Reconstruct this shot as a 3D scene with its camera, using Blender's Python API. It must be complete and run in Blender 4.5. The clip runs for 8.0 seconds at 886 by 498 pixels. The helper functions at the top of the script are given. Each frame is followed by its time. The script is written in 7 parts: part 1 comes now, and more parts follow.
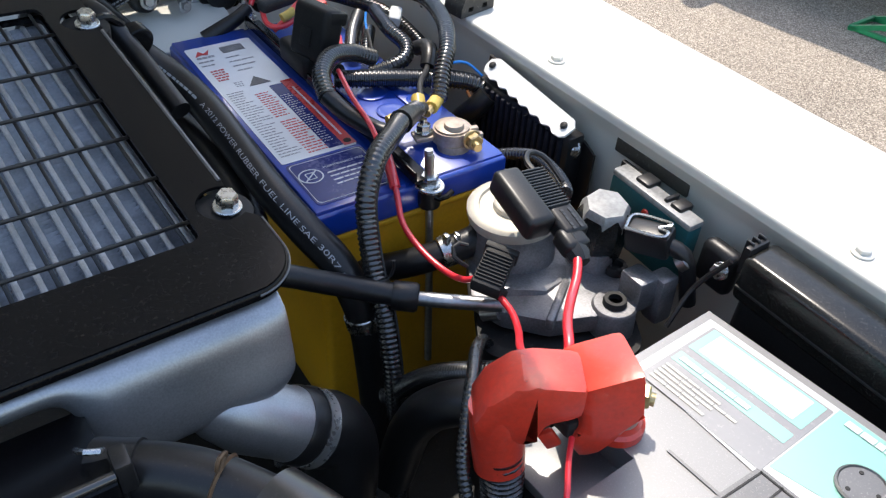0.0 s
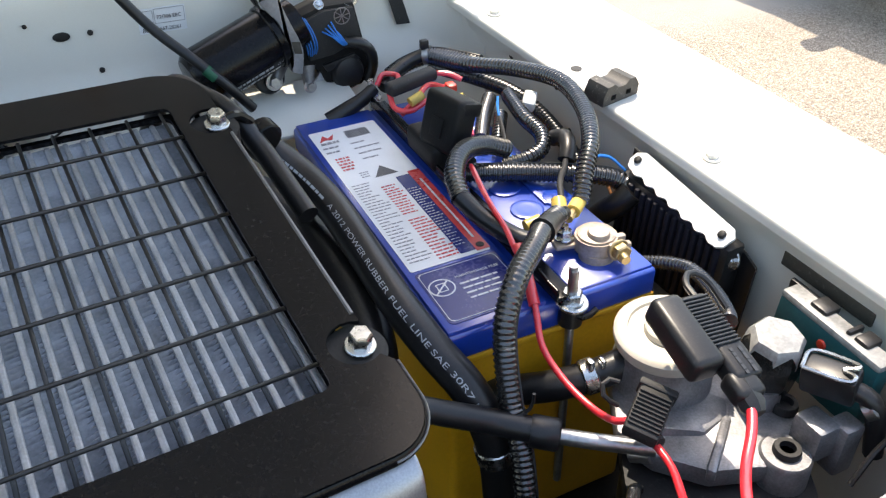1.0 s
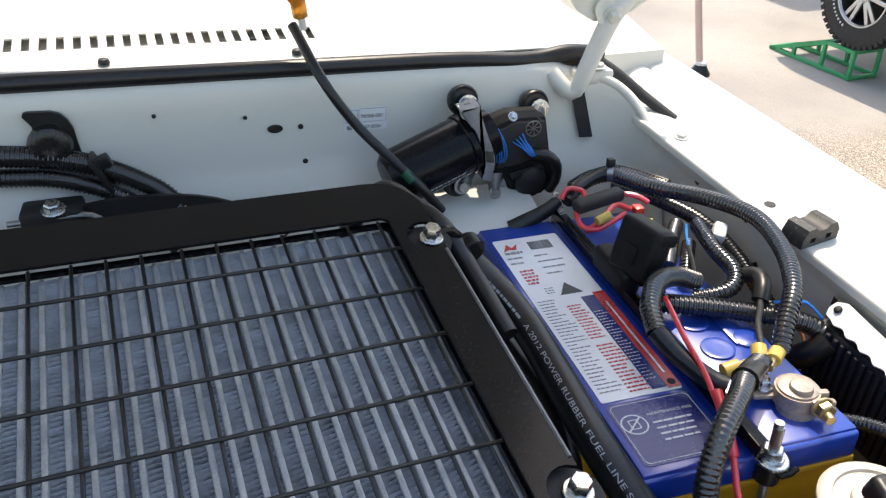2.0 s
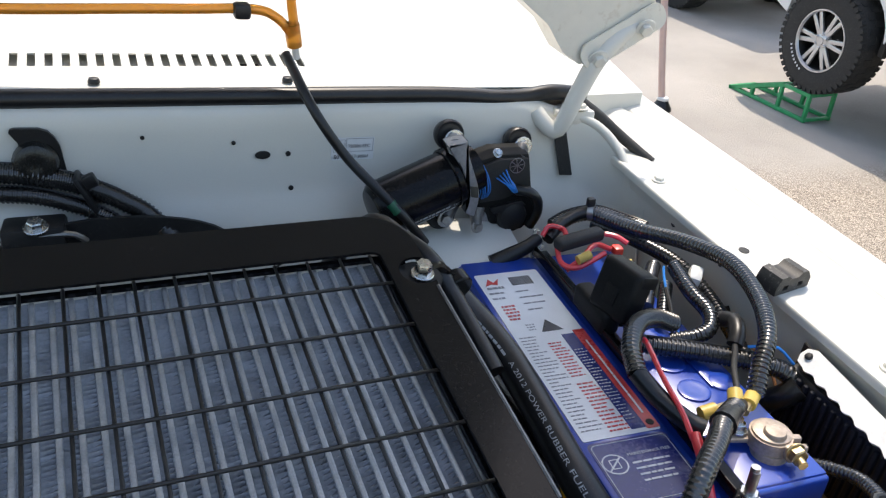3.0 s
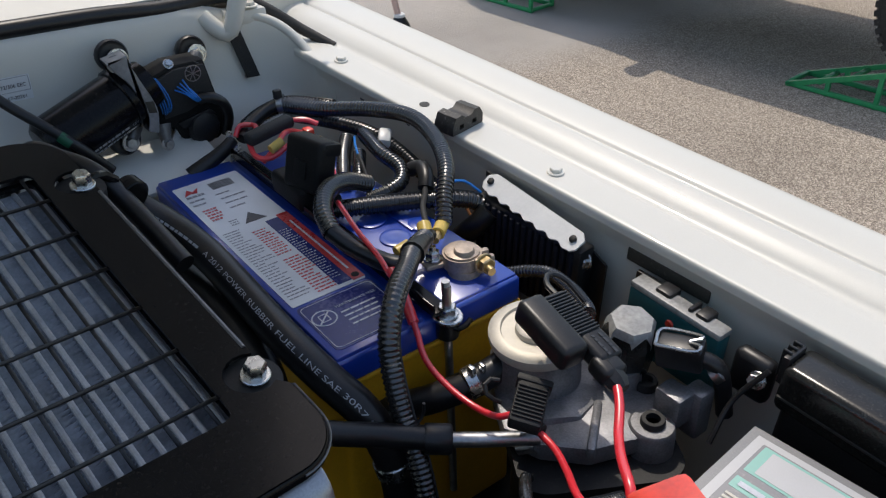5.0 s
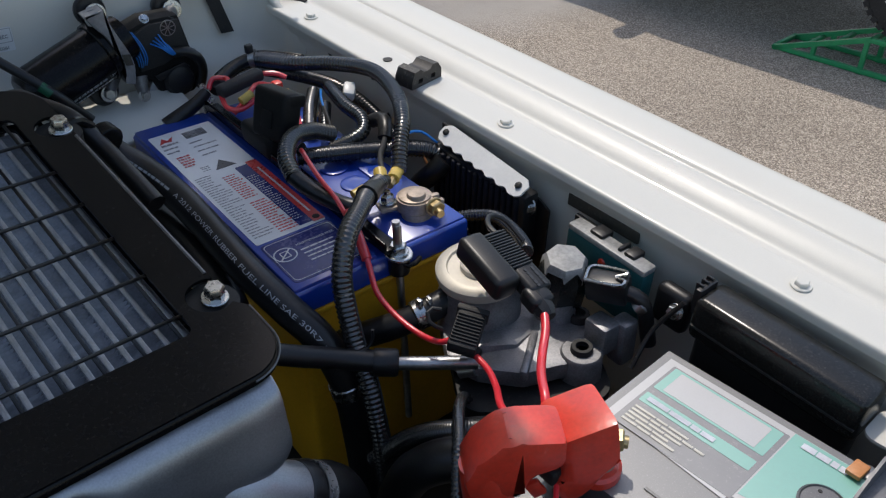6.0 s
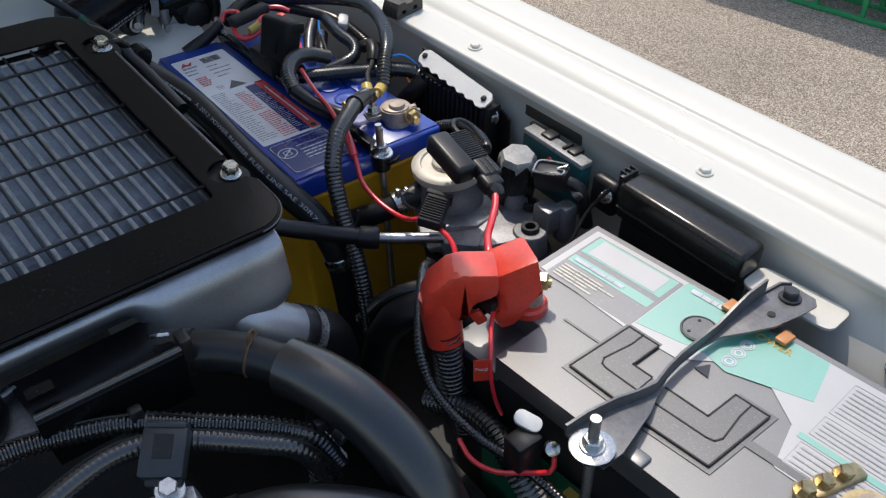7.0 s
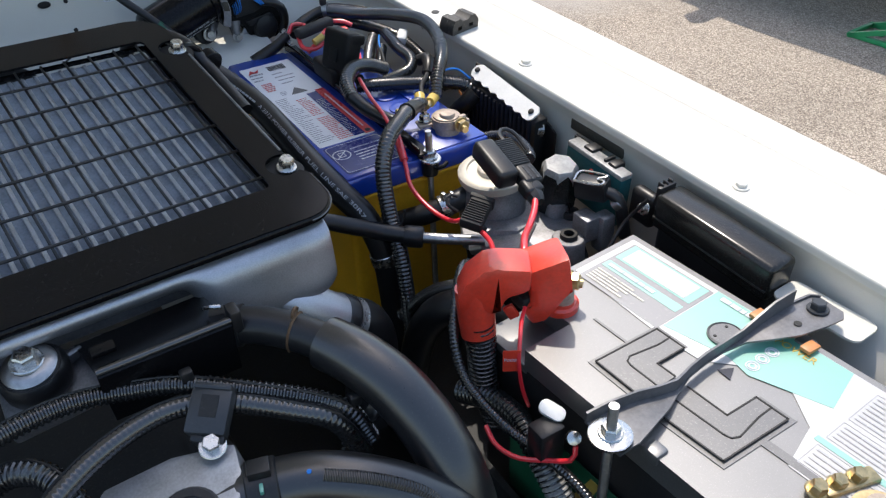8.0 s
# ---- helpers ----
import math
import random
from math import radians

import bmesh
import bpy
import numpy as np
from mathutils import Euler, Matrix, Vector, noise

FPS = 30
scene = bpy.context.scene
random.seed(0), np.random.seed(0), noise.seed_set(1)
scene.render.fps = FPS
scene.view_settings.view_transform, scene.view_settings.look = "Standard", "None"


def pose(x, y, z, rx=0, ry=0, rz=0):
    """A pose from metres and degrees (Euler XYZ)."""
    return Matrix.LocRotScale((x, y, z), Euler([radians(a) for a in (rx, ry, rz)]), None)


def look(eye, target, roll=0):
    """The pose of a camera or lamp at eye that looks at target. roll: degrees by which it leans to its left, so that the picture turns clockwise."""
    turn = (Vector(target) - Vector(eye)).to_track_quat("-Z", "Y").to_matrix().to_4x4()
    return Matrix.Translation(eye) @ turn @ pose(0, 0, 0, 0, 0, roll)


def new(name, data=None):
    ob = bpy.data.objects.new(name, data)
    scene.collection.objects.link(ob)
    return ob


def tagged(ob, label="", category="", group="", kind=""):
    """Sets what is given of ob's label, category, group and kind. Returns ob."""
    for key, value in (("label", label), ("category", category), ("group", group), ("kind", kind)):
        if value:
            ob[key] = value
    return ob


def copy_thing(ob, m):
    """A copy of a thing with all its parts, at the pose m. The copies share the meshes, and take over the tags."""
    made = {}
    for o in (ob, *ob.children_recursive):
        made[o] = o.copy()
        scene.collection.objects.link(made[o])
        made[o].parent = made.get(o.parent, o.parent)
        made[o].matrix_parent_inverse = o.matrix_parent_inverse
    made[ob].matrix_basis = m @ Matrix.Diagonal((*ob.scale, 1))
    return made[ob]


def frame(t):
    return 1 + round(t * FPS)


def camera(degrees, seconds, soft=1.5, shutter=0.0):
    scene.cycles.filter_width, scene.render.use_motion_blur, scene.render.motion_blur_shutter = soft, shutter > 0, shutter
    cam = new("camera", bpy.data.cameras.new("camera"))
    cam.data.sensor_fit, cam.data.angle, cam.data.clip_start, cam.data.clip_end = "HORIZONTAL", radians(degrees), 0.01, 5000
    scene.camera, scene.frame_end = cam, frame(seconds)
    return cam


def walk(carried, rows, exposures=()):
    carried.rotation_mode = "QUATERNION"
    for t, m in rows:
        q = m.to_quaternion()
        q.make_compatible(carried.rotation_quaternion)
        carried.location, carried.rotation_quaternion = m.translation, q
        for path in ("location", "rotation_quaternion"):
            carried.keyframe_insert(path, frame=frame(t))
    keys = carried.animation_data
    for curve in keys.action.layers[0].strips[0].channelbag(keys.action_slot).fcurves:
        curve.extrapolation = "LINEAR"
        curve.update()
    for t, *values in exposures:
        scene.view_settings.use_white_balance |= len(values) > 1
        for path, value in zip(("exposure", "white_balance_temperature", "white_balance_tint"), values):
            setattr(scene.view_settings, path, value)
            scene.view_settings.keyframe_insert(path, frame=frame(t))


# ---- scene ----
cam = camera(56.9, 8.0, 1.25)
PATH = [
    (0, (-0.174, -0.438, 1.683), (0.685, 0.879, 0.448), 1.6),
    (0.5, (-0.16, -0.375, 1.682), (0.616, 1.007, 0.462), -0.1),
    (1, (-0.162, -0.356, 1.697), (0.519, 1.115, 0.526), -1.5),
    (1.5, (-0.208, -0.318, 1.727), (0.315, 1.285, 0.651), -1.8),
    (1.7, (-0.213, -0.32, 1.731), (0.28, 1.315, 0.69), -1.0),
    (2.8, (-0.247, -0.308, 1.733), (0.328, 1.328, 0.736), 4.1),
    (3, (-0.245, -0.313, 1.745), (0.351, 1.328, 0.766), 4.3),
    (3.5, (-0.247, -0.33, 1.744), (0.556, 1.211, 0.752), 4.8),
    (4, (-0.196, -0.363, 1.735), (0.713, 1.063, 0.669), 1.5),
    (4.2, (-0.184, -0.373, 1.734), (0.74, 1.037, 0.659), -0.3),
    (5.3, (-0.188, -0.398, 1.699), (0.812, 0.941, 0.6), -1.6),
    (5.5, (-0.191, -0.418, 1.705), (0.797, 0.908, 0.58), -1.5),
    (6, (-0.192, -0.446, 1.72), (0.786, 0.857, 0.56), -1.1),
    (6.3, (-0.22, -0.48, 1.739), (0.774, 0.799, 0.566), -0.3),
    (6.5, (-0.223, -0.505, 1.737), (0.743, 0.777, 0.544), -1.2),
    (7, (-0.25, -0.58, 1.754), (0.665, 0.692, 0.511), -1.8),
    (7.5, (-0.264, -0.613, 1.767), (0.658, 0.673, 0.544), -0.8),
    (8, (-0.262, -0.622, 1.754), (0.564, 0.762, 0.57), -2.0),
]
EXPOSURES = [(0, 0.94, 6560), (0.5, 1.22, 6860), (1, 1.44, 7180), (1.5, 1.19, 7380), (1.7, 1.14, 7280), (2.8, 0.89, 6880), (3, 0.82, 6780), (3.5, 0.43, 6630), (4, 0.29, 6630), (4.2, 0.23, 6580), (5.3, -0.03, 6590), (6, -0.07, 6440), (6.5, -0.06, 6440), (7, 0.22, 6540), (7.5, 0.5, 6590), (8, 0.7, 6540)]
walk(cam, [(t, look(eye, target, roll)) for t, eye, target, roll in PATH], [(t, stops, kelvin, 12) for t, stops, kelvin in EXPOSURES])

# ---- light ----
SUN_WAY = Vector((0.19, 0.43, 1.0)).normalized()
sun = new("sun", bpy.data.lights.new("sun", "SUN"))
sun.data.energy, sun.data.angle, sun.data.color = 2.4, radians(0.53), (1.0, 0.93, 0.82)
sun.matrix_world = look(SUN_WAY * 20, (0, 0, 0))
world = bpy.data.worlds.new("sky")
scene.world = world
world.use_nodes = True
wn = world.node_tree.nodes
sky = wn.new("ShaderNodeTexSky")
sky.sky_type, sky.sun_disc = "NISHITA", False
sky.air_density, sky.dust_density = 1.4, 2.0
sky.sun_elevation, sky.sun_rotation = math.asin(SUN_WAY.z), math.atan2(SUN_WAY.x, SUN_WAY.y)
world.node_tree.links.new(sky.outputs[0], wn["Background"].inputs[0])
wn["Background"].inputs[1].default_value = 0.15


# ---- materials ----
def mat(name, col, rough=0.5, metal=0.0, var=0.12, scale=30, fine=350, bump=0.08, coat=0.0, dust=0.0, trans=0.0, spec=0.5, dust_col=(0.42, 0.39, 0.34), rand=0.0, film=0.0):
    m = bpy.data.materials.new(name)
    m.use_nodes = True
    n, l = m.node_tree.nodes, m.node_tree.links
    b = n["Principled BSDF"]
    co = n.new("ShaderNodeTexCoord")
    big, small = n.new("ShaderNodeTexNoise"), n.new("ShaderNodeTexNoise")
    big.inputs["Scale"].default_value, small.inputs["Scale"].default_value = scale, fine
    big.inputs["Detail"].default_value, small.inputs["Detail"].default_value = 4, 3
    for t in (big, small):
        l.new(co.outputs["Object"], t.inputs["Vector"])
    mix = n.new("ShaderNodeMath")
    mix.operation = "MULTIPLY_ADD"
    mix.inputs[1].default_value = 0.6
    l.new(big.outputs["Fac"], mix.inputs[0])
    half = n.new("ShaderNodeMath")
    half.operation = "MULTIPLY"
    half.inputs[1].default_value = 0.4
    l.new(small.outputs["Fac"], half.inputs[0])
    l.new(half.outputs[0], mix.inputs[2])
    ramp = n.new("ShaderNodeValToRGB")
    c0 = [max(0.0, c * (1 - var)) for c in col]
    c1 = [min(1.0, c * (1 + var)) for c in col]
    ramp.color_ramp.elements[0].position, ramp.color_ramp.elements[1].position = 0.35, 0.65
    ramp.color_ramp.elements[0].color, ramp.color_ramp.elements[1].color = (*c0, 1), (*c1, 1)
    l.new(mix.outputs[0], ramp.inputs[0])
    out = ramp.outputs[0]
    if rand:
        info, hsv = n.new("ShaderNodeObjectInfo"), n.new("ShaderNodeHueSaturation")
        mr = n.new("ShaderNodeMapRange")
        mr.inputs[3].default_value, mr.inputs[4].default_value = 1 - rand, 1 + rand
        l.new(info.outputs["Random"], mr.inputs[0])
        l.new(mr.outputs[0], hsv.inputs["Value"])
        l.new(out, hsv.inputs["Color"])
        out = hsv.outputs[0]
    if dust:
        dn, dr = n.new("ShaderNodeTexNoise"), n.new("ShaderNodeValToRGB")
        dn.inputs["Scale"].default_value, dn.inputs["Detail"].default_value, dn.inputs["Roughness"].default_value = fine * 0.7, 6, 0.75
        l.new(co.outputs["Object"], dn.inputs["Vector"])
        dr.color_ramp.elements[0].position, dr.color_ramp.elements[1].position = 0.56, 0.74
        dr.color_ramp.elements[1].color = (dust, dust, dust, 1)
        l.new(dn.outputs["Fac"], dr.inputs[0])
        dm = n.new("ShaderNodeMix")
        dm.data_type = "RGBA"
        l.new(dr.outputs[0], dm.inputs[0])
        l.new(out, dm.inputs[6])
        dm.inputs[7].default_value = (*dust_col, 1)
        out = dm.outputs[2]
    l.new(out, b.inputs["Base Color"])
    rr = n.new("ShaderNodeMapRange")
    rr.inputs[3].default_value, rr.inputs[4].default_value = max(0.03, rough - 0.1), min(1.0, rough + 0.12)
    l.new(mix.outputs[0], rr.inputs[0])
    l.new(rr.outputs[0], b.inputs["Roughness"])
    b.inputs["Metallic"].default_value = metal
    b.inputs["Coat Weight"].default_value, b.inputs["Coat Roughness"].default_value = coat, 0.08
    b.inputs["Specular IOR Level"].default_value = spec
    if film:
        b.inputs["Coat Roughness"].default_value, b.inputs["Coat IOR"].default_value = film, 2.2
    b.inputs["Transmission Weight"].default_value = trans
    if bump:
        bp = n.new("ShaderNodeBump")
        bp.inputs["Strength"].default_value, bp.inputs["Distance"].default_value = bump, 0.002
        l.new(mix.outputs[0], bp.inputs["Height"])
        l.new(bp.outputs[0], b.inputs["Normal"])
    return m


WHITE = mat("white_car_paint", (0.665, 0.65, 0.59), 0.40, var=0.03, scale=6, fine=900, bump=0.01, coat=0.22, dust=0.12, dust_col=(0.5, 0.46, 0.36))
BLUE = mat("blue_plastic", (0.006, 0.048, 0.36), 0.20, var=0.10, scale=45, fine=700, bump=0.05, dust=0.03, coat=0.4, film=0.30)
YELLOW = mat("yellow_plastic", (0.66, 0.34, 0.016), 0.38, var=0.10, scale=18, bump=0.05, dust=0.06)
LABEL = mat("printed_label", (0.76, 0.77, 0.78), 0.22, var=0.05, fine=900, bump=0.01)
NAVY = mat("navy_print", (0.02, 0.03, 0.16), 0.25, bump=0.01)
REDPRINT = mat("red_print", (0.55, 0.05, 0.05), 0.28, bump=0.01)
PALEPRINT = mat("pale_print", (0.60, 0.62, 0.66), 0.3, bump=0.0)
DARKPRINT = mat("dark_print", (0.04, 0.04, 0.05), 0.3, bump=0.0)
GREYPRINT = mat("grey_print", (0.24, 0.24, 0.26), 0.3, bump=0.0)
BLACKPAINT = mat("black_gloss_paint", (0.005, 0.005, 0.006), 0.20, var=0.2, fine=500, bump=0.03, spec=0.20, dust=0.03)
WIRE = mat("black_wire_coating", (0.010, 0.010, 0.011), 0.38, dust=0.10)
BLACK = mat("black_plastic", (0.012, 0.012, 0.013), 0.38, var=0.2, fine=900, bump=0.05, dust=0.10)
DUSTYBLACK = mat("dusty_black_plastic", (0.012, 0.012, 0.011), 0.22, var=0.3, scale=40, fine=900, bump=0.06, dust=0.22, dust_col=(0.30, 0.29, 0.27))
MATT = mat("matt_black_plastic", (0.016, 0.016, 0.016), 0.62, var=0.25, fine=900, bump=0.12, dust=0.16)
CONDUIT = mat("black_conduit", (0.013, 0.013, 0.013), 0.24, spec=0.6, coat=0.40, film=0.26, var=0.2, bump=0.02, dust=0.08)
RUBBER = mat("black_rubber", (0.010, 0.010, 0.011), 0.36, var=0.25, scale=45, fine=700, bump=0.05, dust=0.07)
SHINYRUBBER = mat("shiny_black_rubber", (0.010, 0.010, 0.011), 0.30, var=0.25, scale=45, fine=700, bump=0.04, dust=0.10, spec=0.6, coat=0.28, film=0.28)
TAPE = mat("black_tape", (0.010, 0.010, 0.010), 0.30, var=0.2, fine=300, bump=0.35, dust=0.06)
RED = mat("red_soft_plastic", (0.72, 0.048, 0.022), 0.34, var=0.14, scale=60, bump=0.10, dust=0.10, spec=0.8, coat=0.3)
REDWIRE = mat("red_wire_sleeve", (0.76, 0.020, 0.034), 0.32, var=0.06, bump=0.02, coat=0.45, film=0.30)
BLUEWIRE = mat("blue_wire_sleeve", (0.02, 0.20, 0.62), 0.35, bump=0.02)
YELLOWSLEEVE = mat("yellow_sleeve", (0.58, 0.41, 0.09), 0.35, bump=0.02)
ZINC = mat("zinc_steel", (0.62, 0.62, 0.60), 0.26, metal=1.0, var=0.15, scale=120, bump=0.10, dust=0.12)
STEEL = mat("dull_steel", (0.42, 0.42, 0.42), 0.36, metal=1.0, var=0.2, scale=90, bump=0.12, dust=0.2)
STRAP = mat("dark_grey_strap_steel", (0.115, 0.115, 0.12), 0.38, metal=0.5, var=0.3, scale=70, bump=0.1, dust=0.25, spec=0.6, coat=0.3, film=0.42)
ALLOY = mat("cast_aluminium", (0.27, 0.27, 0.28), 0.46, metal=0.7, var=0.3, scale=60, fine=600, bump=0.22, dust=0.25)
TANK = mat("satin_aluminium_tank", (0.44, 0.45, 0.475), 0.40, metal=0.85, var=0.2, scale=25, fine=900, bump=0.08, dust=0.10)
CORE = mat("aluminium_core", (0.41, 0.425, 0.45), 0.36, metal=0.45, var=0.2, scale=80, fine=700, bump=0.1, dust=0.25, rand=0.12)
FIN = mat("aluminium_fin", (0.24, 0.25, 0.275), 0.42, metal=0.35, var=0.25, scale=60, fine=500, bump=0.1, dust=0.3)
# greyer than the ink, with washing out by glare painted in
GLAZEDGREY = mat("glazed_grey_print", (0.24, 0.24, 0.25), 0.44, bump=0.0, spec=1.0, coat=1.0, film=0.45)
FADEDLETTER = mat("faded_pale_lettering", (0.40, 0.42, 0.45), 0.5, bump=0.0)
CREAMPRINT = mat("cream_print", (0.40, 0.38, 0.29), 0.44, bump=0.0, spec=1.0, coat=1.0, film=0.45)
YOKE = mat("grey_cast_yoke", (0.27, 0.275, 0.28), 0.42, metal=0.4, var=0.2, scale=70, bump=0.1, dust=0.2)
RUSTY = mat("rusty_spring_steel", (0.16, 0.10, 0.06), 0.5, metal=0.5, var=0.3)
CLIPGREY = mat("dark_grey_clip_plastic", (0.035, 0.038, 0.042), 0.34, var=0.15, dust=0.06)
BRIGHTALLOY = mat("clean_cast_aluminium", (0.50, 0.51, 0.53), 0.42, metal=0.75, var=0.2, scale=60, fine=600, bump=0.2, dust=0.15)
BANDSTEEL = mat("bright_band_steel", (0.42, 0.42, 0.42), 0.28, metal=0.7, var=0.15, scale=120, bump=0.10, dust=0.1)
BRASS = mat("brass", (0.55, 0.42, 0.22), 0.34, metal=1.0, var=0.25, scale=100, bump=0.15, dust=0.3)
LEAD = mat("lead_clamp", (0.42, 0.345, 0.28), 0.48, metal=0.45, var=0.25, scale=100, bump=0.2, dust=0.3)
CAP = mat("pale_plated_cap", (0.56, 0.52, 0.44), 0.50, metal=0.25, var=0.08, scale=80, bump=0.05, dust=0.15)
AMBER = mat("amber_tube", (0.85, 0.36, 0.05), 0.15, var=0.08, trans=0.55, bump=0.02)
GREYPL = mat("dusty_black_battery_plastic", (0.034, 0.034, 0.034), 0.46, var=0.35, scale=30, fine=1200, bump=0.12, dust=0.4, dust_col=(0.46, 0.45, 0.43), spec=0.8, coat=0.92, film=0.42)
LOCKPL = mat("dark_lid_plastic", (0.030, 0.030, 0.030), 0.40, var=0.35, scale=45, fine=900, bump=0.2, dust=0.55, dust_col=(0.40, 0.39, 0.37), spec=0.8, coat=0.45, film=0.40)
PALELABEL = mat("glazed_label", (0.34, 0.34, 0.335), 0.44, var=0.06, fine=900, bump=0.02, dust=0.15, spec=1.0, coat=1.0, film=0.45)
TEAL = mat("teal_print", (0.03, 0.34, 0.25), 0.44, spec=1.0, coat=1.0, var=0.06, bump=0.01, film=0.45)
TEALBOX = mat("teal_module_plastic", (0.015, 0.10, 0.11), 0.4, var=0.15, dust=0.1)
WHITEPL = mat("white_plastic", (0.72, 0.72, 0.70), 0.35, var=0.06, dust=0.1)
ORANGE = mat("orange_plastic", (0.58, 0.25, 0.09), 0.4, bump=0.03)
GLAZEDPRINT = mat("glazed_dark_print", (0.05, 0.05, 0.055), 0.44, var=0.15, spec=1.0, coat=0.8, dust=0.4, film=0.45)
GREENDARK = mat("dark_green_rubber", (0.01, 0.10, 0.05), 0.45)
GREEN = mat("green_ramp_paint", (0.02, 0.30, 0.11), 0.42, var=0.15, scale=20, dust=0.15)
TYRE = mat("tyre_rubber", (0.022, 0.022, 0.022), 0.75, var=0.25, scale=20, fine=120, bump=0.2, dust=0.2)
WHITETRUCK = mat("white_truck_paint", (0.78, 0.78, 0.77), 0.25, var=0.03, scale=4, fine=60, bump=0.01, coat=0.6, dust=0.08)
WHEELALLOY = mat("wheel_alloy", (0.55, 0.56, 0.58), 0.30, metal=0.85, var=0.1, scale=20)
# one dark tone that also paints in the shade of bay depths and holes
DARKBAY = mat("dark_bay_metal", (0.012, 0.012, 0.012), 0.6, var=0.4, scale=25, bump=0.3, dust=0.1)
STAINED = mat("stained_cream_paint", (0.70, 0.67, 0.58), 0.36, var=0.05, scale=8, fine=90, bump=0.03, coat=0.3, dust=0.55, dust_col=(0.34, 0.24, 0.14))
INKPL = mat("blue_black_plastic", (0.008, 0.009, 0.016), 0.62, spec=0.25, var=0.2, bump=0.05, dust=0.06)
# dust on the bump stop, lifted to paint in the sun on its top
LITDUSTYRUBBER = mat("dusty_sunlit_rubber", (0.035, 0.033, 0.030), 0.55, var=0.3, scale=60, bump=0.1, dust=0.5)
# wear on the relay edge, and sunlight painted into the sensor top
WORNLITGREY = mat("worn_and_sunlit_grey_plastic", (0.30, 0.30, 0.29), 0.42, var=0.35, scale=60, bump=0.12, dust=0.4)
GREENLABEL = mat("dark_green_label", (0.012, 0.10, 0.05), 0.3)
# heavy rough glaze stands in for the sun's glare on lid and label
for gloss in (GREYPL, LOCKPL, PALELABEL, TEAL, GLAZEDPRINT):
    gloss.node_tree.nodes["Principled BSDF"].inputs["Coat Roughness"].default_value = 0.46
    gloss.node_tree.nodes["Principled BSDF"].inputs["IOR"].default_value = 1.6
    gloss.node_tree.nodes["Principled BSDF"].inputs["Coat IOR"].default_value = 2.25
DEEPBLACK = mat("dull_deep_black_plastic", (0.007, 0.007, 0.007), 0.55, var=0.25, fine=700, bump=0.08, dust=0.05, spec=0.25)
POST = mat("painted_post", (0.62, 0.45, 0.40), 0.4, var=0.12, scale=8)
BRONZE = mat("brown_foam", (0.05, 0.045, 0.035), 0.8, var=0.2, dust=0.2)
GLASS = mat("dark_car_glass", (0.02, 0.025, 0.03), 0.05, var=0.05, bump=0.0)


def asphalt():
    m = bpy.data.materials.new("coarse_asphalt")
    m.use_nodes = True
    n, l = m.node_tree.nodes, m.node_tree.links
    b = n["Principled BSDF"]
    co = n.new("ShaderNodeTexCoord")
    b.inputs["Specular IOR Level"].default_value = 0.15
    v = n.new("ShaderNodeTexVoronoi")
    v.inputs["Scale"].default_value = 190
    l.new(co.outputs["Object"], v.inputs["Vector"])
    stone = n.new("ShaderNodeValToRGB")
    e = stone.color_ramp.elements
    e[0].position, e[0].color = 0.0, (0.16, 0.137, 0.112, 1)
    e[1].position, e[1].color = 1.0, (0.66, 0.58, 0.48, 1)
    e2 = stone.color_ramp.elements.new(0.55)
    e2.color = (0.36, 0.305, 0.25, 1)
    bw = n.new("ShaderNodeSeparateColor")
    l.new(v.outputs["Color"], bw.inputs[0])
    l.new(bw.outputs[0], stone.inputs[0])
    p = n.new("ShaderNodeTexNoise")
    p.inputs["Scale"].default_value, p.inputs["Detail"].default_value = 0.9, 6
    l.new(co.outputs["Object"], p.inputs["Vector"])
    pr = n.new("ShaderNodeMapRange")
    pr.inputs[1].default_value, pr.inputs[2].default_value, pr.inputs[3].default_value, pr.inputs[4].default_value = 0.3, 0.7, 0.84, 1.18
    l.new(p.outputs["Fac"], pr.inputs[0])
    # paler, smoother tone further along the yard, with sunlit glare painted in
    sep, edge = n.new("ShaderNodeSeparateXYZ"), n.new("ShaderNodeMath")
    l.new(co.outputs["Object"], sep.inputs[0])
    edge.operation = "MULTIPLY_ADD"
    edge.inputs[1].default_value = 1.6
    l.new(p.outputs["Fac"], edge.inputs[0])
    l.new(sep.outputs["Y"], edge.inputs[2])
    far = n.new("ShaderNodeMapRange")
    far.inputs[1].default_value, far.inputs[2].default_value = 3.9, 4.5
    l.new(edge.outputs[0], far.inputs[0])
    washed = n.new("ShaderNodeMix")
    washed.data_type = "RGBA"
    washed.inputs[7].default_value = (0.40, 0.37, 0.335, 1)
    l.new(far.outputs[0], washed.inputs[0])
    l.new(stone.outputs[0], washed.inputs[6])
    mx = n.new("ShaderNodeMix")
    mx.data_type, mx.blend_type = "RGBA", "MULTIPLY"
    mx.inputs[0].default_value = 1.0
    l.new(washed.outputs[2], mx.inputs[6])
    l.new(pr.outputs[0], mx.inputs[7])
    l.new(mx.outputs[2], b.inputs["Base Color"])
    b.inputs["Roughness"].default_value = 0.85
    bp = n.new("ShaderNodeBump")
    bp.inputs["Strength"].default_value, bp.inputs["Distance"].default_value = 0.7, 0.006
    l.new(v.outputs["Distance"], bp.inputs["Height"])
    l.new(bp.outputs[0], b.inputs["Normal"])
    return m


ASPHALT = asphalt()


# ---- building helpers ----
def thing(name, label, category, at=(0, 0, 0), group="", kind=""):
    ob = new(name)
    ob.location = at
    return tagged(ob, label, category, group, kind)


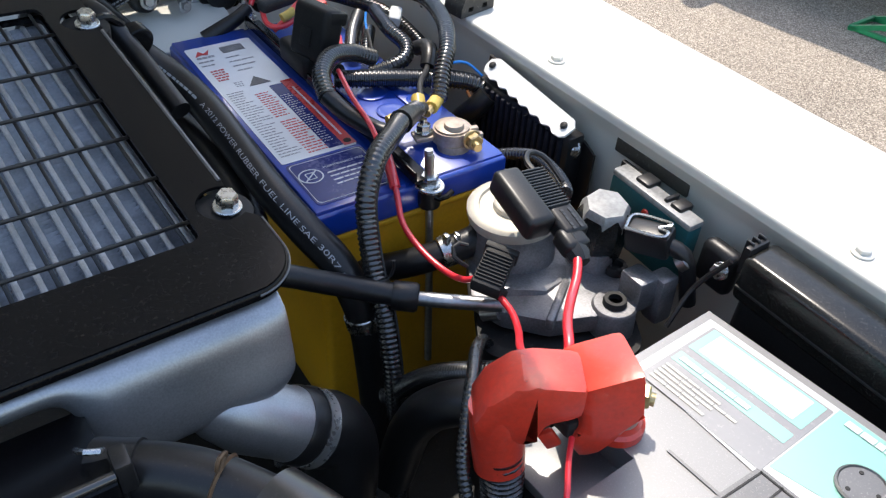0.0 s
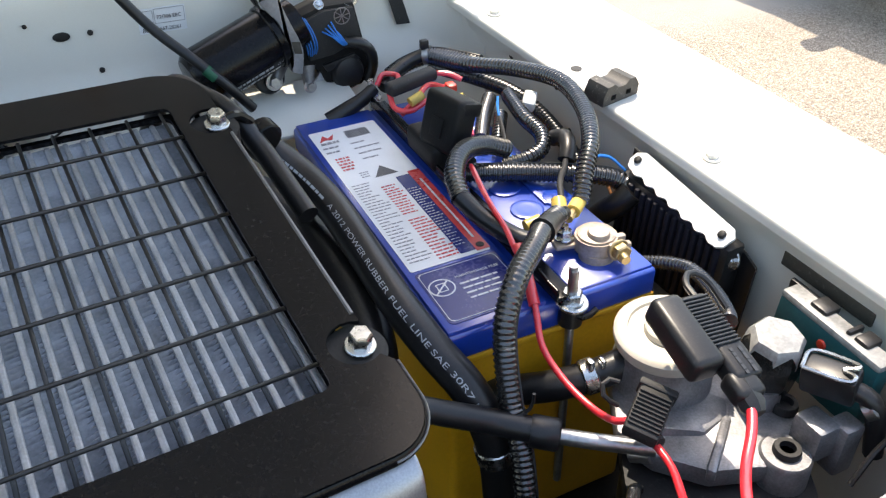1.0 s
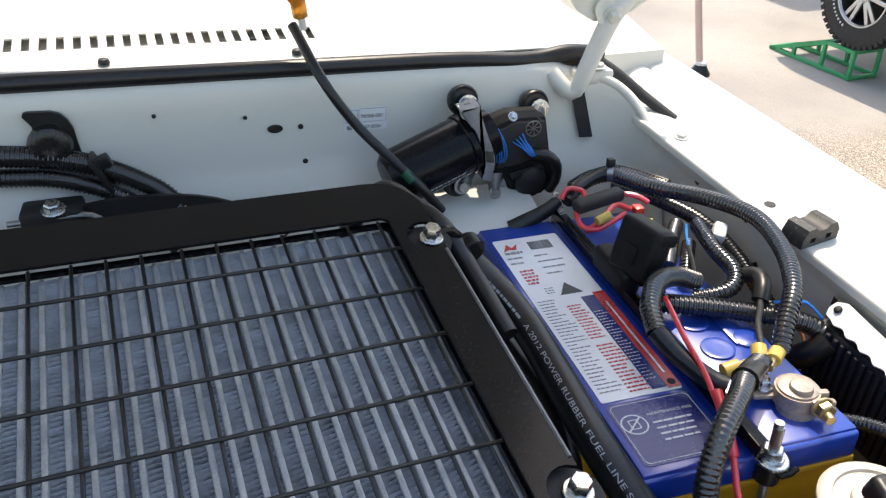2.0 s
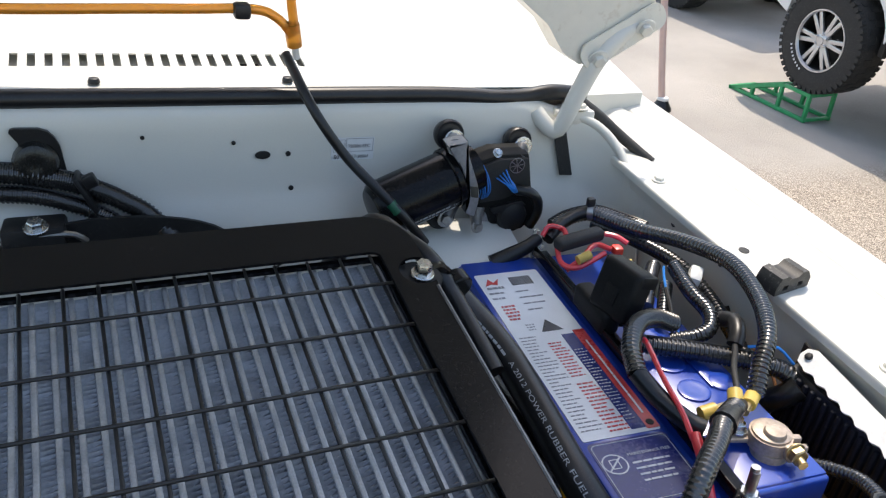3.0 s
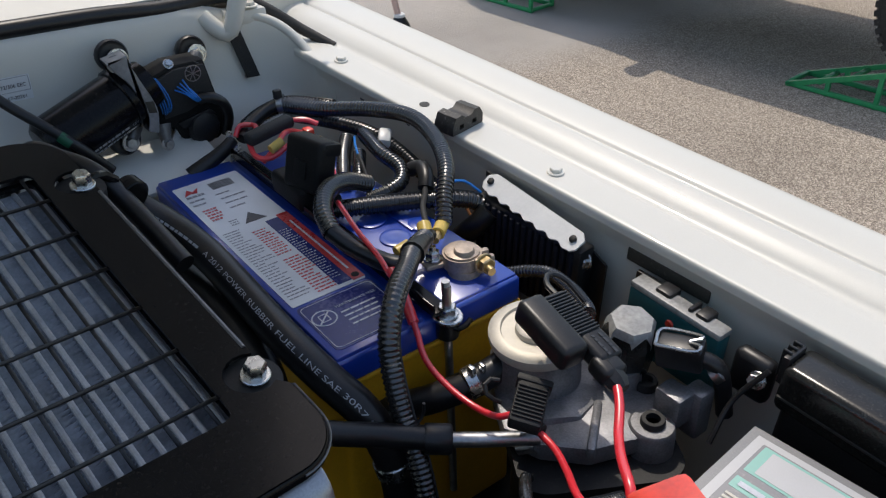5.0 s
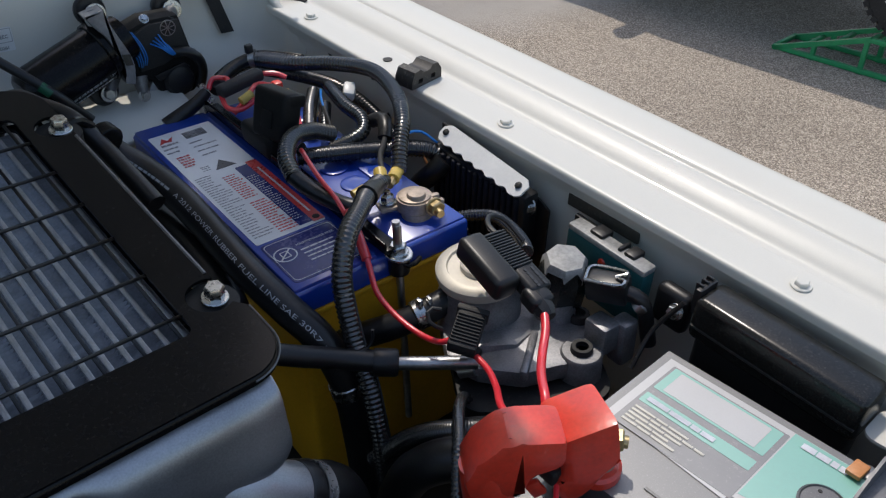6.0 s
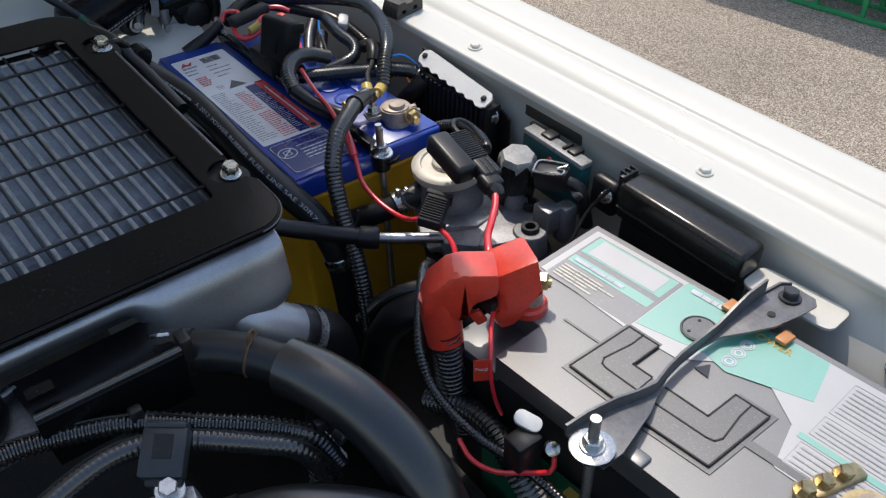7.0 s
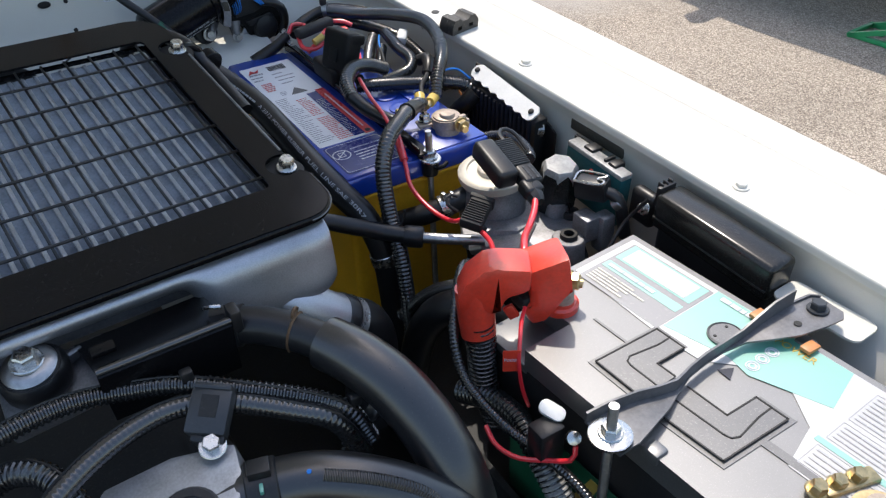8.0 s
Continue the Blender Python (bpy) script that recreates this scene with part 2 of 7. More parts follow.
def part(name, bm, material, parent=None, label="", angle=38, flip=True):
    if flip:
        bmesh.ops.recalc_face_normals(bm, faces=bm.faces)
    me = bpy.data.meshes.new(name)
    bm.to_mesh(me)
    bm.free()
    me.polygons.foreach_set("use_smooth", [True] * len(me.polygons))
    me.set_sharp_from_angle(angle=radians(angle))
    me.materials.append(material)
    ob = new(name, me)
    if parent:
        ob.parent = parent
        if parent.parent is None:
            ob.matrix_parent_inverse = parent.matrix_basis.inverted()
    if label:
        ob["label"] = label
    return ob


def solo(name, bm, material, label, category, group="", kind="", angle=38):
    return tagged(part(name, bm, material, angle=angle), label, category, group, kind)


def box(cx, cy, cz, sx, sy, sz, m=None, bev=0.0, seg=2, bm=None):
    bm = bm or bmesh.new()
    g = bmesh.ops.create_cube(bm, size=1)
    mm = Matrix.Translation((cx, cy, cz)) @ Matrix.Diagonal((sx, sy, sz, 1))
    bmesh.ops.transform(bm, matrix=mm, verts=g["verts"])
    vs = g["verts"]
    if bev:
        es = list({e for v in vs for e in v.link_edges})
        r = bmesh.ops.bevel(bm, geom=es, offset=bev, segments=seg, affect="EDGES", profile=0.5)
        vs = list({v for f in r["faces"] for v in f.verts} | {v for v in vs if v.is_valid})
    if m is not None:
        bmesh.ops.transform(bm, matrix=m, verts=list(set(vs)))
    return bm


def spline(pts, step=0.004):
    p = [Vector(q) for q in pts]
    p = [p[0] * 2 - p[1]] + p + [p[-1] * 2 - p[-2]]
    dense = []
    for i in range(1, len(p) - 2):
        a, b, c, d = p[i - 1:i + 3]
        for k in range(24):
            t = k / 24
            dense.append(0.5 * (2 * b + (c - a) * t + (2 * a - 5 * b + 4 * c - d) * t * t + (3 * b - a - 3 * c + d) * t ** 3))
    dense.append(p[-2])
    acc = [0.0]
    for a, b in zip(dense, dense[1:]):
        acc.append(acc[-1] + (b - a).length)
    n = max(2, int(acc[-1] / step))
    out, j = [], 0
    for i in range(n + 1):
        s = acc[-1] * i / n
        while j < len(acc) - 2 and acc[j + 1] < s:
            j += 1
        f = (s - acc[j]) / max(1e-9, acc[j + 1] - acc[j])
        out.append(dense[j].lerp(dense[j + 1], f))
    return out


def frames(ps):
    t0 = (ps[1] - ps[0]).normalized()
    u = t0.orthogonal().normalized()
    res = []
    for i, p in enumerate(ps):
        t = (ps[min(i + 1, len(ps) - 1)] - ps[max(i - 1, 0)]).normalized()
        u = (u - t * u.dot(t)).normalized()
        res.append((p, t, u, t.cross(u)))
    return res


def tube(pts, r, sides=12, ridge=0.0, pitch=0.0034, step=0.006, bm=None, caps=True, taper=None):
    """A hose along a smooth line; ridge: depth of its corrugation."""
    bm = bm or bmesh.new()
    ps = spline(pts, pitch / 4 if ridge else step)
    rows = []
    n = len(ps)
    for i, (p, t, u, w) in enumerate(frames(ps)):
        rr = r if taper is None else r + (taper - r) * i / (n - 1)
        if ridge and i % 4 >= 2:
            rr -= ridge
        rows.append([bm.verts.new(p + (u * math.cos(a) + w * math.sin(a)) * rr) for a in (2 * math.pi * k / sides for k in range(sides))])
    for a, b in zip(rows, rows[1:]):
        for k in range(sides):
            bm.faces.new((a[k], a[(k + 1) % sides], b[(k + 1) % sides], b[k]))
    if caps:
        bm.faces.new(rows[0][::-1])
        bm.faces.new(rows[-1])
    return bm


def lathe(profile, m=None, seg=28, bm=None, caps=True):
    bm = bm or bmesh.new()
    rows = []
    for r, z in profile:
        rows.append([bm.verts.new((m or Matrix()) @ Vector((r * math.cos(2 * math.pi * k / seg), r * math.sin(2 * math.pi * k / seg), z))) for k in range(seg)])
    for a, b in zip(rows, rows[1:]):
        for k in range(seg):
            bm.faces.new((a[k], a[(k + 1) % seg], b[(k + 1) % seg], b[k]))
    if caps:
        bm.faces.new(rows[0][::-1])
        bm.faces.new(rows[-1])
    return bm


def plate(loops, thick, m=None, bm=None):
    """A sheet from an outline and its holes in its own xy plane, with its thickness below."""
    bm = bm or bmesh.new()
    es, allv = [], []
    for lp in loops:
        vs = [bm.verts.new((x, y, 0)) for x, y in lp]
        allv += vs
        es += [bm.edges.new((vs[i], vs[(i + 1) % len(vs)])) for i in range(len(vs))]
    if len(loops) == 1:
        fs = [bm.faces.new(allv)]
    else:
        fs = [g for g in bmesh.ops.triangle_fill(bm, edges=es, use_beauty=True, use_dissolve=False)["geom"] if isinstance(g, bmesh.types.BMFace)]
    ex = bmesh.ops.extrude_face_region(bm, geom=fs, use_keep_orig=True)
    nv = [g for g in ex["geom"] if isinstance(g, bmesh.types.BMVert)]
    bmesh.ops.translate(bm, vec=(0, 0, -thick), verts=nv)
    if m is not None:
        bmesh.ops.transform(bm, matrix=m, verts=allv + nv)
    return bm


def rrect(x0, y0, x1, y1, r, n=5):
    pts = []
    for cx, cy, a0 in ((x1 - r, y1 - r, 0), (x0 + r, y1 - r, 90), (x0 + r, y0 + r, 180), (x1 - r, y0 + r, 270)):
        for k in range(n + 1):
            a = radians(a0 + 90 * k / n)
            pts.append((cx + r * math.cos(a), cy + r * math.sin(a)))
    return pts


def disc(cx, cy, r, n=24):
    return [(cx + r * math.cos(2 * math.pi * k / n), cy + r * math.sin(2 * math.pi * k / n)) for k in range(n)]


def axis_pose(at, way, spin=0.0):
    """A pose at a place whose z axis points that way."""
    q = Vector(way).normalized().to_track_quat("Z", "Y").to_matrix().to_4x4()
    return Matrix.Translation(at) @ q @ pose(0, 0, 0, 0, 0, spin)


def bolt_mesh(at, way, r, h=None, washer=1.45, spin=15):
    """A hex head with a chamfered top on a round flange."""
    h = h or r * 0.9
    m = axis_pose(at, way, spin)
    bm = lathe([(r * washer, 0), (r * washer, r * 0.16), (r * washer * 0.94, r * 0.24), (r * 0.9, r * 0.26)], m, 24)
    lathe([(r, r * 0.2), (r, h * 0.86), (r * 0.86, h), (r * 0.3, h * 1.0)], m, 6, bm)
    return bm


def bolt(at, way, r, material, parent, h=None, washer=1.45, name="bolt", label="", spin=15):
    return part(name, bolt_mesh(at, way, r, h, washer, spin), material, parent, label, 30)


def words(text, size, m, extrude=0.0001, align="LEFT", warp=None):
    cu = bpy.data.curves.new("letters", "FONT")
    cu.body, cu.size, cu.extrude, cu.align_x = text, size, extrude, align
    ob = new("letters", cu)
    me = bpy.data.meshes.new_from_object(ob.evaluated_get(bpy.context.evaluated_depsgraph_get()))
    bpy.data.objects.remove(ob)
    bm = bmesh.new()
    bm.from_mesh(me)
    bpy.data.meshes.remove(me)
    for v in bm.verts:
        v.co = warp(v.co) if warp else m @ v.co
    return bm
GROUND = -0.15

# ---- ground ----
bm = bmesh.new()
rings = [0.0, 3, 6, 10, 20, 60, 300, 2500]
for a, b in zip(rings, rings[1:]):
    lo = [bm.verts.new((2 + a * math.cos(k * math.pi / 16), 2 + a * math.sin(k * math.pi / 16), GROUND)) for k in range(32)]
    hi = [bm.verts.new((2 + b * math.cos(k * math.pi / 16), 2 + b * math.sin(k * math.pi / 16), GROUND)) for k in range(32)]
    for k in range(32):
        if a:
            bm.faces.new((lo[k], lo[(k + 1) % 32], hi[(k + 1) % 32], hi[k]))
        else:
            bm.faces.new((lo[0], hi[(k + 1) % 32], hi[k])) if k else bm.faces.new((lo[0], hi[1], hi[0]))
bmesh.ops.remove_doubles(bm, verts=bm.verts, dist=0.001)
for f in bm.faces:
    if f.normal.z < 0:
        f.normal_flip()
ground = part("ground", bm, ASPHALT, flip=False)
tagged(ground, "coarse sunlit grey-brown asphalt of a parking yard", "ground", kind="structure")

# ---- body of the car ----
CARB = pose(0, 0.425, 1.47, 0, 3.1, 4.5)       # top of the firewall; x along it, y rearwards
FEND = pose(0.240, 0, 1.384, 3.4, 0, 3.8)      # flange of the wing; x outwards, y rearwards
car = thing("white_car", "white four-wheel-drive car body with its bonnet raised", "car", (0.0, 0.5, GROUND))


def sheet(rows, m, bm=None, back=0.0):
    """A skin through rows of points."""
    bm = bm or bmesh.new()
    grid = [[bm.verts.new(m @ Vector(p)) for p in row] for row in rows]
    for a, b in zip(grid, grid[1:]):
        for k in range(len(a) - 1):
            bm.faces.new((a[k], a[k + 1], b[k + 1], b[k]))
    if back:
        bmesh.ops.recalc_face_normals(bm, faces=bm.faces)
        bmesh.ops.solidify(bm, geom=list(bm.faces), thickness=back)
    return bm


def smooth_line(pts, n=6):
    out = []
    for i in range(len(pts) - 1):
        a, b, c, d = (Vector(pts[max(0, min(len(pts) - 1, j))]) for j in (i - 1, i, i + 1, i + 2))
        for k in range(n):
            t = k / n
            out.append(0.5 * (2 * b + (c - a) * t + (2 * a - 5 * b + 4 * c - d) * t * t + (3 * b - a - 3 * c + d) * t ** 3))
    out.append(Vector(pts[-1]))
    return out


# wing: flange, gutter, crowned skin and side
prof = smooth_line([(-0.0065, -0.008), (-0.0060, -0.002), (-0.003, 0.0), (0.006, 0.0), (0.028, 0.0), (0.034, -0.0018), (0.040, -0.0012), (0.047, 0.0030), (0.056, 0.0068),
                    (0.068, 0.0082), (0.0735, 0.0052), (0.079, 0.0084), (0.10, 0.0112), (0.118, 0.008), (0.132, -0.003), (0.142, -0.025), (0.149, -0.07), (0.155, -0.2), (0.150, -0.62)], 4)
ys = [-0.95 + 0.05 * k for k in range(42)]
rows = [[(p[0] + (0.012 * max(0, -0.35 - y)), y, p[1] - 0.05 * max(0.0, -0.45 - y) ** 2) for p in prof] for y in ys]
part("wing", sheet(rows, FEND, back=0.0012), WHITE, car, "glossy white front wing with a dust film", 50)
# inner panel under the flange
aprof = smooth_line([(-0.0057, -0.006), (-0.004, -0.011), (-0.001, -0.018), (0.002, -0.03), (0.003, -0.07), (0.004, -0.14), (0.006, -0.45)], 4)


def inward(y, z):
    """How far the lower inner wing leans in beside the second battery."""
    k, d = min(1.0, max(0.0, (-0.33 - y) / 0.07)), min(1.0, max(0.0, (-z - 0.015) / 0.06))
    return 0.035 * k * k * (3 - 2 * k) * d


arows = [[(p[0] - inward(y, p[1]), y, p[1]) for p in aprof] for y in [-0.95 + 0.035 * k for k in range(39)]]
apron = part("inner_wing", sheet(arows, FEND, back=-0.0012), WHITE, car, "white inner wing panel", 50)
for hy, hz, hr in ((0.30, -0.02, 0.004), (0.225, -0.02, 0.003), (0.20, -0.055, 0.005)):
    part("hole", lathe([(hr, 0), (hr, 0.0009), (hr * 0.7, 0.001)], FEND @ axis_pose((0.0012, hy, hz), (-1, 0, 0)), 16 if hr < 0.0044 else 4), DARKBAY, apron)
part("hole", lathe([(0.0058, 0), (0.0058, 0.0009), (0.004, 0.001)], FEND @ axis_pose((-0.0100, -0.388, -0.038), (-1, 0, 0.25)), 4), DARKBAY, apron)
part("hole", lathe([(0.013, 0), (0.013, 0.0009), (0.008, 0.001)], FEND @ axis_pose((-0.0305, -0.436, -0.083), (-1, 0, 0.12)) @ Matrix.Diagonal((1.0, 1.5, 1, 1)), 24), DARKBAY, apron)
# wing bolts on the flange
for by in (0.352, 0.045, -0.243, -0.56):
    bolt(FEND @ Vector((0.0125, by, 0.0004)), FEND.to_3x3() @ Vector((0, 0, 1)), 0.0052, WHITE, car, 0.0045, 1.45, "wing_bolt", "white painted wing bolt")
part("hole", lathe([(0.005, 0), (0.005, 0.0006), (0.003, 0.0008)], FEND @ pose(0.012, 0.214, 0.0002), 16), DARKBAY, car)

# firewall with its rounded end
plan = [(-1.05 + 0.05 * k, 0.0, 0.0) for k in range(24)] + [(0.125, 0.0, -0.003), (0.143, 0.0, -0.009)]
for a, d in ((0, -0.013), (15, -0.015), (30, -0.019), (45, -0.026), (60, -0.036), (75, -0.048), (90, -0.060)):
    plan.append((0.160 + 0.057 * math.sin(radians(a)), -0.057 + 0.057 * math.cos(radians(a)), d))
plan.append((0.2172, -0.090, -0.078))
wall = []
for x, y, fall in plan:
    col = []
    for z, dy in ((0.004, 0.016), (0.004, 0.008), (0.0, 0.003), (-0.006, 0.0), (-0.02, -0.001), (-0.045, -0.004), (-0.07, -0.006), (-0.085, -0.010), (-0.10, -0.02), (-0.12, -0.026), (-0.30, -0.03), (-0.55, -0.03)):
        z = z if z < -0.25 else z + fall * min(1.0, (0.25 + z) / 0.2)
        col.append((x, y + dy, z))
    wall.append(col)
firewall = part("firewall", sheet(wall, CARB, back=0.0015), WHITE, car, "white painted firewall", 60)


def on_wall(p):
    return CARB.inverted() @ Vector(p)


for wx, wz, r, stretch in ((-0.147, 1.436, 0.0025, 1), (-0.146, 1.402, 0.0025, 1), (-0.197, 1.4515, 0.0019, 1), (-0.275, 1.4635, 0.0019, 1), (-0.171, 1.437, 0.0040, 1.8)):
    q = on_wall((wx, 0.43, wz))
    hole = lathe([(r, 0), (r, 0.0010), (r * 0.8, 0.0012)], Matrix.Diagonal((stretch, 1, 1, 1)) @ pose(0, 0, 0, 90), 20)
    bmesh.ops.transform(hole, matrix=CARB @ Matrix.Translation((q.x, -0.0045 if q.z > -0.05 else -0.0080, q.z)), verts=hole.verts)
    part("hole", hole, DARKBAY, firewall)
# dark drain strip at the rounded end
st = [[(0.139 + 0.0050 * j + 0.0045 * k, -0.0056 - 0.0012 * k - 0.0006 * j, -0.020 - 0.0145 * k) for j in range(4)] for k in range(5)]
seam_line = [CARB @ Vector((x, y + 0.004, fall - 0.001)) for x, y, fall in plan[25:-1]]
part("seam_flange", tube(seam_line, 0.0052, 10), WHITE, firewall, "cream sealed seam along the panel end")
part("sealing_strip", sheet(st, CARB, back=0.001), MATT, car, "dark rubber strip on the firewall end")
# lower dark opening in the firewall, drawn as a flat dark plate
oval = [(0.10 * math.cos(a), 0.034 * math.sin(a)) for a in [math.pi * k / 16 for k in range(17)]]
part("opening_plate", plate([oval], 0.004, CARB @ pose(-0.30, -0.038, -0.115, 90)), DARKBAY, car, "dark plate for the opening low on the firewall")
# part label
q = on_wall((-0.0825, 0.42, 1.435))
SM = CARB @ pose(q.x, -0.0047, q.z, 90)
stick = part("sticker", plate([rrect(-0.0215, -0.0115, 0.0215, 0.0115, 0.0008)], 0.0004, SM), LABEL, car, "small white printed sticker")
part("print", words("72/306 EEC", 0.0047, SM @ pose(-0.0050, 0.0012, 0.0005)), DARKPRINT, stick)
part("print", words("80", 0.0056, SM @ pose(-0.0190, -0.0100, 0.0005)), DARKPRINT, stick)
part("print", words("667-20261", 0.0046, SM @ pose(-0.0035, -0.0096, 0.0005)), DARKPRINT, stick)
for xa, xb, ya, yb in ((-0.0200, -0.0080, -0.003, 0.0095), (-0.0070, 0.0205, -0.003, 0.0105)):
    part("print_box", plate([rrect(xa, ya, xb, yb, 0.0003, 2), rrect(xa + 0.0004, ya + 0.0004, xb - 0.0004, yb - 0.0004, 0.0002, 2)[::-1]], 0.0002, SM @ pose(0, 0, 0.0004)), GREYPRINT, stick)

# weather strip along the top
part("weather_strip", tube([CARB @ Vector(p) for p in ((-1.05, 0.012, 0.010), (-0.6, 0.012, 0.010), (-0.2, 0.012, 0.009), (0.0, 0.012, 0.008), (0.075, 0.012, 0.004), (0.11, 0.014, 0.004), (0.145, 0.016, 0.008), (0.186, 0.018, 0.004))], 0.0085, 12), RUBBER, car, "black rubber weather strip")
# cowl with its row of slots
cowl_m = CARB @ pose(0, 0.02, 0.012, 7.5)
cowl = bmesh.new()
box(-0.448, 0.0255, 0, 1.204, 0.051, 0.0016, cowl_m, bm=cowl)
box(-0.448, 0.2185, 0, 1.204, 0.277, 0.0016, cowl_m, bm=cowl)
SLOT = 0.0143
for k in range(32):
    box(-0.107 - SLOT * k, 0.0655, 0, 0.0074, 0.029, 0.0016, cowl_m, bm=cowl)
box(0.025, 0.0655, 0, 0.257, 0.029, 0.0016, cowl_m, bm=cowl)
box(-0.80, 0.0655, 0, 0.50, 0.029, 0.0016, cowl_m, bm=cowl)
part("cowl_panel", cowl, WHITE, car, "white cowl panel with a row of vent slots")
fall = [[(0.1515 - 0.001, y, 0.0008), (0.158, y, 0.0004), (0.172, y, -0.006), (0.188, y, -0.022), (0.204, y, -0.050), (0.212, y, -0.085)] for y in (0.0, 0.09, 0.18, 0.27, 0.357)]
part("cowl_end", sheet(fall, cowl_m, back=0.0012), WHITE, car, "rounded white end of the cowl")
duct = part("cowl_duct", box(-0.44, 0.06, -0.012, 1.2, 0.08, 0.004, cowl_m), WHITE, car)
for dx in (-0.165, -0.43):
    part("duct_opening", box(dx, 0.062, -0.0098, 0.026, 0.034, 0.0012, cowl_m, 0.0004), DARKBAY, duct)
for px in (-0.310, -0.139):
    q = on_wall((px, 0.448, 1.483))
    part("cowl_clip", lathe([(0.0052, 0), (0.005, 0.002), (0.0042, 0.004), (0.002, 0.0048)], CARB @ pose(q.x, 0.034, 0.016), 16), BLACK, car)

# raised bonnet
BON = pose(0, 0.439, 1.568, -66)
bon = part("bonnet", box(-0.448, -0.56, 0.014, 1.272, 1.12, 0.024, BON, 0.010, 3), WHITE, car, "white bonnet standing open")
for rx in (-0.95, -0.45, 0.03):
    part("bonnet_rib", box(rx, -0.56, -0.003, 0.09, 1.0, 0.016, BON, 0.006), WHITE, bon)
part("bonnet_rib", box(-0.48, -0.045, -0.003, 1.18, 0.06, 0.016, BON, 0.006), WHITE, bon)
# hinge at the right corner
hm = CARB
hinge = part("bonnet_hinge", tube([hm @ Vector(p) for p in ((0.121, 0.004, -0.008), (0.130, -0.006, -0.020), (0.140, -0.012, -0.026), (0.146, -0.016, -0.012), (0.1555, -0.018, 0.018), (0.174, -0.020, 0.062), (0.215, -0.012, 0.095))], 0.0085, 12, taper=0.011), WHITE, car, "white painted bonnet hinge arm")
corner = [(0.02, 0.15), (0.07, 0.112), (0.105, 0.088), (0.128, 0.060), (0.150, 0.048), (0.176, 0.056), (0.222, 0.082), (0.234, 0.096), (0.215, 0.14), (0.02, 0.15)]
part("bonnet_corner", plate([corner], 0.03, CARB @ pose(0, -0.018, 0, 90)), STAINED, bon, "cream-white inner corner of the bonnet")
part("hinge_plate", plate([rrect(-0.050, -0.014, 0.052, 0.014, 0.012)], 0.003, hm @ pose(0.192, -0.024, 0.079, 84, -31, 0)), STAINED, hinge)
for bp in ((0.166, -0.026, 0.056), (0.215, -0.026, 0.088)):
    bolt(hm @ Vector(bp), hm.to_3x3() @ Vector((-0.15, -0.9, -0.35)), 0.0068, WHITE, hinge, 0.007, 1.6, "hinge_bolt")
part("hinge_foot", box(0.176, 0.012, -0.016, 0.036, 0.03, 0.016, hm, 0.004), WHITE, car)
bolt(hm @ Vector((0.176, 0.002, -0.006)), (0, 0, 1), 0.006, WHITE, car, 0.005, 1.5, "hinge_bolt")
part("corner_gap_seal", tube([hm @ Vector(p) for p in ((0.186, 0.022, -0.006), (0.205, 0.008, -0.018), (0.228, -0.012, -0.036), (0.250, -0.045, -0.053))], 0.0075, 10, taper=0.005), MATT, car)

# closing the bay below and around; dark floor added against light from below
part("added_bay_floor", box(-0.40, -0.25, 0.93, 1.46, 1.55, 0.01), DARKBAY, car)
part("radiator_panel", box(-0.42, -0.93, 1.05, 1.36, 0.05, 0.46), DARKBAY, car, "black radiator panel")
part("opposite_wing", box(-1.14, -0.25, 1.1, 0.06, 1.5, 0.56, None, 0.02), WHITE, car)
part("engine_block", box(-0.38, -0.1, 1.03, 0.42, 0.75, 0.30, None, 0.03, 3), DARKBAY, car, "dark engine under the intercooler")
# dark block added to put shade into the gap beside the battery
part("dark_bay_filler", box(0.19, 0.26, 1.06, 0.085, 0.30, 0.22, FEND @ pose(-0.24, 0, -1.384)), DARKBAY, car)
cabin = [(0.80, 1.50), (1.28, 2.06), (1.45, 2.10), (2.70, 2.10), (2.80, 1.95), (2.84, 0.55), (0.52, 0.55), (0.52, 1.44), (0.72, 1.47)]
part("cabin", plate([cabin], 1.46, Matrix(((0, 0, -1, -1.16), (1, 0, 0, 0), (0, 1, 0, 0), (0, 0, 0, 1)))), WHITE, car, "white cabin behind the engine bay")
part("windscreen", box(0, 0, 0, 1.30, 0.006, 0.62, Matrix.Translation((-0.43, 1.036, 1.788)) @ pose(0, 0, 0, -40.6), 0.002), GLASS, car, "dark windscreen")
for wx in (-1.164, 0.304):
    part("side_window", box(wx, 1.85, 1.78, 0.006, 0.85, 0.40, None, 0.002), GLASS, car)
part("bumper_bar", box(-0.42, -1.0, 0.75, 1.5, 0.12, 0.5, None, 0.04, 3), DARKBAY, car)
for wx, wy in ((0.30, -0.35), (-1.15, -0.35), (0.30, 2.20), (-1.15, 2.20)):
    w = part("tyre", lathe([(0.22, -0.12), (0.36, -0.12), (0.39, -0.09), (0.39, 0.09), (0.36, 0.12), (0.22, 0.12)], axis_pose((wx - 0.05, wy, GROUND + 0.39), (1, 0, 0)), 36), TYRE, car)
    part("rim", lathe([(0.05, -0.05), (0.22, -0.06), (0.225, 0.06), (0.05, 0.05)], axis_pose((wx - 0.05, wy, GROUND + 0.39), (1, 0, 0)), 36), STEEL, w)
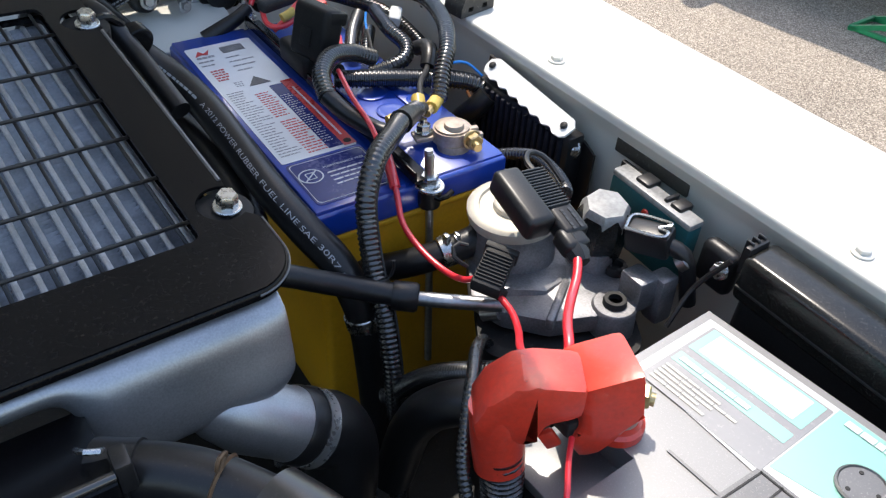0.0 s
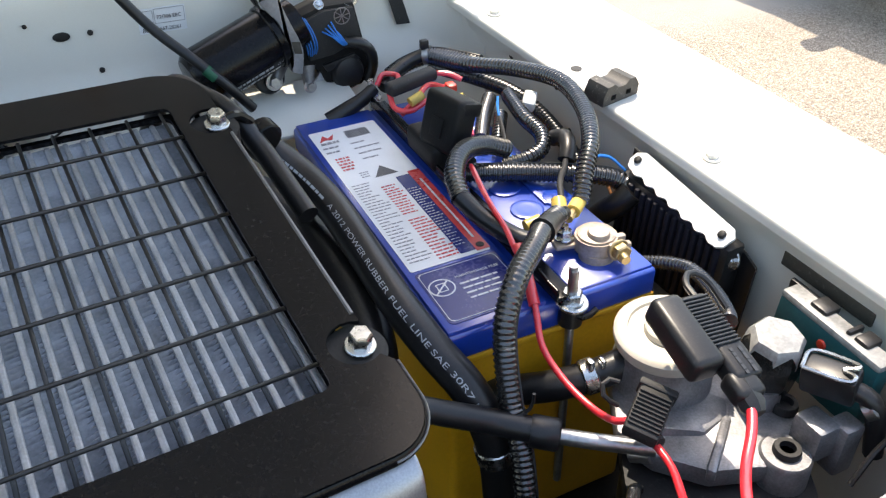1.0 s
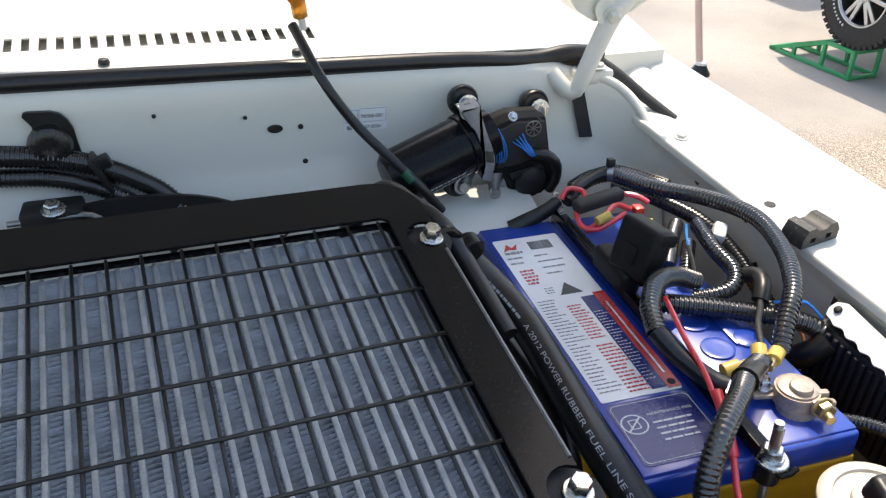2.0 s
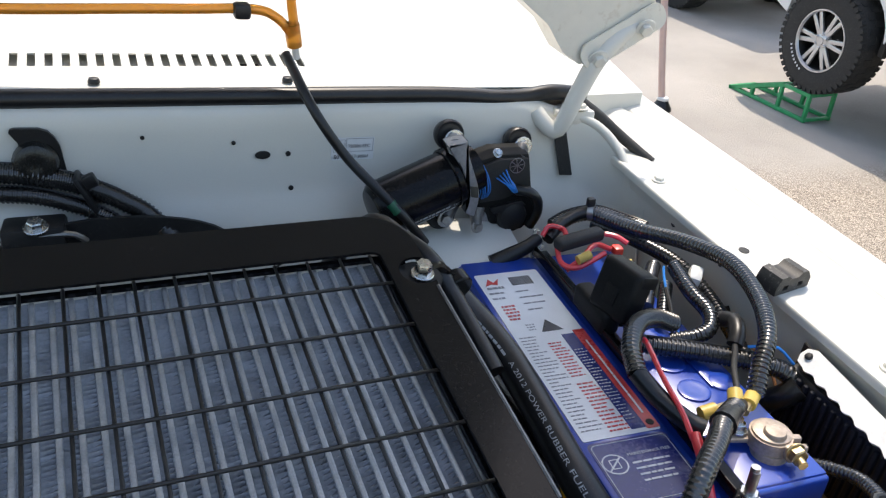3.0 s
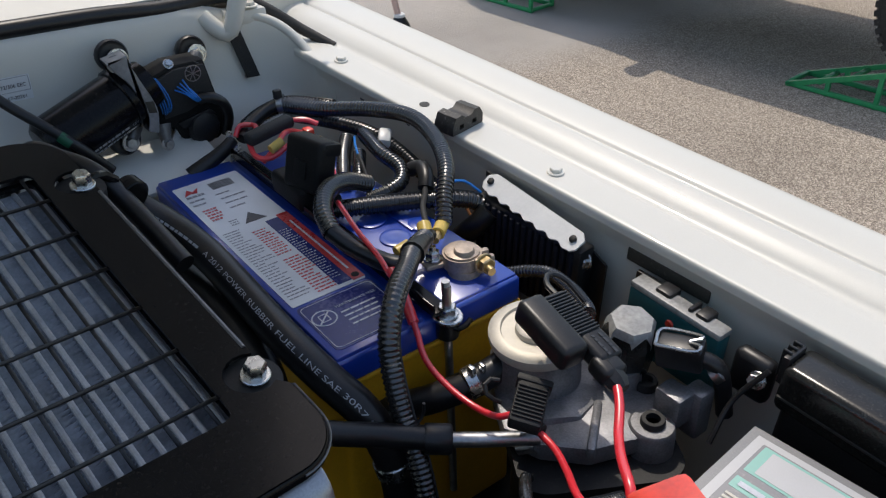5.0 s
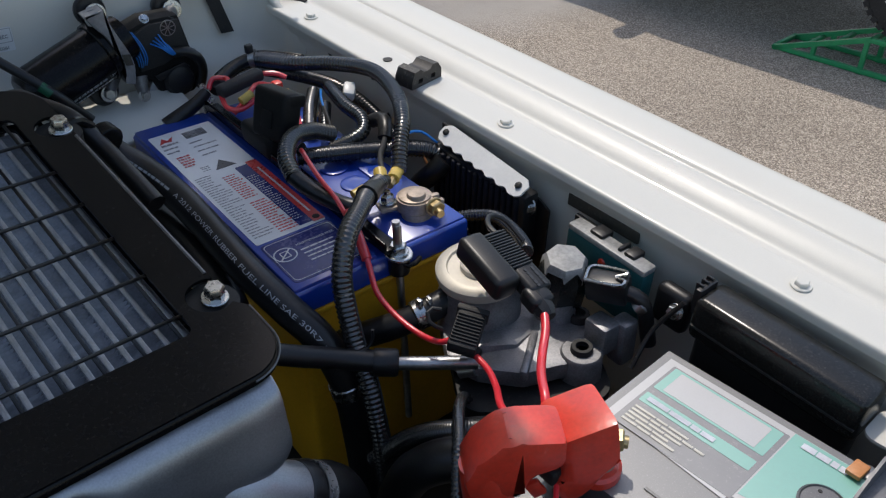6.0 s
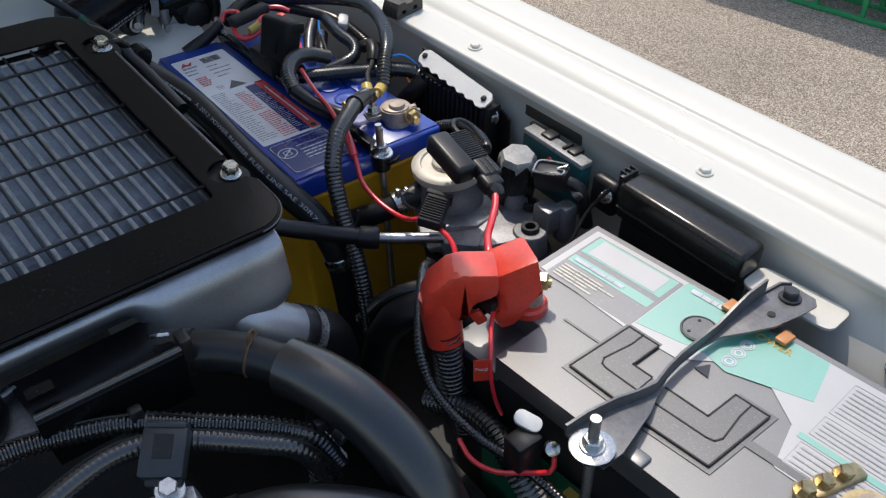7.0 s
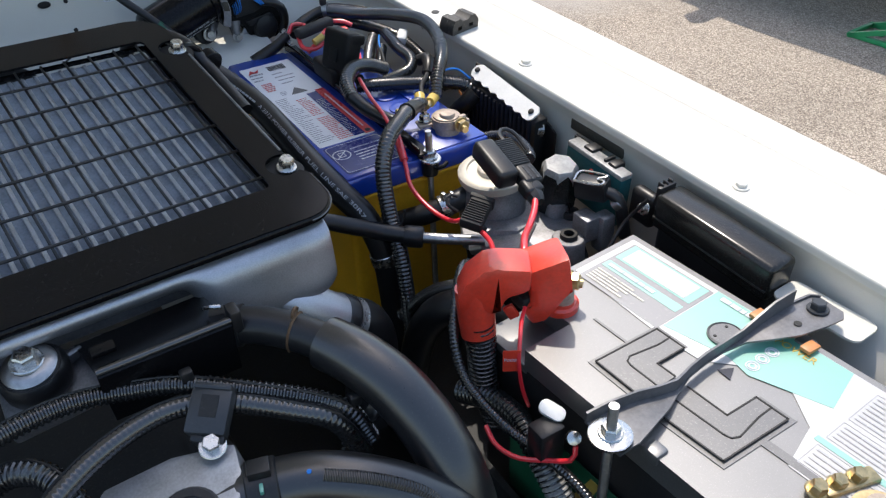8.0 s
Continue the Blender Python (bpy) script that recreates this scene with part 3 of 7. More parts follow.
# ---- truck on ramps in the yard ----
def wheel(truck, x, y, z, out):
    """A knobbly tyre on a six-spoke alloy; out: the way its face looks along x."""
    m = axis_pose((x, y, z), (out, 0, 0))
    ty = lathe([(0.215, 0.0), (0.225, -0.12), (0.33, -0.133), (0.365, -0.125), (0.385, -0.10), (0.388, 0.0), (0.385, 0.10), (0.365, 0.125), (0.33, 0.133), (0.235, 0.122), (0.222, 0.10), (0.215, 0.0)], m, 48, caps=False)
    tyre = part("tyre", ty, TYRE, truck, "black knobbly all-terrain tyre")
    lugs = bmesh.new()
    for k in range(46):
        a = 2 * math.pi * k / 46
        for s in (-1, 1):
            box(0.3705, 0, s * 0.110, 0.032, 0.033, 0.042, m @ Matrix.Rotation(a + s * 0.04, 4, "Z"), bm=lugs)
        box(0.386, 0, 0.03 * (1 if k % 2 else -1), 0.010, 0.036, 0.07, m @ Matrix.Rotation(a, 4, "Z"), bm=lugs)
    part("tread", lugs, TYRE, tyre)
    band = bmesh.new()
    for k in range(8):
        a = radians(200 + 6.5 * k)
        box(0.262, 0, 0.1290, 0.016, 0.013, 0.002, m @ pose(0, 0, 0) @ Matrix.Rotation(a, 4, "Z"), bm=band)
    part("sidewall_print", band, PALEPRINT, tyre)
    rim = part("rim", lathe([(0.232, 0.10), (0.232, 0.118), (0.222, 0.122), (0.212, 0.11), (0.208, 0.03), (0.205, -0.05), (0.06, -0.06), (0.005, -0.06)], m, 48, caps=False), DARKBAY, truck, "dark wheel barrel")
    lip = lathe([(0.210, 0.108), (0.218, 0.124), (0.228, 0.124), (0.232, 0.112)], m, 48, caps=False)
    part("rim_lip", lip, WHEELALLOY, rim)
    for k in range(6):
        for s in (-1, 1):
            sm = m @ Matrix.Rotation(2 * math.pi * k / 6 + s * 0.13, 4, "Z")
            part("spoke", box(0.135, s * 0.004, 0.094, 0.165, 0.032, 0.024, sm, 0.005), WHEELALLOY, rim)
    part("hub", lathe([(0.065, 0.07), (0.062, 0.10), (0.045, 0.108), (0.03, 0.112), (0.028, 0.118)], m, 24), WHEELALLOY, rim)
    for k in range(6):
        a = 2 * math.pi * k / 6 + 0.5
        part("wheel_nut", lathe([(0.011, 0.10), (0.011, 0.117), (0.007, 0.121)], m @ Matrix.Translation((0.05 * math.cos(a), 0.05 * math.sin(a), 0)), 6), ZINC, rim)


def truck(lift):
    t = thing("pickup_truck", "white pickup truck with black side steps and alloy wheels", "truck", (5.3, 3.0, GROUND))
    z0 = GROUND + lift
    for wy in (4.50, 1.42):
        for wx, out, rise in ((4.50, -1, lift), (6.05, 1, 0.0)):
            wheel(t, wx, wy - (0.05 if out > 0 else 0), GROUND + rise + 0.385, out)
    # side outline with wheel openings
    def arch(cy):
        return [(cy + 0.47 * math.cos(radians(a)), 0.44 + 0.45 * math.sin(radians(a))) for a in range(-8, 189, 14)]
    low = 0.60
    side = [(5.45, low + 0.1)] + [(y, z) for y, z in arch(4.50) if z > low - 0.2] + [(3.95, low), (2.0, low)] + [(y, z) for y, z in arch(1.42) if z > low - 0.2] + [(0.25, low + 0.1), (0.22, 1.60), (0.35, 1.80), (1.9, 1.84), (3.3, 1.84), (3.65, 1.78), (4.15, 1.34), (4.9, 1.28), (5.35, 1.22), (5.45, 0.95)]
    body = plate([side], 1.62, Matrix(((0, 0, -1, 4.46), (1, 0, 0, 0), (0, 1, 0, z0), (0, 0, 0, 1))))
    part("body", body, WHITETRUCK, t, "glossy white truck body")
    part("underbody", box(5.27, 2.95, z0 + 0.56, 1.50, 1.95, 0.14, None, 0.02), DARKBAY, t)
    for sx in (4.43, 6.12):
        step = part("side_step", box(sx, 2.95, z0 + 0.46, 0.13, 1.95, 0.075, None, 0.03, 3), MATT, t, "black tubular side step")
        for sy in (2.2, 3.0, 3.75):
            part("step_bracket", box(sx + (0.09 if sx < 5 else -0.09), sy, z0 + 0.50, 0.16, 0.06, 0.05), DARKBAY, step)
    for yy, zz in ((2.62, 1.42), (3.3, 1.45)):
        part("side_window", box(4.452, yy, z0 + zz, 0.006, 0.55, 0.34, None, 0.002), GLASS, t)
    part("wing_mirror", box(4.29, 3.66, z0 + 1.28, 0.24, 0.11, 0.25, None, 0.05, 3), WHITETRUCK, t)
    part("mud_flap", box(4.50, 0.93, z0 + 0.34, 0.26, 0.02, 0.3), RUBBER, t)
    for ay in (4.5, 1.42):
        part("wheel_arch_liner", box(5.27, ay, z0 + 0.62, 1.06, 0.98, 0.46, None, 0.03), DARKBAY, t)
        part("arch_edge", box(4.56, ay - 0.46, z0 + 0.56, 0.18, 0.05, 0.34, None, 0.01), MATT, t)
    return t


pickup = truck(0.225)
far_truck = copy_thing(pickup, pose(5.3 + 1.35, 3.0 + 6.55, GROUND - 0.225))
# the row of trucks stands parallel to the car
YARD = pose(3.94, 4.89, GROUND, 0, 0, 4.4) @ Matrix.Scale(0.928, 4) @ Matrix.Translation((-4.375, -5.28, -GROUND))
for vehicle in (pickup, far_truck):
    vehicle.matrix_basis = YARD @ vehicle.matrix_basis


def ramp(y0):
    """Welded angle-iron car ramp, rising towards its high end."""
    r = thing("car_ramp", "green painted welded steel wheel ramp on the asphalt", "ramp", (4.50, y0 - 0.4, GROUND), "green wheel ramps")
    za, zb = GROUND + 0.018, GROUND + 0.225
    ya, yb, yc = y0, y0 - 0.58, y0 - 0.86
    for sx in (4.375, 4.625):
        part("rail", box(0, 0, 0, 0.03, 1, 0.03, Matrix.Translation((sx, (ya + yb) / 2, (za + zb) / 2 - 0.01)) @ pose(0, 0, 0, -math.degrees(math.atan2(zb - za, ya - yb))) @ Matrix.Diagonal((1, math.hypot(zb - za, ya - yb), 1, 1)), 0.0), GREEN, r)
        part("rail", box(sx, (yb + yc) / 2, zb - 0.013, 0.03, yb - yc, 0.028, None, 0.003), GREEN, r)
        part("base_rail", box(sx, (ya + yc) / 2, za, 0.03, ya - yc, 0.028, None, 0.003), GREEN, r)
        for fy, fz in ((y0 - 0.26, 0.45), (yb + 0.02, 0.97), (yc + 0.015, 1.0)):
            h = (zb - GROUND) * fz
            part("upright", box(sx, fy, GROUND + h / 2, 0.028, 0.028, h, None, 0.003), GREEN, r)
    for cy, cz in ((ya - 0.01, za), (yc + 0.015, zb - 0.013), (yc + 0.015, za), (yb, zb - 0.013), (yb + 0.2, zb - 0.09), (ya - 0.2, za + 0.05)):
        part("cross_bar", box(4.5, cy, cz, 0.25, 0.028, 0.024, None, 0.003), GREEN, r)
    r.matrix_basis = YARD @ r.matrix_basis
    return r


ramp(5.28)
ramp(2.22)

# ---- leaning post on its foot ----
post = thing("canopy_post", "thin pale pinkish post on a small black foot", "post", (3.36, 4.78, GROUND))
part("pole", tube([(3.36, 4.78, GROUND + 0.03), (3.30, 4.81, 0.25), (3.22, 4.86, 0.85), (3.0, 5.0, 2.3)], 0.024, 10, step=0.2), POST, post)
part("foot", lathe([(0.075, 0), (0.072, 0.015), (0.048, 0.055), (0.036, 0.075)], pose(3.36, 4.78, GROUND), 20), RUBBER, post, "black rubber foot")
part("collar", lathe([(0.040, 0.072), (0.044, 0.076), (0.040, 0.090), (0.028, 0.098)], pose(3.36, 4.78, GROUND), 20), WHITEPL, post)
post.matrix_basis = Matrix.Translation((-0.28, -0.28, 0)) @ post.matrix_basis
# ---- intercooler ----
IC_N = Vector((0.06, -0.16, 1.0)).normalized()
IC_X = Vector((math.cos(radians(5)), math.sin(radians(5)), 0))
IC_X = (IC_X - IC_N * IC_X.dot(IC_N)).normalized()
IC_Y = IC_N.cross(IC_X)
ICM = Matrix.Translation((-0.060, -0.124, 1.407)) @ Matrix((IC_X, IC_Y, IC_N)).transposed().to_4x4()
ic = thing("intercooler", "aluminium top-mount intercooler in a black frame with a wire guard", "intercooler", (-0.25, 0.05, 1.18))


def notch(cx, cy, r, a0, a1, n=12):
    return [(cx + r * math.cos(radians(a0 + (a1 - a0) * k / n)), cy + r * math.sin(radians(a0 + (a1 - a0) * k / n))) for k in range(n + 1)]


R, EDGE, FRONT = 0.026, 0.0045, 0.0005
outer = [(EDGE, 0.050)] + notch(-0.0085, 0.068, 0.0145, -56, -304) + notch(-0.0085, 0.281, 0.0145, -56, -304)
outer += [(-0.0345 + 0.034 * math.cos(radians(a)), 0.314 + 0.034 * math.sin(radians(a))) for a in range(0, 91, 10)]
near_edge = [(-0.50, FRONT)] + [(EDGE - R + R * math.cos(radians(a)), FRONT + R + R * math.sin(radians(a))) for a in range(270, 361, 10)]
outer += [(-0.50, 0.348)] + near_edge
inner = rrect(-0.470, 0.047, -0.030, 0.306, 0.006, 3)
fr = plate([outer, inner[::-1]], 0.0022, ICM)
frame_part = part("guard_frame", fr, BLACKPAINT, ic, "glossy black steel surround with rounded corners", 30)
ways = [(0, -1)] + [(math.cos(radians(a)), math.sin(radians(a))) for a in range(270, 361, 10)] + [(1, 0)]
rim_path = near_edge + [(EDGE, 0.050)]
skirt = [[(x + nx * 0.0005, y + ny * 0.0005, -0.0006), (x + nx * 0.0018, y + ny * 0.0018, -0.0018), (x + nx * 0.0024, y + ny * 0.0024, -0.0036), (x + nx * 0.0022, y + ny * 0.0022, -0.0060)] for (x, y), (nx, ny) in zip(rim_path, ways)]
part("frame_lip", sheet(skirt, ICM, back=0.0012), BLACKPAINT, frame_part, "", 60)
# paler tubes draw both the wear and the highlight along the lip
worn = tube([ICM @ Vector((-0.0015, y, 0.0)) for y in (0.086, 0.15, 0.21, 0.263)], 0.0013, 6, step=0.02)
part("worn_edge_highlight", worn, STRAP, frame_part, "worn edge of the surround with its highlight drawn in")
worn = tube([ICM @ Vector((x + nx * 0.0023, y + ny * 0.0023, -0.0024)) for (x, y), (nx, ny) in zip(rim_path[1:], ways[1:])], 0.0007, 6, step=0.004)
part("worn_edge_highlight", worn, STRAP, frame_part, "worn edge of the surround with its highlight drawn in")
for by in (0.068, 0.281):
    b = bolt(ICM @ Vector((-0.0055, by, -0.004)), IC_N, 0.0062, ZINC, ic, 0.010, 1.35, "bolt", "zinc plated hex bolt", 20)
    # dark backing puts the shade into the notch round each bolt
    part("notch_backing", lathe([(0.0165, -0.03), (0.0165, -0.006), (0.008, -0.0055)], ICM @ Matrix.Translation((-0.0075, by, 0)), 20), DARKBAY, ic)
# wire guard
guard = part("guard_edge", plate([rrect(-0.474, 0.043, -0.026, 0.310, 0.004, 2), inner[::-1]], 0.003, ICM @ Matrix.Translation((0, 0, -0.0075))), BLACKPAINT, ic)
v_wire = tube([(0, 0.040, 0), (0, 0.31, 0)], 0.00125, 6, step=0.3)
vm = bpy.data.meshes.new("wire_long")
v_wire.to_mesh(vm)
v_wire.free()
h_wire = tube([(-0.475, 0, 0), (-0.025, 0, 0)], 0.00125, 6, step=0.5)
hm2 = bpy.data.meshes.new("wire_cross")
h_wire.to_mesh(hm2)
h_wire.free()
for me in (vm, hm2):
    me.materials.append(WIRE)
    me.polygons.foreach_set("use_smooth", [True] * len(me.polygons))
rnd = random.Random(4)


def piece(name, me, m, parent):
    ob = new(name, me)
    ob.parent = parent
    ob.matrix_parent_inverse = parent.matrix_basis.inverted() if parent.parent is None else Matrix()
    ob.matrix_basis = m
    return ob


for k in range(20):
    piece("guard_wire", vm, ICM @ pose(-0.036 - 0.0222 * k + rnd.uniform(-0.0006, 0.0006), 0, -0.0068, 0, 0, rnd.uniform(-0.3, 0.3)), guard)
for k in range(6):
    piece("guard_wire", hm2, ICM @ pose(0, 0.067 + 0.042 * k, -0.0050, 0, 0, rnd.uniform(-0.15, 0.15)), guard)
# core: flat tubes and folded fins
core = part("core_base", box(-0.25, 0.174, -0.045, 0.47, 0.285, 0.04, ICM), FIN, ic, "dusty aluminium cooler core")
tm = bpy.data.meshes.new("core_tube")
tb = box(0, 0.174, 0, 0.0036, 0.272, 0.008, None, 0.0011, 2)
tb.to_mesh(tm)
tb.free()
tm.materials.append(CORE)
PITCH = 0.0111
for k in range(40):
    piece("core_tube", tm, ICM @ pose(-0.0305 - PITCH * k, 0, -0.0175, 0, rnd.uniform(-2, 2), 0), core)
fb = bmesh.new()
for k in range(40):
    xa, xb = -0.0305 - PITCH * k - 0.0018, -0.0305 - PITCH * (k + 1) + 0.0018
    prev = None
    for j in range(159):
        y, z = 0.040 + 0.0017 * j, -0.0140 - (0.0024 if j % 2 else 0.0) - rnd.uniform(0, 0.0007)
        skew = 0.0016 if j % 2 else 0.0004
        row = (fb.verts.new(ICM @ Vector((xa, y + skew, z))), fb.verts.new(ICM @ Vector((xb, y - skew, z))))
        if prev:
            fb.faces.new((prev[0], prev[1], row[1], row[0]))
        prev = row
fins = part("fin_pack", fb, FIN, core, "", 10, flip=False)
fins["kind"] = "stuff"
part("side_wall", box(-0.013, 0.174, -0.045, 0.004, 0.26, 0.075, ICM), BLACKPAINT, ic)
# a dead stalk caught on the guard
part("stalk", tube([(-0.190, 0.170, 1.4545), (-0.180, 0.178, 1.457), (-0.172, 0.189, 1.460), (-0.168, 0.192, 1.4615)], 0.0008, 6, step=0.003), DARKBAY, ic)
# end tank with its bulge
tk = bmesh.new()
prev = None
xs = [-0.50, -0.30, -0.20, -0.145, -0.130, -0.120, -0.112, -0.105, -0.098, -0.091, -0.084, -0.07, -0.045, -0.02, -0.010, -0.002, 0.000]
for x in xs:
    x -= 0.008
    s = min(1.0, max(0.0, (x + 0.124) / 0.018))
    s = s * s * (3 - 2 * s)
    e = 1.0 - 0.20 * max(0.0, (x + 0.020) / 0.012) ** 2 if x > -0.020 else 1.0
    lip = ((0.05, -0.006), (0.012, -0.008), (0.003, -0.0095), (-0.002, -0.0125), (-0.003, -0.0160), (-0.0025, -0.0195), (0.000, -0.024), (0.005, -0.027), (0.012, -0.029), (0.05, -0.030))
    bulge = ((0.05, -0.006), (0.010, -0.009), (0.000, -0.0125), (-0.007, -0.0170), (-0.011, -0.024), (-0.0145, -0.034), (-0.0205, -0.048), (-0.0245, -0.060), (-0.020, -0.067), (0.05, -0.069))
    ring = []
    for (y0, z0), (y1, z1) in zip(lip, bulge):
        y, z = y0 + (y1 - y0) * s, z0 + (z1 - z0) * s
        ring.append(tk.verts.new(ICM @ Vector((x, y * (e if y < 0 else 1), z * e))))
    if prev:
        for k in range(len(ring)):
            tk.faces.new((prev[k], prev[(k + 1) % len(ring)], ring[(k + 1) % len(ring)], ring[k]))
    else:
        tk.faces.new(ring)
    prev = ring
tk.faces.new(prev)
tank = part("end_tank", tk, TANK, ic, "satin cast aluminium end tank", 60)
sub = tank.modifiers.new("round", "SUBSURF")
sub.levels = sub.render_levels = 2
om = axis_pose((-0.1200, -0.130, 1.346), (0.66, 0.01, -0.62)) @ Matrix.Diagonal((0.92, 0.92, 0.98, 1))
part("outlet_neck", lathe([(0.010, -0.012), (0.018, 0.004), (0.0235, 0.025), (0.0235, 0.055), (0.0242, 0.058), (0.0242, 0.062), (0.022, 0.064)], om, 36), TANK, tank)
hose_o = part("outlet_hose", lathe([(0.0245, 0.060), (0.0255, 0.062), (0.0255, 0.090), (0.0240, 0.092)], om, 36), RUBBER, ic, "black rubber intake hose")
oz = om @ Vector((0, 0, 0.078))
part("hose_bend", tube([oz, om @ Vector((0, 0, 0.098)), om @ Vector((0, 0, 0.110)) + Vector((-0.004, 0, -0.024)), oz + Vector((0.012, 0.004, -0.12))], 0.0240, 28), RUBBER, hose_o)
clampo = part("hose_clamp", lathe([(0.0257, 0.072), (0.0266, 0.0715), (0.0260, 0.0755), (0.0266, 0.0800), (0.0257, 0.0795)], om, 36), BANDSTEEL, ic, "zinc band clamp")
bolt(om @ Vector((0.0, -0.029, 0.076)), om.to_3x3() @ Vector((1, 0, 0)), 0.0045, ZINC, clampo, 0.010, 1.2, "clamp_screw")

# ---- battery with blue lid ----
BAT = pose(0.001, 0.0, 0, 0, 0, 0)
bat = thing("car_battery", "yellow car battery with a blue lid and a printed label", "battery", (0.09, 0.15, 1.125))
part("case", box(0.081, 0.155, 1.228, 0.158, 0.318, 0.206, BAT, 0.006, 3), YELLOW, bat, "yellow plastic battery case")
lipb = box(0.081, 0.155, 1.3245, 0.165, 0.327, 0.005, BAT, 0.0015)
part("case_rim", lipb, YELLOW, bat)
lid = box(0.081, 0.155, 1.3375, 0.164, 0.326, 0.022, BAT, 0.003, 3)
lid_part = part("lid", lid, BLUE, bat, "dark blue battery lid")
part("lid_plateau", box(0.0375, 0.155, 1.3475, 0.073, 0.322, 0.008, BAT, 0.002), BLUE, lid_part)
part("lid_plateau", box(0.1285, 0.155, 1.3470, 0.066, 0.320, 0.007, BAT, 0.002), BLUE, lid_part)
for k in range(3):
    part("lid_moulding", lathe([(0.013, 0), (0.013, 0.0016), (0.011, 0.0022), (0.008, 0.0016), (0.003, 0.0016)], BAT @ pose(0.118, 0.095 + 0.036 * k, 1.3505), 28), BLUE, lid_part)
part("lid_moulding", box(0.140, 0.13, 1.3515, 0.012, 0.07, 0.002, BAT @ pose(0, 0, 0), 0.0008), BLUE, lid_part)
LBL = BAT @ pose(0, 0, 1.3521)
lab = part("label", plate([rrect(0.0055, 0.062, 0.0685, 0.291, 0.002)], 0.0004, LBL), LABEL, bat, "white label with red and navy print")


def bars(parent, m, x0, x1, y0, y1, n, material, seed, thick=0.55, ragged=0.3, z=0.0003):
    """Lines of writing as plain bars."""
    g = random.Random(seed)
    b = bmesh.new()
    pitch = (y1 - y0) / n
    for k in range(n):
        x = x0
        end = x1 - g.random() * ragged * (x1 - x0)
        while x < end:
            w = min(end - x, g.uniform(0.10, 0.3) * (x1 - x0))
            if w > 0.0008:
                box(x + w / 2, y1 - pitch * (k + 0.5), z, w, pitch * thick, 0.0002, m, bm=b)
            x += w + 0.0009
    return part("print", b, material, parent)


bars(lab, LBL, 0.010, 0.027, 0.264, 0.269, 1, GREYPRINT, 1, 0.7)
part("print", plate([[(0.010, 0.270), (0.016, 0.282), (0.019, 0.275), (0.026, 0.281), (0.022, 0.271), (0.016, 0.273)]], 0.0002, LBL @ pose(0, 0, 0.0005)), REDPRINT, lab)
bc = bmesh.new()
g = random.Random(3)
x = 0.036
while x < 0.057:
    w = g.choice((0.0004, 0.0007, 0.0011))
    box(x, 0.2745, 0.0003, w, 0.014, 0.0002, LBL, bm=bc)
    x += w + g.choice((0.0005, 0.0009))
part("barcode", bc, DARKPRINT, lab)
bars(lab, LBL, 0.009, 0.026, 0.245, 0.262, 2, GREYPRINT, 5, 0.28)
bars(lab, LBL, 0.034, 0.062, 0.222, 0.262, 4, GREYPRINT, 6, 0.18, 0.7)
bars(lab, LBL, 0.012, 0.026, 0.213, 0.238, 5, REDPRINT, 7, 0.5)
part("warning_triangle", plate([[(0.032, 0.193), (0.052, 0.193), (0.042, 0.210)]], 0.0002, LBL @ pose(0, 0, 0.0004)), DARKPRINT, lab)
bars(lab, LBL, 0.022, 0.031, 0.196, 0.207, 3, GREYPRINT, 8, 0.3)
bars(lab, LBL, 0.009, 0.028, 0.070, 0.190, 28, GREYPRINT, 9, 0.24, 0.5)
bars(lab, LBL, 0.030, 0.044, 0.130, 0.178, 12, REDPRINT, 10, 0.36, 0.3)
bars(lab, LBL, 0.030, 0.047, 0.066, 0.124, 14, REDPRINT, 11, 0.36, 0.3)
part("print_panel", plate([rrect(0.0465, 0.066, 0.0585, 0.186, 0.0005)], 0.0002, LBL @ pose(0, 0, 0.0003)), NAVY, lab)
bars(lab, LBL, 0.0475, 0.0575, 0.075, 0.165, 24, PALEPRINT, 12, 0.22, 0.4, 0.0006)
part("print_panel", plate([rrect(0.0585, 0.064, 0.0690, 0.190, 0.0005)], 0.0002, LBL @ pose(0, 0, 0.00035)), REDPRINT, lab)
bars(lab, LBL @ pose(0.0637, 0.125, 0, 0, 0, 90), -0.045, 0.05, -0.0022, 0.0026, 1, PALEPRINT, 13, 0.36, 0.05, 0.0007)
part("charge_eye", lathe([(0.0032, 0), (0.003, 0.0004), (0.001, 0.0005)], LBL @ pose(0.0637, 0.070, 0.0004), 16), DARKBAY, lab)
box_l = part("icon_panel", plate([rrect(0.006, 0.000, 0.069, 0.059, 0.004)], 0.0003, LBL), NAVY, bat, "navy maintenance panel")
part("outline", plate([rrect(0.0075, 0.0020, 0.0675, 0.0570, 0.004), rrect(0.0080, 0.0025, 0.0670, 0.0565, 0.004)[::-1]], 0.0002, LBL @ pose(0, 0, 0.0003)), PALEPRINT, box_l)
part("icon", plate([disc(0.0175, 0.037, 0.0095), disc(0.0175, 0.037, 0.0084)[::-1]], 0.0002, LBL @ pose(0, 0, 0.0003)), PALEPRINT, box_l)
part("icon", plate([rrect(-0.0085, -0.0006, 0.0085, 0.0006, 0.0002)], 0.0002, LBL @ pose(0.0175, 0.037, 0.0004, 0, 0, 42)), PALEPRINT, box_l)
part("icon", plate([rrect(-0.0035, -0.0045, 0.0035, 0.0045, 0.001), rrect(-0.0027, -0.0037, 0.0027, 0.0037, 0.0008)[::-1]], 0.0002, LBL @ pose(0.0175, 0.037, 0.00035)), PALEPRINT, box_l)
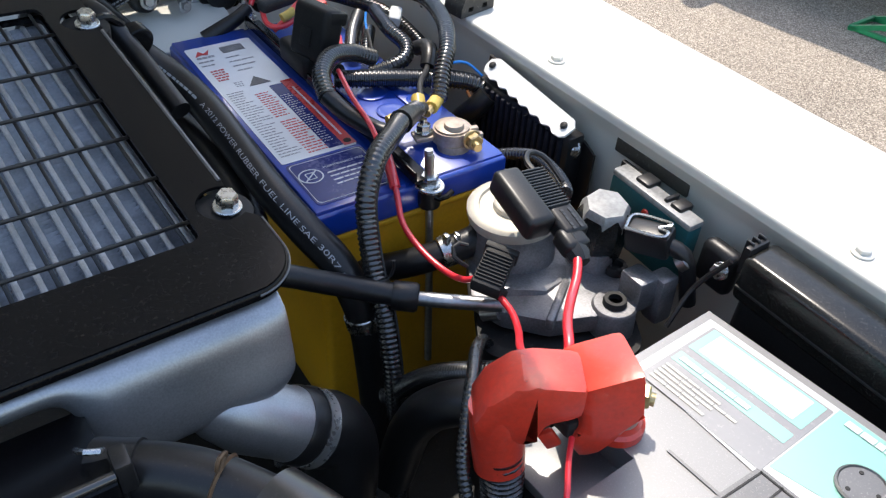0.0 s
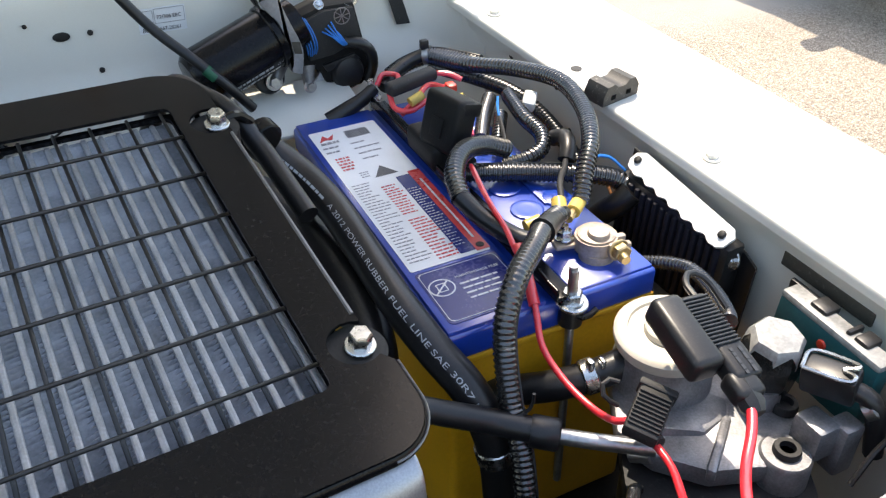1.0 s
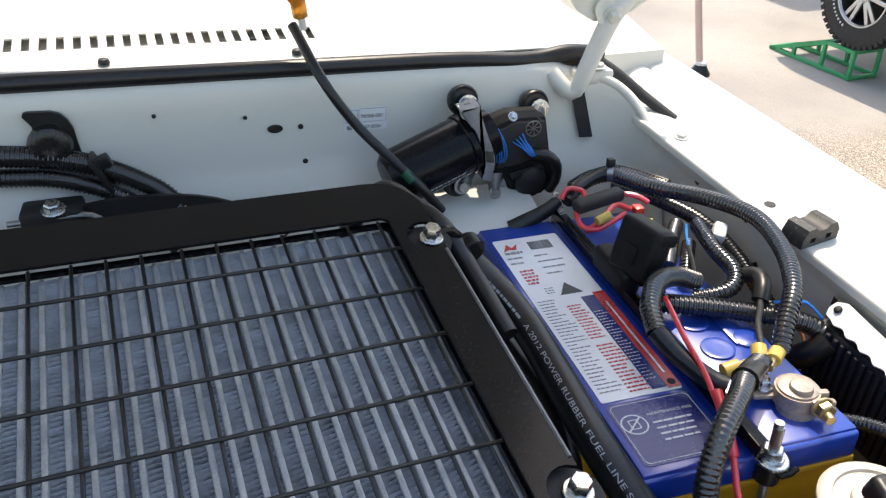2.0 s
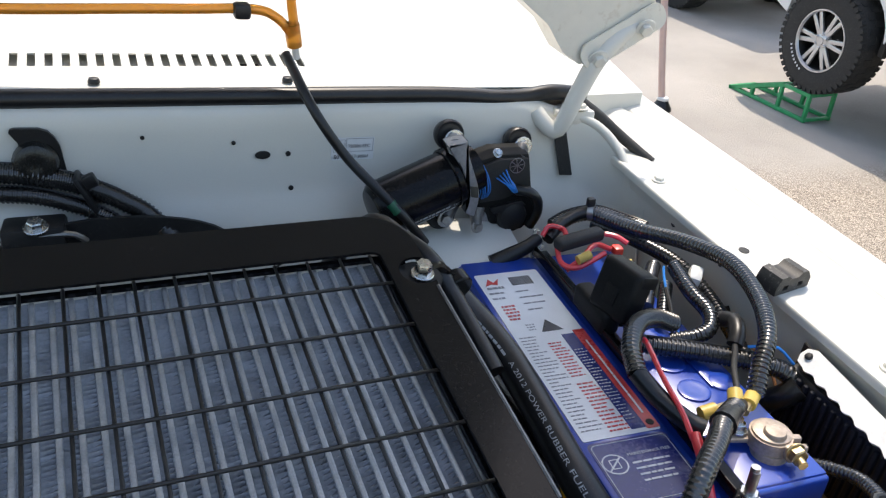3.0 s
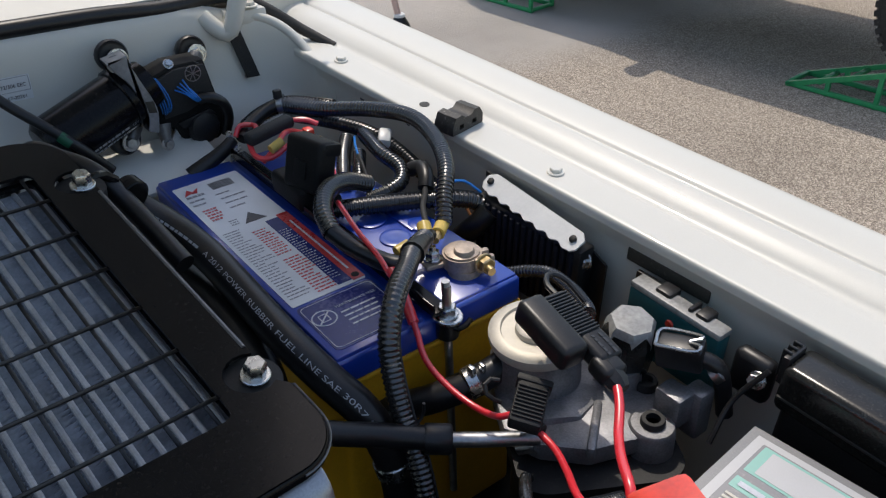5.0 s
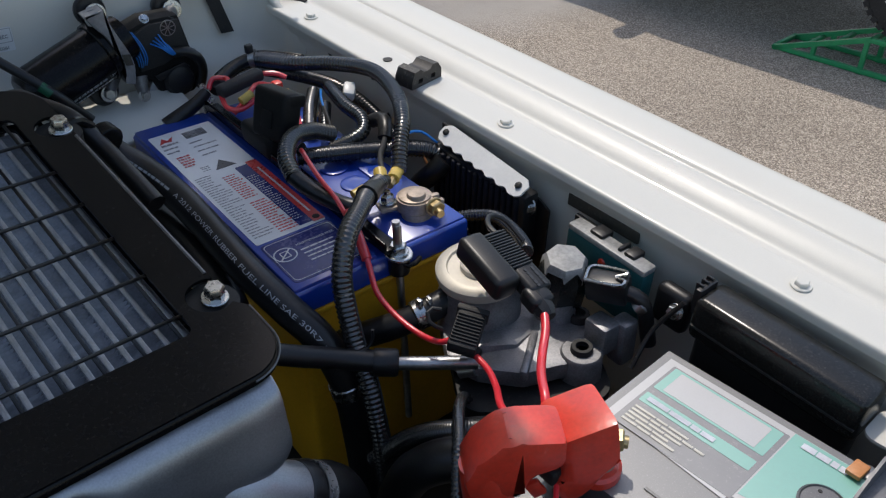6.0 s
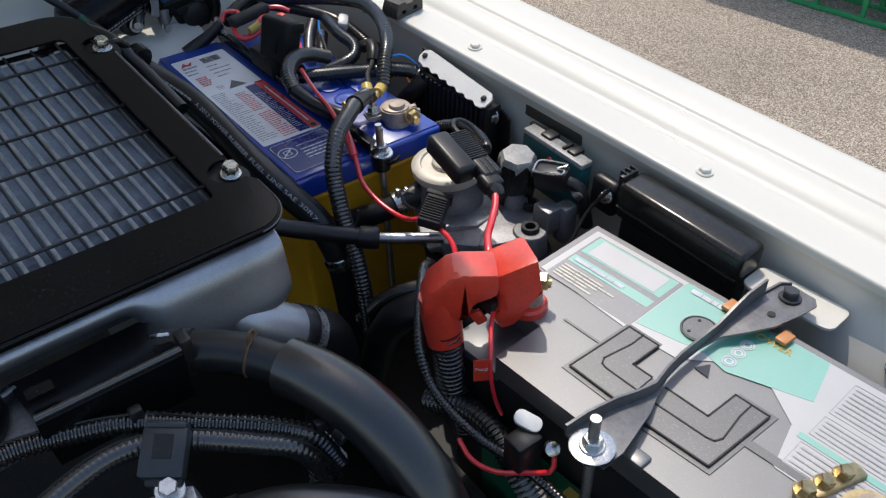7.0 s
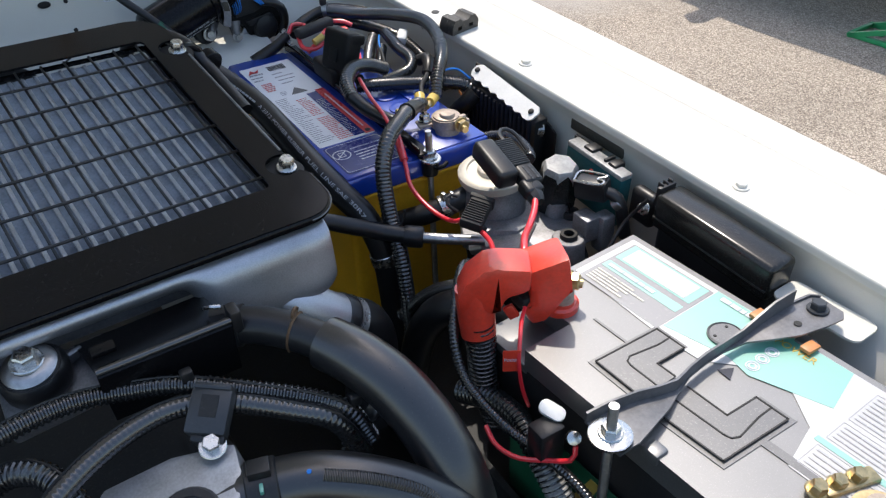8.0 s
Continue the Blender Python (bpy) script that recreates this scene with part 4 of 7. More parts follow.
part("print", words("MAINTENANCE FREE", 0.0036, LBL @ pose(0.0300, 0.042, 0.0004)), PALEPRINT, box_l)
bars(box_l, LBL, 0.0300, 0.060, 0.016, 0.038, 4, PALEPRINT, 14, 0.3, 0.3)
# post and clamp
part("terminal_post", lathe([(0.013, 0), (0.0125, 0.006), (0.0085, 0.0065), (0.0080, 0.020), (0.0070, 0.0215), (0.002, 0.0218)], BAT @ pose(0.132, 0.022, 1.350), 24), LEAD, bat)
for py in (0.24, 0.10):
    part("vent_plug", lathe([(0.011, 0), (0.011, 0.002), (0.009, 0.003), (0.003, 0.003)], BAT @ pose(0.146, py, 1.3500), 20), BLUE, lid_part)

tc = thing("terminal_clamp", "dull lead battery terminal clamp with a brass nut", "clamp", (0.131, 0.03, 1.352))
CL = pose(0.134, 0.026, 1.354, 0, 0, -12) @ Matrix.Diagonal((0.92, 0.92, 0.66, 1))
part("clamp_body", plate([disc(0, 0, 0.0165, 32), disc(0, 0, 0.0098, 24)[::-1]], 0.016, CL @ pose(0, 0, 0.018)), LEAD, tc)
part("clamp_top", lathe([(0.0150, 0.0), (0.0148, 0.003), (0.012, 0.0045), (0.002, 0.0046)], CL @ pose(0, 0, 0.0175), 28), LEAD, tc)
for s in (-1, 1):
    part("clamp_ear", box(0.0125, s * 0.0052 - 0.0105, 0.0115, 0.018, 0.0058, 0.015, CL, 0.0018), LEAD, tc)
part("clamp_bolt", tube([CL @ Vector((0.011, 0.004, 0.012)), CL @ Vector((0.011, -0.032, 0.012))], 0.0034, 10), BRASS, tc)
bolt(CL @ Vector((0.011, -0.0175, 0.012)), CL.to_3x3() @ Vector((0.15, -1, 0.1)), 0.0068, BRASS, tc, 0.0075, 1.2, "nut", "brass nut")
part("clamp_tail", box(-0.022, 0.008, 0.006, 0.02, 0.016, 0.006, CL, 0.002), LEAD, tc)
bolt(CL @ Vector((-0.022, 0.010, 0.0095)), (0.05, 0.1, 1), 0.0058, ZINC, tc, 0.007, 1.3, "nut")
part("clamp_tail_stud", tube([CL @ Vector((-0.022, 0.010, 0.015)), CL @ Vector((-0.022, 0.011, 0.026))], 0.003, 10), ZINC, tc)

# hold-down of the blue battery
hd = thing("battery_hold_down", "black steel battery strap with threaded rods and zinc nuts", "bracket", (0.088, 0.15, 1.353))
part("strap", box(0.084, 0.152, 1.3545, 0.015, 0.330, 0.003, BAT, 0.001), BLACKPAINT, hd)
part("strap_edge", box(0.0775, 0.152, 1.3585, 0.0025, 0.330, 0.010, BAT, 0.0008), BLACKPAINT, hd, "chipped black strap edge")
part("rod", tube([(0.0905, -0.0105, 1.378), (0.0905, -0.0125, 1.30), (0.090, -0.0140, 1.17)], 0.0032, 10, ridge=0.0003, pitch=0.0016), STEEL, hd)
part("rod_collar", lathe([(0.0082, -0.016), (0.0086, -0.014), (0.0086, -0.002), (0.007, 0)], pose(0.0905, -0.0115, 1.347), 20), RUBBER, hd, "black rubber collar")
part("washer", lathe([(0.0115, 0), (0.0115, 0.0018), (0.0108, 0.0024), (0.004, 0.0024)], pose(0.0905, -0.0115, 1.3475, 6, 5), 24), ZINC, hd)
bolt((0.0905, -0.0115, 1.3495), (0.02, 0, 1), 0.0072, ZINC, hd, 0.008, 1.15, "nut")
part("rod_tip", lathe([(0.0036, 0), (0.0036, 0.016), (0.0030, 0.018), (0.001, 0.0182)], pose(0.0905, -0.0115, 1.357), 14), STEEL, hd)
part("tab", tube([(0.085, -0.014, 1.346), (0.095, -0.021, 1.340), (0.106, -0.019, 1.342)], 0.0022, 8), BLACKPAINT, hd)
part("rod", tube([(0.082, 0.324, 1.376), (0.082, 0.324, 1.30)], 0.0032, 10, ridge=0.0003, pitch=0.0016), ZINC, hd)
bolt((0.082, 0.324, 1.3575), (0, 0, 1), 0.0068, ZINC, hd, 0.0075, 1.45, "nut")

# ---- second battery ----
GB = pose(0.0125, -0.2175, 0, 0, 0, 4.5)
gb = thing("car_battery", "black car battery with a white and teal label", "battery", (0.11, -0.37, 1.11))
part("case", box(0.086, -0.1525, 1.212, 0.168, 0.301, 0.20, GB, 0.006, 3), BLACK, gb, "black plastic battery case")
lid_edge = [(0.0, -0.305), (0.172, -0.305), (0.172, 0.0), (0.046, 0.0), (0.046, -0.052), (0.0, -0.052)]
glid = part("lid", plate([lid_edge], 0.020, GB @ pose(0, 0, 1.331)), GREYPL, gb, "dusty black battery lid")
part("terminal_well", box(0.024, -0.027, 1.309, 0.046, 0.052, 0.008, GB, 0.001), GREYPL, glid)
part("case_label", plate([rrect(0, 0, 0.16, 0.10, 0.004)], 0.0004, GB @ pose(-0.0005 - 0.0008, -0.04, 1.165, 90, 0, -90)), GREENLABEL, gb, "dark green side label with a yellow edge")
part("case_label_edge", plate([[(0.05, 0.0), (0.09, 0.09), (0.10, 0.09), (0.062, 0.0)]], 0.0003, GB @ pose(-0.0016, -0.04, 1.170, 90, 0, -90)), YELLOWSLEEVE, gb)
for hx in (0.004, 0.168):
    for hy in (-0.145, -0.175):
        part("handle_lug", box(hx, hy, 1.329, 0.012, 0.014, 0.010, GB, 0.002), GREYPL, glid)
GL = GB @ pose(0, 0, 1.3317)
glab = part("label", plate([[(0.096, -0.006), (0.166, -0.006), (0.166, -0.300), (0.060, -0.300), (0.060, -0.235), (0.098, -0.225), (0.118, -0.197), (0.118, -0.17), (0.092, -0.14), (0.090, -0.10)]], 0.0005, GL), PALELABEL, gb, "pale battery label with teal panels")
part("print_frame", plate([rrect(0.0935, -0.0965, 0.1612, -0.012, 0.001)], 0.0003, GL @ pose(0, 0, 0.0002)), GLAZEDPRINT, glab)
part("print_panel", plate([rrect(0.1345, -0.093, 0.1600, -0.014, 0.001)], 0.0003, GL @ pose(0, 0, 0.0004)), TEAL, glab)
part("print_panel", plate([rrect(0.1365, -0.086, 0.1580, -0.020, 0.001)], 0.0003, GL @ pose(0, 0, 0.0006)), PALELABEL, glab)
part("print_panel", plate([rrect(0.1185, -0.093, 0.1285, -0.014, 0.001)], 0.0003, GL @ pose(0, 0, 0.0004)), TEAL, glab)
bars(glab, GL @ pose(0, 0, 0.0004, 0, 0, -90), 0.018, 0.072, 0.121, 0.126, 1, PALEPRINT, 23, 0.8, 0.1, 0.0004)
bars(glab, GL @ pose(0, 0, 0.0002, 0, 0, -90), 0.016, 0.074, 0.097, 0.1145, 5, CREAMPRINT, 24, 0.55, 0.45, 0.0004)
part("print_panel", plate([[(0.100, -0.0975), (0.1655, -0.0975), (0.1655, -0.215), (0.125, -0.225), (0.106, -0.170), (0.1105, -0.150)]], 0.0003, GL @ pose(0, 0, 0.0002)), TEAL, glab)
bars(glab, GL @ pose(0, 0, 0.0003, 0, 0, -90), 0.105, 0.135, 0.156, 0.163, 1, PALEPRINT, 25, 0.7, 0.1, 0.0004)
part("print", words("POWER", 0.0095, GL @ pose(0.1500, -0.160, 0.0006, 0, 0, -88)), YELLOWSLEEVE, glab)
for k in range(3):
    part("print_ring", plate([disc(0, 0, 0.0052, 20), disc(0, 0, 0.0042, 20)[::-1]], 0.0002, GL @ pose(0.116 + 0.0115 * k, -0.1665, 0.0006)), PALEPRINT, glab)
    part("print_ring", plate([disc(0, 0, 0.0035, 16), disc(0, 0, 0.002, 16)[::-1]], 0.0002, GL @ pose(0.116 + 0.0115 * k, -0.1665, 0.0006)), PALEPRINT, glab)
part("warning_triangle", plate([[(0.0935, -0.1535), (0.1045, -0.1595), (0.0925, -0.1655)]], 0.0003, GL @ pose(0, 0, 0.0004)), DARKPRINT, glab)
for i, (xa, xb) in enumerate(((0.124, 0.160), (0.099, 0.120), (0.067, 0.090))):
    part("print_box", plate([rrect(xa, -0.299, xb, -0.236, 0.001), rrect(xa + 0.0006, -0.2984, xb - 0.0006, -0.2366, 0.001)[::-1]], 0.0002, GL @ pose(0, 0, 0.0003)), GLAZEDGREY, glab)
    bars(glab, GL @ pose(0, 0, 0.0002, 0, 0, -90), 0.239, 0.296, xa + 0.002, xb - 0.002, 7 if i == 0 else 4, GLAZEDGREY, 60 + i, 0.4, 0.3, 0.0003)
part("print_panel", plate([rrect(0.0915, -0.299, 0.0965, -0.232, 0.0004)], 0.0002, GL @ pose(0, 0, 0.0004)), TEAL, glab)


def strip_line(pts, width, m, thick=0.0006):
    """A flat line of even width along straight legs."""
    b = bmesh.new()
    for p, q in zip(pts, pts[1:]):
        d = Vector((q[0] - p[0], q[1] - p[1], 0))
        lm = m @ Matrix.Translation(((p[0] + q[0]) / 2, (p[1] + q[1]) / 2, 0)) @ Matrix.Rotation(math.atan2(d.y, d.x), 4, "Z")
        box(0, 0, 0, d.length + width * 0.8, width, thick, lm, bm=b)
    return b


def lid_lock(far, mid, near):
    """An angled plug set into the lid, between grooves."""
    rim = far + near[::-1]
    cx, cy = sum(p[0] for p in rim) / 6, sum(p[1] for p in rim) / 6
    wide = [(cx + (x - cx) * 1.13, cy + (y - cy) * 1.15) for x, y in rim]
    part("lock_surround", plate([wide], 0.003, GB @ pose(0, 0, 1.3318)), LOCKPL, glid, "", 20)
    plug = part("lid_lock", plate([rim], 0.003, GB @ pose(0, 0, 1.3330)), LOCKPL, glid, "angled dark grey lid plug", 20)
    for line in (far, mid, near, [far[0], near[0]]):
        part("groove", strip_line(line, 0.0012, GB @ pose(0, 0, 1.3332)), DARKBAY, plug)


lid_lock([(0.092, -0.098), (0.031, -0.0945), (0.030, -0.140)], [(0.0925, -0.1105), (0.0790, -0.1105), (0.0540, -0.1060), (0.0490, -0.1085), (0.0475, -0.1130), (0.0470, -0.140)], [(0.092, -0.1245), (0.0640, -0.1235), (0.0640, -0.140)])
lid_lock([(0.092, -0.2125), (0.0300, -0.2085), (0.028, -0.156)], [(0.0915, -0.1995), (0.0780, -0.1995), (0.0545, -0.2025), (0.0490, -0.2000), (0.0475, -0.1950), (0.0465, -0.156)], [(0.092, -0.1873), (0.0630, -0.1855), (0.063, -0.152)])
part("lid_band", strip_line([(0.064, -0.213), (0.065, -0.252)], 0.007, GB @ pose(0, 0, 1.3316)), LOCKPL, glid)
part("lid_band", strip_line([(0.0647, -0.060), (0.0644, -0.096)], 0.002, GB @ pose(0, 0, 1.3316)), LOCKPL, glid)
part("vent_disc", lathe([(0.0138, 0), (0.0138, 0.0012), (0.0125, 0.0020), (0.0118, 0.0012), (0.003, 0.0012)], GB @ pose(0.1274, -0.1339, 1.3322), 28), LOCKPL, glid, "round grey vent cap")
for k in range(3):
    a = 2.1 * k + 0.6
    part("vent_dimple", lathe([(0.0014, 0), (0.0012, 0.0004), (0.0004, 0.0005)], GB @ pose(0.1274 + 0.0085 * math.cos(a), -0.1339 + 0.0085 * math.sin(a), 1.3334), 10), DARKBAY, glid)
for tx, ty in ((0.056, -0.032), (0.060, -0.292)):
    part("terminal_post", lathe([(0.0135, 0), (0.012, 0.004), (0.0095, 0.005), (0.0088, 0.022), (0.002, 0.0225)], GB @ pose(tx, ty, 1.330), 24), LEAD, gb)
tc2 = thing("terminal_clamp", "brass battery terminal clamp with a wing of bolts", "clamp", (0.09, -0.48, 1.332))
C2 = GB @ pose(0.060, -0.292, 1.330)
part("clamp_bridge", box(0.008, 0.030, 0.003, 0.040, 0.012, 0.005, C2 @ pose(0, 0, 0, 0, 0, -18), 0.0018), BRASS, tc2)
part("clamp_body", plate([disc(0, 0, 0.016, 28), disc(0, 0, 0.0098, 20)[::-1]], 0.015, C2 @ pose(0, 0, 0.016)), BRASS, tc2)
for cx, cy, cs in ((0.054, -0.2575, 0.013), (0.068, -0.2625, 0.012), (0.082, -0.267, 0.012)):
    bolt(GB @ Vector((cx, cy, 1.3345)), (0.1, -0.2, 1), cs * 0.42, BRASS, tc2, cs * 0.62, 1.3, "clamp_lug")
# strap across the second battery
st2 = thing("battery_hold_down", "dark grey steel battery strap bolted across the lid", "bracket", (0.11, -0.37, 1.333))
sb = bmesh.new()
prev = None
# far edge y, near edge y, height of the flat, height of the upturned flange
SECTIONS = [(0.000, -0.356, -0.390, 1.3440, 0.0085), (0.018, -0.3565, -0.389, 1.3440, 0.0090), (0.042, -0.359, -0.3815, 1.3425, 0.0090), (0.058, -0.362, -0.3760, 1.3405, 0.0090),
            (0.074, -0.3635, -0.3680, 1.3385, 0.0095), (0.092, -0.3585, -0.3607, 1.3375, 0.0095), (0.110, -0.3555, -0.3577, 1.3375, 0.0095), (0.130, -0.3542, -0.3566, 1.3380, 0.0090), (0.150, -0.3535, -0.3595, 1.3395, 0.0085),
            (0.168, -0.352, -0.3700, 1.3415, 0.0105), (0.185, -0.351, -0.3780, 1.3425, 0.0135), (0.208, -0.3505, -0.3825, 1.3430, 0.0140), (0.2083, -0.3505, -0.3826, 1.3430, 0.0020), (0.226, -0.352, -0.3840, 1.3430, 0.0020), (0.232, -0.357, -0.379, 1.3430, 0.0020)]
for x, far, near, z, h in SECTIONS:
    q = [sb.verts.new(p) for p in ((x, near, z - 0.0018), (x, near, z), (x, far - 0.0018, z), (x, far - 0.0018, z + h), (x, far, z + h), (x, far, z - 0.0018))]
    if prev:
        for k in range(6):
            sb.faces.new((prev[k], prev[(k + 1) % 6], q[(k + 1) % 6], q[k]))
    else:
        sb.faces.new(q)
    prev = q
sb.faces.new(prev[::-1])
part("strap", sb, STRAP, st2, "pressed steel strap with an upturned edge", 30)
part("rod", tube([(0.004, -0.376, 1.374), (0.004, -0.376, 1.30), (0.006, -0.374, 1.17)], 0.0036, 10, ridge=0.0003, pitch=0.0016), STEEL, st2)
part("washer", lathe([(0.0145, 0), (0.0145, 0.0016), (0.0135, 0.002), (0.004, 0.002)], pose(0.004, -0.376, 1.3465), 28), ZINC, st2)
bolt((0.004, -0.376, 1.3485), (0, 0, 1), 0.0066, ZINC, st2, 0.0075, 1.25, "nut")
bolt((0.2185, -0.3665, 1.3432), (0.05, 0.05, 1), 0.0062, CLIPGREY, st2, 0.007, 1.35, "bolt", "dark hex bolt")
part("hole", lathe([(0.003, 0), (0.003, 0.0003), (0.002, 0.0004)], pose(0.193, -0.369, 1.3432), 14), DARKBAY, st2)
part("bracket_tab", plate([rrect(-0.019, -0.037, 0.014, 0.038, 0.008)], 0.002, pose(0.240, -0.362, 1.330, 0, 2, 4.5)), WHITE, car, "white bracket of the wing")
for ox, oy in ((0.186, -0.341), (0.188, -0.386)):
    part("protector", box(ox, oy, 1.3350, 0.013, 0.009, 0.0035, pose(0, 0, 0), 0.001), ORANGE, st2, "orange plastic pad")
# ---- red insulated terminal clamp ----
E1 = Vector((0.853, -0.522, 0))
E2 = Vector((0.522, 0.853, 0))


def face_pose(o):
    """x along E1, y up, thickness along E2."""
    return Matrix.Translation(o) @ Matrix((E1, Vector((0, 0, 1)), -E2)).transposed().to_4x4()


rc = thing("terminal_cover", "red plastic battery terminal cover over a brass clamp", "terminal cover", (0.06, -0.24, 1.332))


def moulded(outl, depth, m, bev=0.004):
    b = plate([outl], depth, m)
    bmesh.ops.recalc_face_normals(b, faces=b.faces)
    sharp = [e for e in b.edges if e.calc_length() > bev * 1.5]
    bmesh.ops.bevel(b, geom=sharp, offset=bev, segments=2, affect="EDGES", profile=0.6)
    return b


OL = Vector((0.017, -0.232, 1.371)) - E2 * 0.010
OR = Vector((0.053, -0.244, 1.356)) - E2 * 0.014
arm_side = [(-0.0310, -0.010), (-0.0290, -0.024), (-0.003, -0.025), (0.004, -0.020), (0.0075, -0.0105), (0.0255, -0.0045), (0.0255, 0.0165), (0.0, 0.0185), (-0.011, 0.0165), (-0.0245, 0.0040)]
# arm, sleeve and head share one red
part("cover_arm", moulded(arm_side, 0.031, face_pose(OL), 0.0065), RED, rc, "red cover arm", 50)
low = [OL + E1 * a + E2 * b + Vector((0, 0, z)) for a, b, z in ((-0.0165, 0.0155, -0.010), (-0.0160, 0.0130, -0.026), (-0.0150, 0.0105, -0.040), (-0.0140, 0.008, -0.050))]
part("cover_sleeve", tube(low, 0.0158, 24, taper=0.0140), RED, rc, "red sleeve over the cable", 50)
part("cover_tab", box(0, 0, 0, 0.009, 0.013, 0.004, face_pose(OL + E1 * 0.011 + E2 * 0.010 + Vector((0, 0, -0.030))) @ pose(0, 0, 0, 0, 0, 30), 0.0015), RED, rc)
head_side = [(-0.0155, 0.0255), (0.0165, 0.039), (0.0205, 0.009), (0.0165, 0.005), (0.007, -0.014), (0.001, -0.022), (-0.0105, -0.026), (-0.0165, -0.011), (-0.010, -0.005), (-0.012, 0.008)]
slant = Matrix(((1, 0, 0.12, 0), (0, 1, 0.16, 0), (0, 0, 1, 0), (0, 0, 0, 1)))
part("cover_head", moulded(head_side, 0.040, face_pose(OR) @ slant, 0.0055), RED, rc, "red cover head", 50)
# dark block stands in for the shade inside the cover's hollow
part("hollow_block", box(0.040, -0.236, 1.348, 0.016, 0.018, 0.012, None, 0.003), DARKBAY, rc)
part("post_ring", lathe([(0.0155, 0), (0.0155, 0.005), (0.0135, 0.007), (0.010, 0.007)], pose(0.069, -0.244, 1.331), 28), RED, rc, "red felt ring")
part("clamp_bolt", tube([(0.062, -0.230, 1.356), (0.082, -0.255, 1.355)], 0.0038, 10), BRASS, rc)
bolt((0.0755, -0.2468, 1.3555), (0.63, -0.77, 0.05), 0.0072, BRASS, rc, 0.008, 1.2, "nut", "brass nut")
part("cable_boot", tube([low[-1] + Vector((0, 0, 0.012)), low[-1] - Vector((-0.001, 0.002, 0.008)), low[-1] - Vector((-0.001, 0.007, 0.045)), low[-1] - Vector((-0.006, 0.02, 0.085))], 0.0125, 16, ridge=0.0016, pitch=0.0042), CONDUIT, rc, "black corrugated cable sleeve")

# ---- hoses, sleeves and wires ----
def hose(name, pts, r, label, category="hose", ridge=0.0, material=None, pitch=0.0037, sides=12, taper=None):
    ob = solo(name, tube(pts, r, max(sides, 14) if ridge else sides, ridge * (1.0 if pitch > 0.0035 else 0.8), pitch, taper=taper), material or (CONDUIT if ridge else RUBBER), label, category)
    if ridge and r > 0.0064:
        fs = frames(spline(pts, 0.003))
        seam = [p + (u * math.cos(i * 0.012) + w * math.sin(i * 0.012)) * (r - 0.0002) for i, (p, t, u, w) in enumerate(fs)]
        part("slit", tube(seam, 0.0008, 5, step=0.006), RUBBER, ob, "overlapping slit edge")
    return ob


hose("wiring_conduit", [(0.147, 0.338, 1.382), (0.166, 0.284, 1.390), (0.192, 0.243, 1.396), (0.205, 0.192, 1.402), (0.194, 0.138, 1.402), (0.171, 0.093, 1.400), (0.152, 0.071, 1.388), (0.140, 0.056, 1.374)], 0.0072, "thick black corrugated conduit arching over the battery", "conduit", 0.0010)
hose("wiring_conduit", [(0.092, 0.147, 1.364), (0.131, 0.130, 1.363), (0.159, 0.118, 1.361), (0.184, 0.102, 1.361), (0.203, 0.090, 1.355), (0.214, 0.082, 1.335)], 0.0078, "black corrugated conduit lying across the blue lid", "conduit", 0.0011)
hose("wiring_conduit", [(0.135, 0.158, 1.370), (0.112, 0.153, 1.382), (0.086, 0.138, 1.390), (0.066, 0.113, 1.389), (0.060, 0.090, 1.381)], 0.0078, "black corrugated conduit in a tight loop", "conduit", 0.0010)
hose("taped_loom", [(0.060, 0.092, 1.382), (0.068, 0.073, 1.373), (0.079, 0.050, 1.368), (0.088, 0.040, 1.366)], 0.0072, "wiring loom wrapped in black tape", "loom", 0, TAPE)
hose("wiring_conduit", [(0.165, 0.242, 1.373), (0.148, 0.220, 1.369), (0.132, 0.195, 1.362)], 0.0068, "short shiny black conduit end", "conduit", 0.0003, pitch=0.003)
hose("wiring_conduit", [(0.160, 0.211, 1.371), (0.148, 0.193, 1.367), (0.139, 0.178, 1.362)], 0.0062, "short black corrugated conduit end", "conduit", 0.0010)
hose("wiring_conduit", [(0.174, 0.224, 1.382), (0.167, 0.185, 1.380), (0.168, 0.158, 1.376), (0.160, 0.143, 1.371), (0.145, 0.140, 1.367), (0.126, 0.146, 1.362)], 0.0068, "black corrugated conduit bent over the lid", "conduit", 0.0010)
hose("rubber_elbow", [(0.176, 0.152, 1.372), (0.180, 0.140, 1.378), (0.174, 0.126, 1.376), (0.168, 0.119, 1.370)], 0.0068, "smooth black rubber elbow sleeve", "sleeve")
hose("dark_wire", [(0.168, 0.119, 1.371), (0.156, 0.103, 1.374), (0.141, 0.085, 1.378), (0.130, 0.068, 1.380), (0.124, 0.056, 1.378)], 0.0024, "grey insulated wire into a yellow lug", "wire", 0, MATT)
hose("wiring_conduit", [(0.150, 0.335, 1.372), (0.180, 0.290, 1.370), (0.200, 0.250, 1.365), (0.212, 0.21, 1.35), (0.212, 0.15, 1.33)], 0.0070, "black corrugated conduit beside the inner wing", "conduit", 0.0010)
hose("wiring_conduit", [(0.110, 0.345, 1.366), (0.130, 0.350, 1.372), (0.152, 0.336, 1.382), (0.168, 0.300, 1.388), (0.178, 0.285, 1.388)], 0.0080, "black corrugated conduit at the firewall", "conduit", 0.0010)
